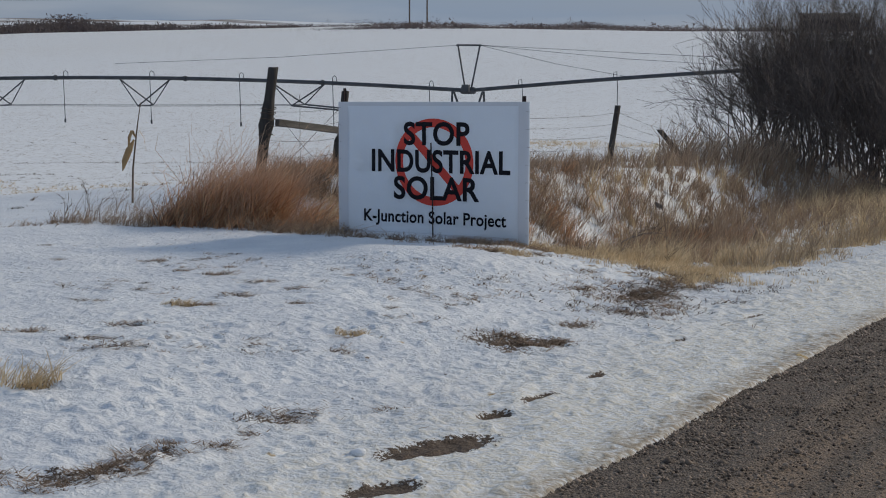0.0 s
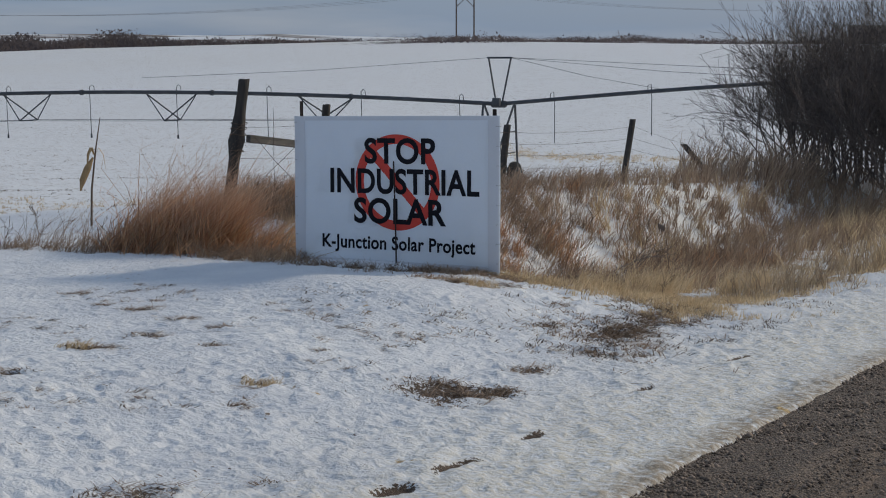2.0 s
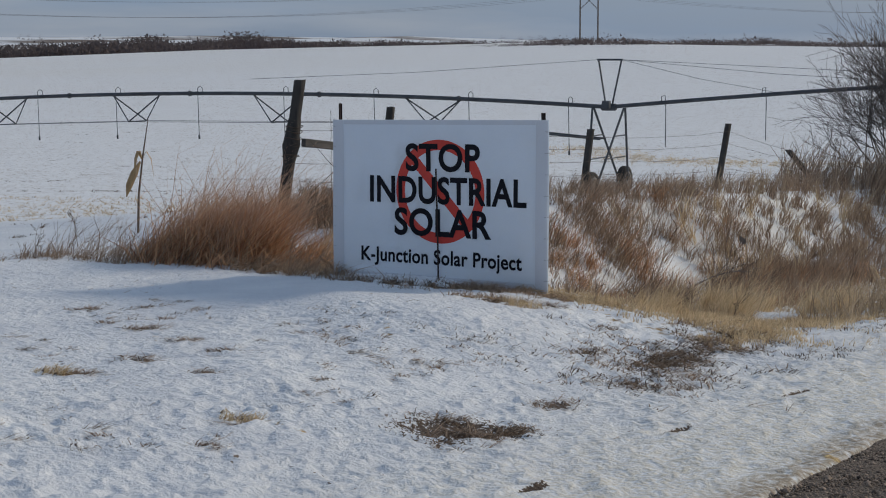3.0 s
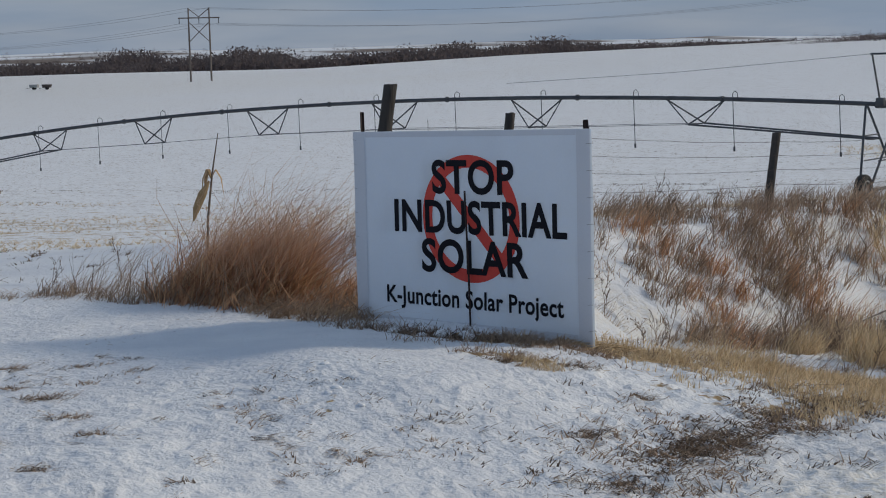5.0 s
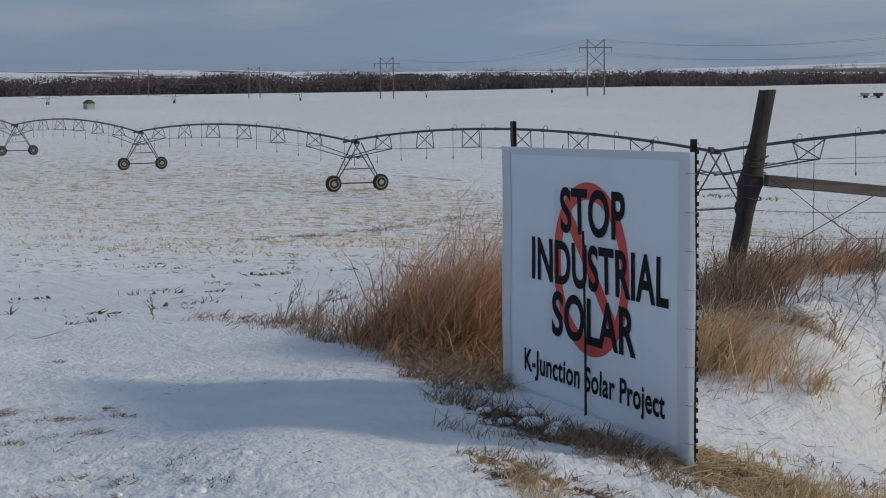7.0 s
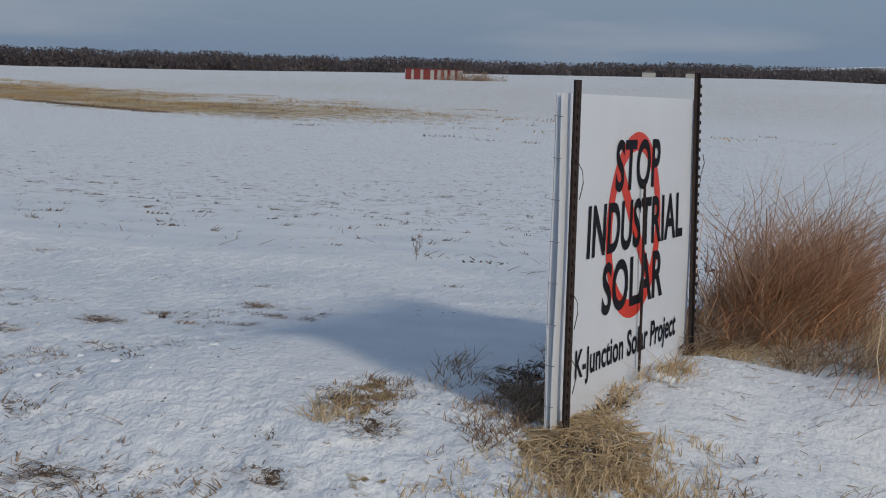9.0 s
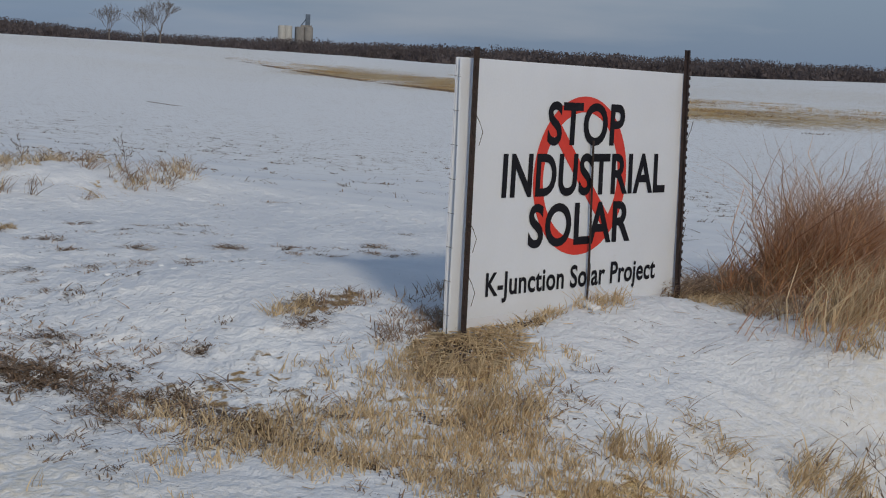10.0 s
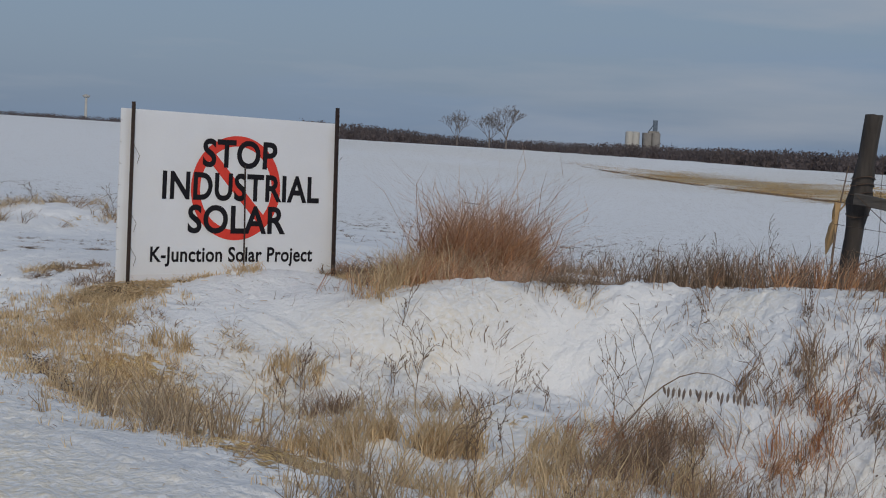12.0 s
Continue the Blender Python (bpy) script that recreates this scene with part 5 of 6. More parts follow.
# tufts at the foot of the sign
for cx, cy, rx, ry, n, hh, mat, s in ((1.35, 0.26, 0.52, 0.3, 1700, 0.075, M_TAN, 5), (0.55, 0.13, 0.36, 0.1, 500, 0.07, M_TAN, 205), (1.05, -0.30, 0.5, 0.2, 900, 0.09, M_BROWN, 6), (0.72, -0.2, 0.4, 0.12, 800, 0.09, M_BROWN, 216), (-0.2, -0.42, 0.7, 0.2, 420, 0.10, M_WEED, 217), (-0.7, -0.5, 0.35, 0.2, 260, 0.12, M_BROWN, 218), (0.6, -0.30, 0.3, 0.1, 70, 0.1, M_BROWN, 7), (1.15, -0.95, 0.4, 0.18, 420, 0.08, M_BROWN, 8), (0.25, -0.85, 0.3, 0.14, 60, 0.14, M_BROWN, 9), (0.0, 0.28, 0.2, 0.15, 260, 0.14, M_TAN, 10), (1.5, -1.0, 0.18, 0.1, 260, 0.11, M_TAN, 13), (0.6, -0.75, 0.25, 0.15, 60, 0.11, M_BROWN, 14)):
    x, y, r = blob(rng, n, cx, cy, rx, ry, 0.2)
    tuft = thing("grass_tuft", pose(0, 0, 0), "short dry grass tuft in the snow at the sign's foot", "grass tuft", "grass tufts on the snow")
    blades("blade_spray", x, y, hh * rng.uniform(0.4, 1.2, n), mat, "dry withered blades", "", s, 0.3, 0.0065, 0.6, 0.6, each=6, parent=tuft)


x, y, r = blob(rng, 700, 1.3, 0.24, 0.55, 0.3, 0.2)
lying("straw_litter", x, y, rng.uniform(0.04, 0.13, len(x)), M_TAN, "loose straw lying at the foot of the sign", "litter", 206, 0.0028)


def strip(rng, n, pts, wide):
    """Points scattered along a broken line."""
    pts = np.array(pts, float)
    seg = rng.integers(0, len(pts) - 1, n)
    t = rng.random(n)[:, None]
    p = pts[seg] * (1 - t) + pts[seg + 1] * t + rng.normal(0, wide, (n, 2))
    return p[:, 0], p[:, 1]


def patchy(x, y, scale, seed, cut):
    k = fbm(x * scale, y * scale, seed, 3) > cut
    return x[k], y[k]


x, y = strip(rng, 700, [(-3.7, -0.3), (-4.8, -0.5), (-6.4, -0.8)], 0.1)
blades("brown_grass_fringe", x, y, rng.uniform(0.03, 0.16, len(x)), M_BROWN, "thin line of flattened weeds on the snow", "grass clump", 143, 0.5, 0.006, 0.7, 1.0, each=7)
x, y = strip(rng, 700, [(-2.3, 1.1), (-1.6, 1.4), (-0.5, 1.6)], 0.2)
blades("bank_wisp_grass", x[:450], y[:450], rng.uniform(0.25, 0.62, 450), M_TAN, "golden wisps blown over the crest of the bank", "grass", 144, 0.6, 0.006, 0.7, 0.3, "stuff", each=6, gather=0.06)
blades("bank_wisp_grass", x[450:], y[450:], rng.uniform(0.2, 0.5, 250), M_REDGRASS, "russet wisps blown over the crest of the bank", "grass", 145, 0.6, 0.006, 0.7, 0.3, "stuff", each=6, gather=0.06)
# golden grass along the lip of the ditch
x, y = strip(rng, 16000, [(1.5, 0.3), (2.3, 1.3), (2.45, 2.4), (2.75, 3.6), (2.9, 6.0), (3.1, 10.0)], 0.42)
x, y = patchy(x, y, 1.7, 81, 0.51)
blades("verge_grass", x, y, rng.uniform(0.05, 0.12, len(x)), M_TAN, "short golden grass along the lip of the ditch", "grass", 11, 0.12, 0.0075, 0.3, 0.24, "stuff", each=9)
x, y = strip(rng, 14000, [(3.25, -2.2), (3.15, -0.2), (2.95, 1.0), (2.6, 2.2)], 0.42)
x, y = patchy(x, y, 2.2, 94, 0.49)
gold = smooth(-1.2, 0.9, y) > rng.uniform(0.15, 0.95, len(x))
blades("verge_grass", x[gold], y[gold], rng.uniform(0.04, 0.11, gold.sum()), M_TAN, "short trampled golden grass by the field entrance", "grass", 49, 0.12, 0.0075, 0.3, 0.3, "stuff", each=7)
blades("verge_grass", x[~gold], y[~gold], rng.uniform(0.03, 0.075, (~gold).sum()), M_BROWN, "matted brown grass and leaves by the field entrance", "grass", 149, 0.25, 0.010, 0.7, 1.2, "stuff", each=5)
x, y = strip(rng, 3600, [(3.2, -2.6), (3.1, -1.4), (3.05, -0.2), (3.0, 0.6)], 0.24)
x, y = patchy(x, y, 2.6, 194, 0.47)
blades("verge_grass", x, y, rng.uniform(0.03, 0.08, len(x)), M_WEED, "dark rotted leaves along the edge of the verge", "grass", 150, 0.2, 0.012, 0.8, 1.5, "stuff", each=4)
x, y = strip(rng, 5000, [(1.5, 0.3), (2.3, 1.3), (2.5, 2.4), (2.8, 3.6), (3.0, 6.0)], 0.4)
x, y = patchy(x, y, 1.7, 68, 0.5)
blades("verge_grass", x, y, rng.uniform(0.02, 0.11, len(x)), M_BROWN, "brown matted undergrowth along the lip of the ditch", "grass", 67, 0.4, 0.008, 0.6, 0.9, "stuff", each=6)
x, y = strip(rng, 1300, [(1.3, 0.3), (2.2, 1.3), (2.4, 2.4), (2.7, 3.8), (2.9, 7.0)], 0.55)
lying("straw_litter", x, y, rng.uniform(0.03, 0.09, len(x)), M_TAN, "broken straws lying along the lip of the ditch", "litter", 69, 0.002)
x, y = rng.uniform(-3.0, 2.4, 1100), rng.uniform(0.6, 8.5, 1100)
x, y = patchy(x, y, 1.1, 73, 0.46)
lying("straw_litter", x, y, rng.uniform(0.03, 0.11, len(x)), M_BROWN, "broken brown stalks lying on the snowy bank", "litter", 70, 0.0018)
x, y = rng.uniform(-4.0, 4.2, 500), rng.uniform(-9.0, 0.6, 500)
x, y = patchy(x, y, 0.8, 74, 0.47)
lying("straw_litter", x, y, rng.uniform(0.015, 0.06, len(x)), M_BROWN, "small twigs and stalk ends on the trodden snow", "litter", 71, 0.0012)
x, y = strip(rng, 3800, [(3.0, 3.2), (3.2, 6.0), (3.4, 10.0), (3.6, 15.0)], 0.35)
x, y = patchy(x, y, 0.9, 82, 0.42)
blades("verge_grass", x, y, rng.uniform(0.4, 1.0, len(x)) * (0.07 + 0.5 * smooth(5.5, 10.5, y)), M_PALE, "pale grass beside the road, taller farther on", "grass", 12, 0.15, 0.009, 0.4, 0.26, "stuff")
# wind-combed brown grass over the far bank and bed of the ditch, with an open snowy hollow
def ditch_points(rng, n, x0, x1, y0, y1, scale, seed, cut, first=4.8, full=6.0):
    x, y = rng.uniform(x0, x1, n), rng.uniform(y0, y1, n)
    x, y = patchy(x, y, scale, seed, cut)
    t = np.clip(((x + 1.8) * 1.5 - (y - 9.7) * 2.2) / 7.09, 0, 1)
    hollow = np.exp(-((np.hypot(x + 1.8 - 1.5 * t, y - 9.7 + 2.2 * t) / 0.5) ** 4))
    keep = rng.random(len(x)) < (0.035 + 0.965 * smooth(first, full, y)) * (1 - 0.96 * hollow)
    return x[keep], y[keep]


x, y = ditch_points(rng, 26000, -3.9, 0.9, 3.4, 13, 0.9, 83, 0.46, 4.6, 9.0)
blades("ditch_grass", x, y, rng.uniform(0.10, 0.42, len(x)) * (0.55 + 0.45 * smooth(4.2, 6.5, y)), M_BROWN, "brown wind-combed grass over the snowy bank", "grass", 15, 0.3, 0.0075, 0.5, 0.34, "stuff", each=7)
x, y = ditch_points(rng, 6500, -3.2, 0.8, 3.8, 13, 0.8, 96, 0.52, 4.4, 8.6)
blades("ditch_grass", x, y, rng.uniform(0.15, 0.42, len(x)), M_REDGRASS, "russet grass on the bank of the ditch", "grass", 61, 0.3, 0.0065, 0.6, 0.3, "stuff", each=7)
x, y = ditch_points(rng, 7500, -2.5, 4.6, 9, 25, 0.7, 84, 0.47)
blades("ditch_grass", x, y, rng.uniform(0.25, 0.7, len(x)), M_TAN, "tall tan grass filling the far ditch", "grass", 16, 0.15, 0.011, 0.45, 0.3, "stuff")
x, y = ditch_points(rng, 12000, -3.5, 4.2, 9, 26, 0.7, 98, 0.45)
blades("ditch_grass", x, y, rng.uniform(0.2, 0.65, len(x)), M_BROWN, "brown grass mixed through the far ditch", "grass", 62, 0.2, 0.011, 0.45, 0.32, "stuff")
x, y = ditch_points(rng, 2600, -3.5, 3.0, 8, 26, 0.6, 85, 0.5)
blades("ditch_grass", x, y, rng.uniform(0.3, 0.8, len(x)), M_PALE, "bleached grass mixed through the far ditch", "grass", 17, 0.2, 0.010, 0.5, 0.22, "stuff")
for k, (mat, n, cut) in enumerate(((M_BROWN, 2200, 0.52), (M_WEED, 1800, 0.5), (M_TAN, 1800, 0.52), (M_WISP, 700, 0.53))):
    x, y = ditch_points(rng, n, -2.0, 2.2, 2.6, 9.0, 0.9, 95 + k // 2, cut, 4.4, 8.2)
    blades("ditch_stalks", x, y, rng.uniform(0.2, 0.6, len(x)), mat, "thin twiggy stalks standing in the snowy ditch", "grass", 50 + k, 0.45, 0.0055, 0.5, 0.3, "stuff", each=6, gather=0.07)
# clumps on the near bank, seen against the snow
for cx, cy, rx, ry, n, hh, mat, s in ((0.75, 2.3, 0.3, 0.2, 240, 0.34, M_TAN, 21), (1.35, 4.2, 0.24, 0.18, 420, 0.5, M_TAN, 22), (0.1, 4.9, 0.2, 0.16, 260, 0.5, M_TAN, 23), (0.9, 5.6, 0.3, 0.2, 200, 0.45, M_TAN, 24), (-1.9, 7.7, 0.6, 0.45, 520, 0.6, M_BROWN, 25), (1.9, 7.0, 0.5, 0.4, 450, 0.5, M_TAN, 27), (1.0, 3.2, 0.3, 0.2, 260, 0.3, M_BROWN, 28), (2.2, 4.9, 0.3, 0.22, 500, 0.45, M_TAN, 29), (-2.2, 6.2, 0.5, 0.35, 150, 0.34, M_BROWN, 30), (1.9, 1.0, 0.32, 0.2, 380, 0.24, M_TAN, 31), (1.5, 1.6, 0.2, 0.14, 170, 0.3, M_TAN, 32), (0.0, 3.4, 0.2, 0.2, 90, 0.3, M_TAN, 43), (-0.45, 5.3, 0.22, 0.2, 200, 0.5, M_BROWN, 44), (-1.7, 5.0, 0.35, 0.3, 140, 0.3, M_BROWN, 46), (-0.9, 5.0, 0.45, 0.3, 400, 0.46, M_BROWN, 180), (-0.2, 5.5, 0.45, 0.3, 420, 0.5, M_BROWN, 181), (-0.6, 4.7, 0.35, 0.25, 170, 0.36, M_REDGRASS, 182), (-2.2, 5.9, 0.5, 0.4, 90, 0.32, M_BROWN, 183), (-1.3, 6.0, 0.5, 0.35, 110, 0.34, M_REDGRASS, 184), (-1.4, 8.0, 0.6, 0.4, 420, 0.6, M_REDGRASS, 78), (-2.4, 8.8, 0.7, 0.5, 520, 0.55, M_BROWN, 178), (-0.4, 7.9, 0.4, 0.3, 260, 0.5, M_BROWN, 179), (0.3, 5.3, 0.35, 0.25, 220, 0.5, M_TAN, 79), (0.8, 6.0, 0.4, 0.3, 260, 0.5, M_TAN, 80), (-0.2, 5.9, 0.35, 0.3, 220, 0.55, M_TAN, 81), (-1.0, 1.5, 0.4, 0.22, 420, 0.6, M_TAN, 45), (-1.4, 1.5, 0.4, 0.2, 330, 0.55, M_REDGRASS, 65), (-0.5, 1.8, 0.35, 0.2, 140, 0.2, M_TAN, 75), (-2.7, 6.1, 0.35, 0.26, 240, 0.42, M_REDGRASS, 190), (-2.4, 6.5, 0.35, 0.26, 240, 0.42, M_BROWN, 191), (-2.0, 6.7, 0.35, 0.26, 240, 0.42, M_REDGRASS, 192), (-2.0, 5.4, 0.35, 0.26, 240, 0.42, M_BROWN, 193), (-1.6, 5.9, 0.35, 0.26, 240, 0.42, M_REDGRASS, 194), (-2.4, 7.9, 0.35, 0.26, 240, 0.42, M_BROWN, 195), (1.9, 5.8, 0.4, 0.3, 360, 0.45, M_TAN, 47)):
    x, y, r = blob(rng, n, cx, cy, rx, ry)
    clump = thing("grass_clump", pose(0, 0, 0), "dry grass clump standing in the snowy ditch", "grass clump", "grass clumps in the ditch")
    blades("blade_mass", x, y, hh * (1.15 - 0.5 * r) * rng.uniform(0.35, 1.15, n), mat, "bent dry blades", "", s, 0.5, 0.008, 0.6, 0.26, parent=clump)
x, y = rng.uniform(-3.4, 0.6, 9000), rng.uniform(10.5, 21, 9000)
x, y = patchy(x, y, 0.9, 101, 0.40)
streak = np.abs(x + 3.2 - (14.2 - y) * 0.4) < 0.28
blades("ditch_grass", x[~streak], y[~streak], rng.uniform(0.15, 0.5, (~streak).sum()), M_BROWN, "brown grass thick over the far bank of the ditch", "grass", 102, 0.2, 0.012, 0.45, 0.3, "stuff")
x, y = rng.uniform(-1.0, 3.6, 4000), rng.uniform(14, 25, 4000)
x, y = patchy(x, y, 0.9, 103, 0.45)
blades("ditch_grass", x, y, rng.uniform(0.3, 0.75, len(x)), M_TAN, "golden grass standing below the thicket", "grass", 104, 0.15, 0.012, 0.45, 0.3, "stuff")
x, y = rng.uniform(-4.5, 3.2, 5200), rng.uniform(20, 26.5, 5200)
x, y = patchy(x, y, 0.5, 76, 0.42)
blades("ditch_grass", x, y, rng.uniform(0.5, 1.25, len(x)), M_BROWN, "tall brown grass before the thicket", "grass", 77, 0.35, 0.013, 0.55, 0.2, "stuff")
# along the fence
x, y = strip(rng, 5600, [(-3.4, 3.0), (-4.3, 4.6), (-4.4, 9.0), (-4.2, 17.0), (-4.6, 24.0)], 0.42)
x, y = patchy(x, y, 0.8, 86, 0.49)
blades("fence_grass", x, y, rng.uniform(0.1, 0.5, len(x)), M_BROWN, "brown weeds and grass along the fence line", "grass", 18, 0.5, 0.008, 0.6, 0.25, "stuff")
x, y = strip(rng, 1300, [(-3.6, 3.2), (-4.6, 5.0), (-4.9, 7.0)], 0.3)
x, y = patchy(x, y, 1.2, 87, 0.45)
blades("fence_grass", x, y, rng.uniform(0.15, 0.48, len(x)), M_REDGRASS, "russet grass at the foot of the brace posts", "grass", 19, 0.6, 0.007, 0.6, 0.22, "stuff")
# wisps hanging over the crest of the bank, and small tangles on its face
x, y = strip(rng, 520, [(-2.7, 1.3), (-1.9, 1.7), (-0.9, 1.9)], 0.22)
blades("bank_wisp_grass", x, y, rng.uniform(0.15, 0.5, len(x)), M_WISP, "pale russet wisps hanging over the snowy bank", "grass", 85, 0.3, 0.0055, 0.6, 0.5, "stuff", each=5, gather=0.06)
x, y = rng.uniform(-2.7, 1.3, 1300), rng.uniform(2.2, 6.6, 1300)
blades("bank_wisp_grass", x, y, rng.uniform(0.06, 0.28, len(x)), M_BROWN, "small tangles of brown grass on the snowy bank", "grass", 86, 0.3, 0.0065, 0.6, 0.75, "stuff", each=26, gather=0.10)
x, y = rng.uniform(-2.4, 1.5, 700), rng.uniform(2.2, 6.6, 700)
blades("bank_wisp_grass", x, y, rng.uniform(0.06, 0.24, len(x)), M_TAN, "small pale grass tangles on the snowy bank", "grass", 87, 0.3, 0.0065, 0.6, 0.75, "stuff", each=24, gather=0.10)
# straw pressed into two old tracks down the bank
for seed, pts in ((161, [(0.95, 1.5), (0.98, 1.95), (1.1, 2.7), (1.46, 3.8)]), (162, [(0.5, 2.0), (0.7, 2.6), (1.1, 3.4), (1.55, 4.3)])):
    x, y = strip(rng, 420, pts, 0.045)
    blades("track_straw", x, y, rng.uniform(0.05, 0.16, len(x)), M_TAN if seed == 161 else M_BROWN, "straw lying in an old track down the bank", "grass", seed, 0.9, 0.007, 0.8, 0.9, "stuff", each=5)
x, y, r = blob(rng, 700, -2.25, 2.55, 0.5, 0.25, 0.3)
blades("matted_tan_grass", x, y, rng.uniform(0.08, 0.22, len(x)), M_BROWN, "matted brown grass pressed over the crest of the bank", "grass clump", 163, 0.8, 0.008, 0.85, 1.4, each=6)
x, y = strip(rng, 1500, [(-2.9, 2.7), (-3.6, 3.0), (-4.5, 3.9), (-4.8, 5.0)], 0.2)
blades("fence_grass", x, y, rng.uniform(0.12, 0.5, len(x)), M_BROWN, "dense dark weeds round the corner post", "grass", 164, 0.25, 0.007, 0.5, 0.3, "stuff", each=6)
x, y = strip(rng, 700, [(-2.9, 2.7), (-3.6, 3.0), (-4.5, 3.9)], 0.2)
blades("fence_grass", x, y, rng.uniform(0.15, 0.55, len(x)), M_WEED, "dark stiff weed stalks round the corner post", "grass", 165, 0.2, 0.007, 0.4, 0.25, "stuff", each=5)
x, y, r = blob(rng, 700, 1.0, 4.75, 0.3, 0.22)
clump = thing("grass_clump", pose(0, 0, 0), "thick golden grass clump in the bed of the ditch", "grass clump", "grass clumps in the ditch")
blades("blade_mass", x, y, 0.55 * (1.15 - 0.5 * r) * rng.uniform(0.35, 1.15, len(x)), M_TAN, "bent golden blades", "", 166, 0.3, 0.009, 0.6, 0.2, parent=clump)
# thin stalks on the snowy bank
x, y = rng.uniform(-2.6, 2.6, 2300), rng.uniform(0.9, 8.0, 2300)
x, y = patchy(x, y, 1.4, 99, 0.45)
blades("bank_stalks", x, y, rng.uniform(0.03, 0.2, len(x)), M_BROWN, "thin dry stalks poking through the snowy bank", "grass", 20, 0.3, 0.005, 0.5, 0.9, "stuff", each=7, gather=0.06)

# small tufts scattered over the snow pad
for k, (cx, cy, rr) in enumerate(TUFTS):
    golden = k in (0, 9, 11)
    tuft = thing("grass_tuft", pose(0, 0, 0), "low withered grass tuft poking through trodden snow", "grass tuft", "grass tufts on the snow")
    for mat, share, tall_at in ((M_TAN if golden else M_BROWN, 1.0, 0.04 if not golden else (0.19 if k == 0 else 0.07)), (M_WEED, 0.5, 0.04)):
        n = int(2600 * rr * share)
        x, y, r = blob(rng, n, cx, cy, rr * 1.25, rr * 0.8, 0.5 if cx < 2.5 else 1.3)
        if rr > 0.11:
            x, y = patchy(x, y, 5.5, 300 + k, 0.47)
        blades("blade_spray", x, y, rng.uniform(0.3, 1.2, len(x)) * tall_at * (1 + rr), mat, "dark broken blades" if mat is M_WEED else "dry withered blades", "", 100 + k, 0.4, 0.008, 0.75, 0.55 if golden else 1.4, each=6, gather=0.02, parent=tuft)
x, y = rng.uniform(-3.6, 2.4, 24000), rng.uniform(-7.8, -2.4, 24000)
x, y = patchy(x, y, 0.8, 88, 0.54)
half = len(x) // 2
blades("pad_grass", x[:half], y[:half], rng.uniform(0.02, 0.045, half), M_WEED, "scraps of dark dead grass showing through the snow", "grass", 33, 0.4, 0.009, 0.7, 1.5, "stuff", each=44, gather=0.035)
blades("pad_grass", x[half:], y[half:], rng.uniform(0.02, 0.05, len(x) - half), M_BROWN, "scraps of brown dead grass showing through the snow", "grass", 133, 0.4, 0.008, 0.7, 1.4, "stuff", each=48, gather=0.04)
x, y = rng.uniform(1.6, 4.1, 5500), rng.uniform(-3.0, 2.6, 5500)
x, y = patchy(x, y, 1.6, 89, 0.57)
blades("pad_grass", x, y, rng.uniform(0.015, 0.07, len(x)), M_WEED, "withered grass showing through the snow by the road", "grass", 34, 0.4, 0.009, 0.5, 0.7, "stuff")
x, y, r = blob(rng, 2600, -2.4, -8.0, 1.7, 0.9, 0.3)
x, y = patchy(x, y, 1.2, 90, 0.47)
half = len(x) // 2
blades("mound_grass", x[:half], y[:half], rng.uniform(0.05, 0.22, half), M_TAN, "dry tan grass on the snow mound beyond the entrance", "grass", 35, 0.4, 0.009, 0.6, 0.8, "stuff")
blades("mound_grass", x[half:], y[half:], rng.uniform(0.05, 0.26, len(x) - half), M_BROWN, "dry brown grass on the snow mound beyond the entrance", "grass", 135, 0.4, 0.008, 0.6, 0.7, "stuff")
# litter and stubble in the fields
x, y = rng.uniform(-45, -4.6, 4200), rng.uniform(-45, 14, 4200)
blades("field_litter", x, y, rng.uniform(0.02, 0.1, len(x)), M_WEED, "crop litter and stalk ends on the snow", "stubble", 36, 0.3, 0.012, 0.3, 1.6, "stuff", each=2, gather=0.1)
x, y = rng.uniform(-60, -4.8, 3600), rng.uniform(-50, 30, 3600)
blades("field_litter", x, y, rng.uniform(0.02, 0.07, len(x)), M_WEED, "broken stalks lying on the snowy field", "stubble", 60, 0.2, 0.016, 0.2, 2.6, "stuff", each=1, gather=0.0)
n = 16000
x, y = -6 - 150 * rng.random(n) ** 1.6, rng.uniform(-110, 22, n)
blades("field_litter", x, y, rng.uniform(0.02, 0.06, n), M_WEED, "dark clods and trash scattered on the snowy field", "stubble", 63, 0.2, 0.045, 0.3, 1.2, "stuff", each=20, gather=0.12)
x, y = strip(rng, 1400, [(-138.6, -167.6), (-131.7, -154.1)], 0.25)
x2, y2 = strip(rng, 1400, [(-122.4, -140.4), (-113.6, -124.2)], 0.2)
x, y = np.concatenate([x, x2]), np.concatenate([y, y2])
blades("field_litter", x, y, rng.uniform(0.03, 0.08, 2800), M_WEED, "line of dark trash drifted across the field", "stubble", 64, 0.2, 0.08, 0.3, 1.2, "stuff", each=5, gather=0.05)
n = 48000
row = rng.integers(0, 170, n)
x, y = -27 - row * 0.95 + rng.normal(0, 0.06, n), 5 + 68 * rng.random(n) ** 0.75
x, y = x * math.cos(0.12) - y * math.sin(0.12), x * math.sin(0.12) + y * math.cos(0.12)
x, y = patchy(x, y, 0.09, 91, 0.46)
blades("corn_stubble", x, y, rng.uniform(0.05, 0.2, len(x)), M_TAN, "rows of short corn stubble across the snowy field", "stubble", 37, 0.1, 0.04, 0.2, 0.9, "stuff", each=2)
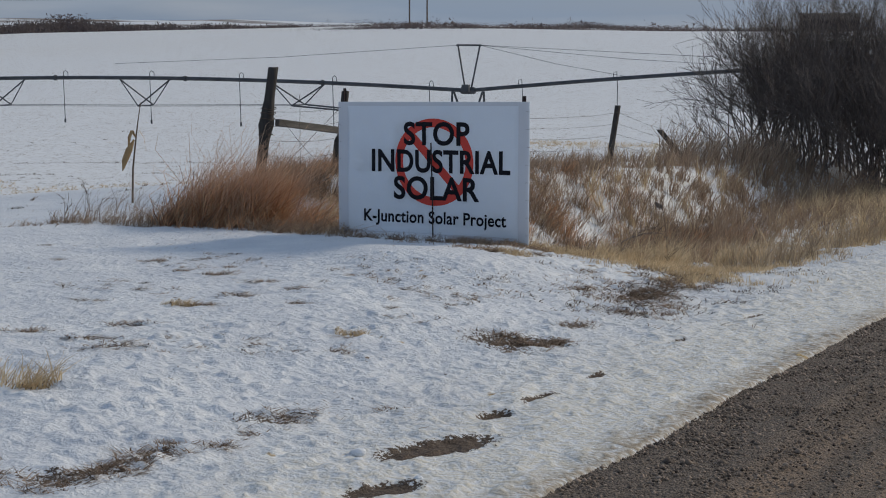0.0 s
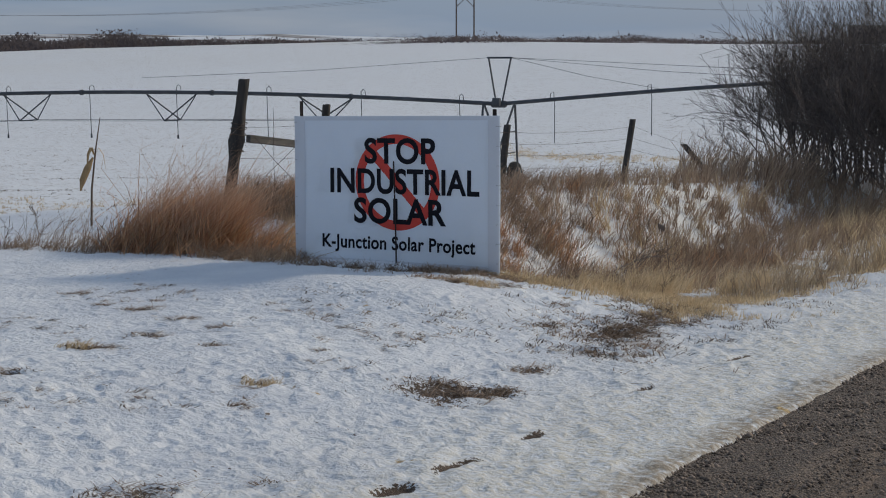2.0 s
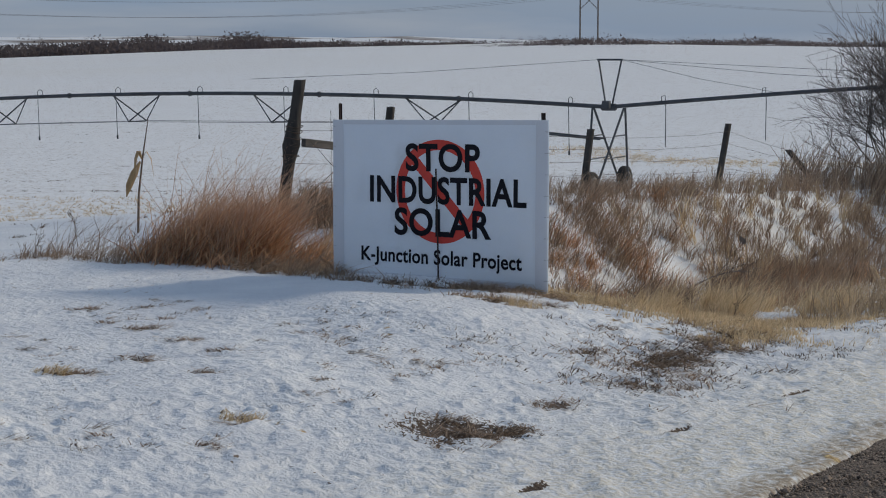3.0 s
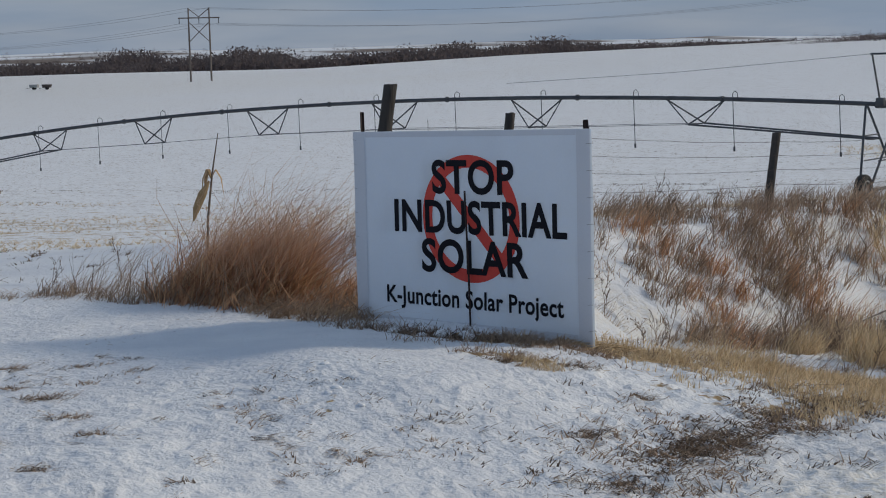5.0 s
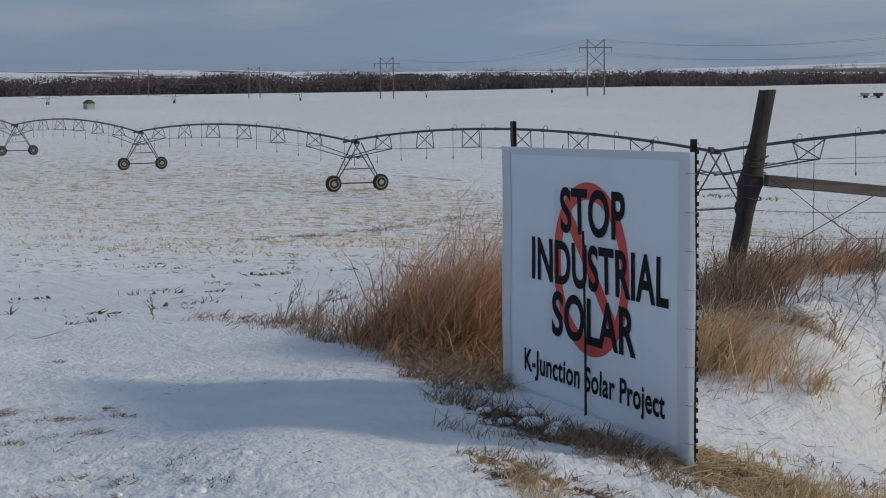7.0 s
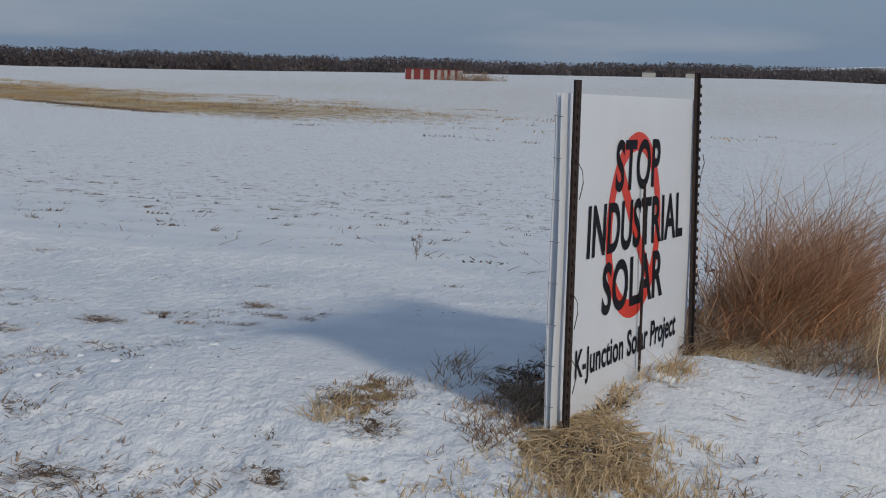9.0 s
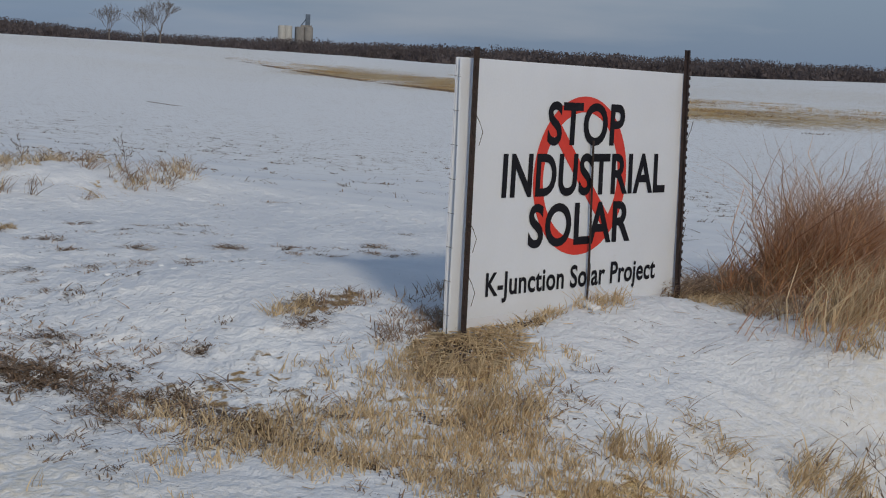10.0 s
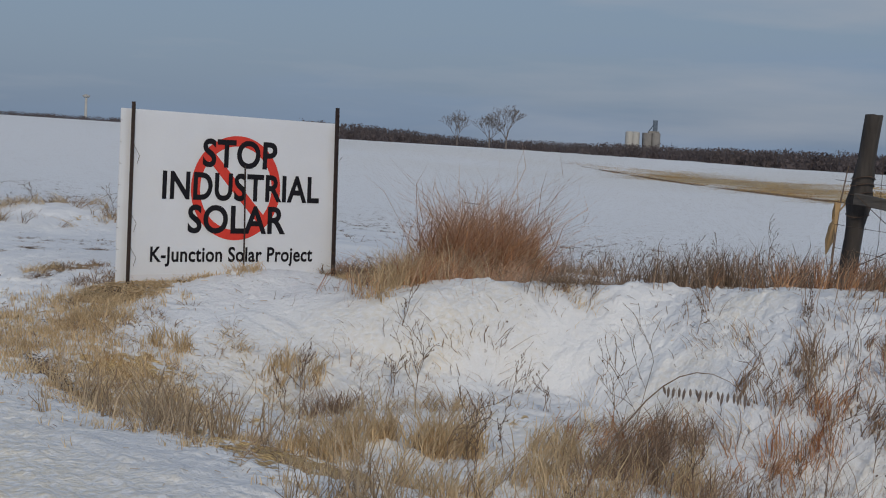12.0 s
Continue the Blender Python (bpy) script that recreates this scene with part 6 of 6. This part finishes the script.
for mat, n, deep, seed in ((M_STRAW, 84000, 95, 38), (M_BROWN, 26000, 70, 82), (M_WEED, 26000, 2.0, 83)):
    t, d = 2.6 * rng.random(n) - 0.45, rng.random(n) ** 1.3 * deep
    seen = rng.random(n) < (0.12 * smooth(-0.4, -0.2, t) + 0.88 * smooth(-0.2, 0.3, t)) * (0.3 + 0.7 * smooth(2.2, 1.0, t)) * smooth(0.38, 0.58, fbm(t * 9.0, d / 22.0, 93, 3))
    t, d = t[seen], d[seen]
    x, y = -240 - 170 * t - 0.816 * d, -150 - 240 * t + 0.578 * d
    x, y = patchy(x, y, 0.09, 92, 0.46 if deep > 5 else 0.3)
    blades("straw_stubble", x, y, rng.uniform(0.15, 0.42, len(x)), mat, "golden straw stubble showing across the far field", "stubble", seed, 0.2, 0.15, 0.2, 0.8, "stuff", each=7, gather=1.0)
x, y = strip(rng, 1500, [(-142, 66), (-124, 67), (-108, 69)], 0.8)
blades("field_strip_grass", x, y, rng.uniform(0.1, 0.45, len(x)), M_BROWN, "strip of dry grass across the field", "grass", 39, 0.3, 0.03, 0.5, 0.3, "stuff")
# broken lines of trash and stubble along the machine's old wheel tracks
for seed, pts, wide in ((151, [(-100, 67), (-75, 88), (-57, 94), (-42, 108), (-30, 104)], 0.5), (152, [(-96, 62), (-63, 75), (-49, 84), (-36, 96)], 0.4), (153, [(-75, 146), (-60, 128), (-46, 124), (-30, 126)], 2.6), (154, [(-171, 57), (-142, 62), (-85, 79)], 0.5), (155, [(-60, 14), (-85, 30), (-110, 48)], 0.5)):
    x, y = strip(rng, 1800 if seed != 153 else 4200, pts, wide)
    x, y = patchy(x, y, 0.16, seed, 0.46)
    blades("field_strip_grass", x, y, rng.uniform(0.04, 0.17, len(x)) * (2.4 if seed == 153 else 1), M_WEED if seed != 153 else M_TAN, "broken line of dry stalks along an old wheel track", "grass", seed, 0.3, 0.04, 0.5, 0.9, "stuff", each=4, gather=0.15)
n = 12000
yaws, r = np.radians(rng.uniform(92, 156, n)), 14 + 130 * rng.random(n) ** 1.5
x, y = 9 - r * np.sin(yaws), 6 + r * np.cos(yaws)
x, y = x[x < -6.5], y[x < -6.5]
blades("field_litter", x, y, rng.uniform(0.015, 0.045, len(x)) * (1 + np.hypot(x, y) / 90), M_WEED, "dark clods and stalk ends over the southern field", "stubble", 158, 0.2, 0.018, 0.4, 0.9, "stuff", each=12, gather=0.045)
x, y = rng.uniform(-1, 1, 9000), rng.random(9000)
yaws, r = np.radians(28 + 16 * x), 45 + 190 * y**1.3
x, y = patchy(9 - r * np.sin(yaws), -18 + r * np.cos(yaws), 0.05, 156, 0.47)
blades("field_litter", x, y, rng.uniform(0.03, 0.10, len(x)), M_WEED, "thin crop litter over the northern field", "stubble", 157, 0.2, 0.06, 0.3, 1.4, "stuff", each=6, gather=0.2)
x, y = strip(rng, 2600, [(-9, 34), (-22, 40), (-32, 50), (-30, 62)], 1.6)
blades("field_strip_grass", x, y, rng.uniform(0.25, 0.8, len(x)), M_TAN, "tan grass round the end of the irrigation machine", "grass", 40, 0.3, 0.02, 0.5, 0.3, "stuff")


def stems(segs, sides=3):
    """Arrays for thin tapering stems from rows of start, end and two radii."""
    a, b = np.array([s[0] for s in segs], float), np.array([s[1] for s in segs], float)
    r0, r1 = np.array([s[2] for s in segs])[:, None], np.array([s[3] for s in segs])[:, None]
    d = b - a
    d /= np.linalg.norm(d, axis=1, keepdims=True) + 1e-9
    ref = np.where(np.abs(d[:, 2:3]) < 0.9, np.array([[0, 0, 1.0]]), np.array([[1.0, 0, 0]]))
    u = np.cross(d, ref)
    u /= np.linalg.norm(u, axis=1, keepdims=True)
    v = np.cross(d, u)
    rings = []
    for c, r in ((a, r0), (b, r1)):
        rings += [c + r * (math.cos(q) * u + math.sin(q) * v) for q in [2 * math.pi * k / sides for k in range(sides)]]
    verts = np.stack(rings, 1).reshape(-1, 3)
    t = np.array([(k, (k + 1) % sides, sides + (k + 1) % sides, sides + k) for k in range(sides)])
    quads = (t[None] + 2 * sides * np.arange(len(segs))[:, None, None]).reshape(-1, 4)
    return verts, quads


def branching(rng, start, way, length, radius, depth, fork, droop=0.0, wild=0.5, steps=3, taper=0.72):
    """Rows of segments for a limb and all that grows from it, sorted by depth."""
    out = []

    def grow(p, d, ln, r, level):
        for k in range(steps):
            q = p + d * (ln / steps)
            out.append((p, q, r, r * 0.86, level))
            r *= 0.86
            d = (d + Vector((rng.gauss(0, 0.16), rng.gauss(0, 0.16), rng.gauss(0, 0.1) + droop))).normalized()
            p = q
            if level > 0 and (k > 0 or level < depth):
                for _ in range(fork):
                    side = Vector((rng.gauss(0, 1), rng.gauss(0, 1), rng.gauss(0.2, 0.7))).normalized()
                    grow(p, (d + side * wild).normalized(), ln * taper * rng.uniform(0.65, 1.1), max(r * 0.62, 0.0022), level - 1)

    grow(Vector(start), Vector(way).normalized(), length, radius, depth)
    return out


def bare_shrub(seed, height, stems_n, group):
    """A dense leafless shrub of many arching stems."""
    rng = random.Random(seed)
    ob = thing("bare_shrub", pose(0, 0, 0), "dense dark leafless shrub in the roadside thicket", "shrub", group)
    rows = []
    for _ in range(stems_n):
        a, t = rng.uniform(0, 6.283), abs(rng.gauss(0, 0.42))
        rows += branching(rng, (rng.gauss(0, 0.35), rng.gauss(0, 0.35), -0.1), (math.sin(t) * math.cos(a), math.sin(t) * math.sin(a), math.cos(t)), height * rng.uniform(0.3, 0.5), 0.026, 3, 2, 0.03, 0.62, 3, 0.64)
    for name, test in (("stem_mass", lambda v: v >= 2), ("twig_mass", lambda v: v < 2)):
        sel = [(s[0], s[1], max(s[2], 0.0042), max(s[3], 0.0036)) for s in rows if test(s[4])]
        tagged(np_mesh(name, *stems(sel), M_SHRUB, ob), kind="stuff")
    return ob


kinds = [bare_shrub(s, 5.0, 20, "roadside thicket") for s in (1, 2, 3)]
spots = [(-4.3, 28.2, 0.85, 0), (-3.4, 27.0, 0.98, 50), (-2.4, 29.2, 1.1, 170), (-2.2, 26.0, 1.0, 250), (-1.0, 27.5, 1.15, 20), (-0.4, 24.8, 0.9, 100), (0.5, 26.3, 1.1, 200), (-3.6, 31.0, 1.05, 310), (0.9, 23.2, 0.85, 140), (2.2, 25.0, 1.0, 280), (-4.6, 32.0, 0.9, 33), (-1.5, 33.0, 1.1, 120), (-0.2, 30.5, 1.25, 75), (1.6, 28.5, 1.25, 215), (-0.8, 28.8, 1.15, 260)]
for k, (x, y, s, turn) in enumerate(spots):
    ob = kinds[k % 3]
    m = pose(x, y, ground_z(x, y), 0, 0, turn)
    if k < 3:
        ob.matrix_world = m @ Matrix.Diagonal((s, s, s, 1))
    else:
        ob = copy_thing(ob, m)
        ob.scale = (s, s, s)


def bare_tree(seed, x, y, height, label):
    """A leafless cottonwood: a short trunk that parts into steep limbs, which fork again and again towards a wide, open crown."""
    rng = random.Random(seed)
    ob = thing("bare_tree", pose(x, y, float(land(x, y))), label, "tree", "lone trees in the field")
    top = Vector((0, 0, height * 0.24))
    np_mesh("trunk", *stems([(Vector((0, 0, -0.5)), top, height * 0.03, height * 0.022)], 6), M_BARK, ob)
    limbs, twigs = [], []

    def grow(p, d, ln, r, level):
        for _ in range(3):
            q = p + d * (ln / 3)
            (limbs if level > 2 else twigs).append((p, q, max(r, 0.085), max(r * 0.85, 0.075)))
            p, r = q, r * 0.85
            d = (d + Vector((rng.gauss(0, 0.09), rng.gauss(0, 0.09), 0.05))).normalized()
        if level:
            for side in (-1, 1) if level < 4 else (-1, 0, 1):
                out = Vector((rng.gauss(0, 1), rng.gauss(0, 1), 0)).normalized()
                grow(p, (d + out * rng.uniform(0.35, 0.8) * (1 if side else 0.3)).normalized(), ln * rng.uniform(0.62, 0.86), r * 0.74, level - 1)

    for k in range(5):
        a, lean = k * 1.26 + rng.uniform(-0.3, 0.3), rng.uniform(0.25, 0.95)
        grow(top, Vector((math.sin(lean) * math.cos(a), math.sin(lean) * math.sin(a), math.cos(lean))), height * rng.uniform(0.22, 0.28), height * 0.012, 5)
    np_mesh("limb_fan", *stems(limbs, 4), M_BARK, ob)
    tagged(np_mesh("twig_mass", *stems(twigs, 3), M_BARK, ob), kind="stuff")
    return ob


for k, (yaw, r, hh) in enumerate(((141.2, 1262, 23), (140.15, 1266, 23), (139.6, 1264, 28))):
    bare_tree(5 + k, 9 - r * math.sin(radians(yaw)), 14 + r * math.cos(radians(yaw)), hh, "bare spreading cottonwood standing far off in the field")


def dead_weed(seed, x, y, height, label="branching dead weed stem standing in the snow", n=1):
    """A dry branching weed with small seed heads."""
    rng = random.Random(seed)
    ob = thing("dead_weed", pose(x, y, ground_z(x, y)), label, "weed", "dead weeds in the snow")
    rows = branching(rng, (0, 0, -0.05), (0.08, 0.15, 1), height * 0.62, 0.005, 2, 1, 0.05, 0.75, 5, 0.5)
    np_mesh("stem", *stems([s[:4] for s in rows if s[4] == 2], 4), M_WEED, ob)
    tagged(np_mesh("twig_spray", *stems([(s[0], s[1], max(s[2], 0.002), max(s[3], 0.0017)) for s in rows if s[4] < 2]), M_WEED, ob), kind="stuff")
    bm = bmesh.new()
    for s in rows:
        if s[4] == 0 and rng.random() < 0.25:
            made = bmesh.ops.create_icosphere(bm, subdivisions=1, radius=rng.uniform(0.003, 0.006))["verts"]
            bmesh.ops.scale(bm, vec=(1, 1, rng.uniform(1, 2.4)), verts=made)
            bmesh.ops.translate(bm, vec=s[1], verts=made)
    tagged(part("seed_head_spray", bm, M_WEED, ob), kind="stuff")
    return ob


WEEDS = [(0.5, 3.7, 1.05), (-1.1, 4.3, 0.8), (-1.7, 5.5, 0.95), (1.6, 3.5, 0.6), (0.2, 3.0, 0.7), (-0.4, 2.3, 0.5), (1.2, 5.0, 0.9), (-2.8, 3.4, 0.6), (-3.3, 3.9, 0.8), (-2.0, 3.0, 0.45), (-5.0, -0.4, 0.5), (-5.6, 0.9, 0.55), (-4.9, 2.6, 0.6), (2.0, 6.2, 0.9), (0.4, 6.6, 0.8), (-2.9, -7.9, 0.5), (-1.8, -8.2, 0.4), (-3.0, 7.0, 0.7), (-0.2, 8.3, 0.9), (2.4, 9.0, 0.8), (-6.5, -1.2, 0.3), (-8.0, -3.0, 0.35), (-5.8, -3.8, 0.3), (0.9, 2.7, 0.55), (-1.0, 6.6, 1.75), (0.5, 6.1, 1.7), (-3.6, 2.9, 0.6), (-2.6, 2.9, 0.5)]
scatter = random.Random(12)
for k in range(30):
    WEEDS.append((scatter.uniform(-3.2, 1.4), scatter.uniform(2.4, 8.5), scatter.uniform(0.25, 0.75)))
for k, (x, y, hh) in enumerate(WEEDS):
    dead_weed(200 + k, x, y, hh)

def pod_weed(x, y):
    """A stem arched right over, hung with dark pods."""
    rng = random.Random(9)
    ob = thing("pod_weed", pose(x, y, ground_z(x, y)), "arched dead weed hung with dark dry pods", "weed", "dead weeds in the snow")
    bm = bmesh.new()
    arc = [Vector((-0.55 * t, 0.95 * t, 0.95 * math.sin(2.1 * t) ** 0.9 if t else -0.05)) for t in [k / 10 for k in range(11)]]
    add_tube(bm, arc, [0.007 - 0.0005 * k for k in range(11)], 5)
    part("stem", bm, M_WEED, ob)
    for k in range(16):
        p = arc[5].lerp(arc[10], k / 15)
        bm = bmesh.new()
        d = Vector((rng.gauss(0, 0.02), rng.gauss(0, 0.02), -rng.uniform(0.05, 0.10)))
        add_tube(bm, [p, p + d * 0.3, p + d * 0.7, p + d], [0.002, 0.010, 0.009, 0.002], 5)
        part("pod", bm, M_SHRUB, ob)
    return ob


pod_weed(0.85, 6.0)

# a dry corn stalk with a hanging husk
cs = Vector((-6.02, 2.45, ground_z(-6.02, 2.45)))
stalk = thing("corn_stalk", Matrix.Translation(cs), "dry corn stalk with a pale husk hanging from it", "corn stalk")
bm = bmesh.new()
add_tube(bm, [(0, 0, -0.1), (0.0, 0.03, 0.5), (0.02, 0.10, 1.0), (0.03, 0.2, 1.45)], [0.016, 0.014, 0.011, 0.005], 6)
part("stem", bm, M_WEED, stalk)
bm = bmesh.new()
add_tube(bm, [(0, 0.07, 0.92), (-0.03, -0.01, 0.78), (-0.06, -0.08, 0.62), (-0.07, -0.12, 0.48)], [0.012, 0.05, 0.045, 0.008], 8)
part("husk", bm, M_HUSK, stalk, "pale hanging corn husk")
for a, ln in ((0.5, 0.15), (2.8, 0.2), (4.4, 0.12)):
    bm = bmesh.new()
    c, s = math.cos(a), math.sin(a)
    pts = [(0.01, 0.09, 0.95), (0.01 + 0.4 * ln * c, 0.09 + 0.4 * ln * s, 1.05), (0.01 + 0.8 * ln * c, 0.09 + 0.8 * ln * s, 0.95), (0.01 + ln * c, 0.09 + ln * s, 0.72)]
    rows = [[bm.verts.new(Vector(p) + Vector((-s, c, 0)) * w * q) for q in (-1, 0, 1)] for p, w in zip(pts, (0.012, 0.028, 0.022, 0.003))]
    for p, q in zip(rows, rows[1:]):
        for k in range(2):
            bm.faces.new((p[k], p[k + 1], q[k + 1], q[k]))
    part("leaf", bm, M_HUSK, stalk, "curled dry leaf")


def snow_clod(k, x, y, r):
    """A broken lump of crusted snow."""
    rng = random.Random(k)
    bm = bmesh.new()
    bmesh.ops.create_icosphere(bm, subdivisions=2, radius=r)
    for v in bm.verts:
        v.co *= 1 + 0.35 * (noise.noise(v.co * (1.6 / r) + Vector((k, 0, 0))))
        v.co.z = max(v.co.z * (0.55 if r < 0.075 else 0.42), -0.3 * r)
    for f in bm.faces:
        f.smooth = True
    ob = part("snow_clod", bm, M_CLOD)
    ob.matrix_world = pose(x, y, ground_z(x, y) + 0.02 * r, 0, 0, rng.uniform(0, 360))
    return tagged(ob, "broken lump of crusted snow on the snow cover", "snow lump", "snow lumps round the sign")


M_CLOD = material("crusted_snow", (0.74, 0.77, 0.82), (0.86, 0.87, 0.88), 0.7, 9, 5, 0.6, 40)
CLODS = [(0.05, 0.22, 0.06), (0.12, 0.3, 0.04), (0.62, -2.2, 0.035), (1.08, -2.55, 0.045), (1.12, -2.66, 0.03), (1.5, -2.75, 0.025), (0.9, -2.9, 0.025), (2.1, -5.6, 0.04), (0.2, -0.28, 0.05), (-0.2, -0.3, 0.06), (-0.5, -0.32, 0.05), (-0.05, -0.5, 0.045), (-0.75, -0.35, 0.05), (0.3, -0.34, 0.06), (-0.35, -0.5, 0.05), (0.05, -0.38, 0.07), (4.12, -9.2, 0.05), (4.2, -9.35, 0.035), (4.72, -9.6, 0.03)]
for k, (x, y, r) in enumerate(CLODS):
    snow_clod(k, x, y, r)


# a dead branch lying in the snowy hollow of the ditch
fallen = thing("fallen_branch", pose(-0.75, 7.9, ground_z(-0.75, 7.9) + 0.06, 0, 0, 30), "dark dead branch lying in the snowy ditch", "branch")
fallen_two = thing("fallen_branch", pose(-0.35, 7.5, ground_z(-0.35, 7.5) + 0.08, 0, 0, -28), "forked dead branch propped on the snow in the ditch", "branch")
limb_rows = branching(random.Random(33), (0, -0.8, 0), (0.2, 1, 0.25), 1.5, 0.014, 2, 1, 0.02, 0.8, 5, 0.5)
np_mesh("limb", *stems([s[:4] for s in limb_rows if s[4] == 2], 6), M_SHRUB, fallen_two)
tagged(np_mesh("twig_spray", *stems([(s[0], s[1], max(s[2], 0.004), max(s[3], 0.003)) for s in limb_rows if s[4] < 2]), M_SHRUB, fallen_two), kind="stuff")
limb_rows = branching(random.Random(31), (0, -0.9, 0), (0.15, 1, 0.12), 1.7, 0.022, 2, 1, 0.02, 0.8, 5, 0.5)
np_mesh("limb", *stems([s[:4] for s in limb_rows if s[4] == 2], 6), M_SHRUB, fallen)
tagged(np_mesh("twig_spray", *stems([(s[0], s[1], max(s[2], 0.004), max(s[3], 0.003)) for s in limb_rows if s[4] < 2]), M_SHRUB, fallen), kind="stuff")
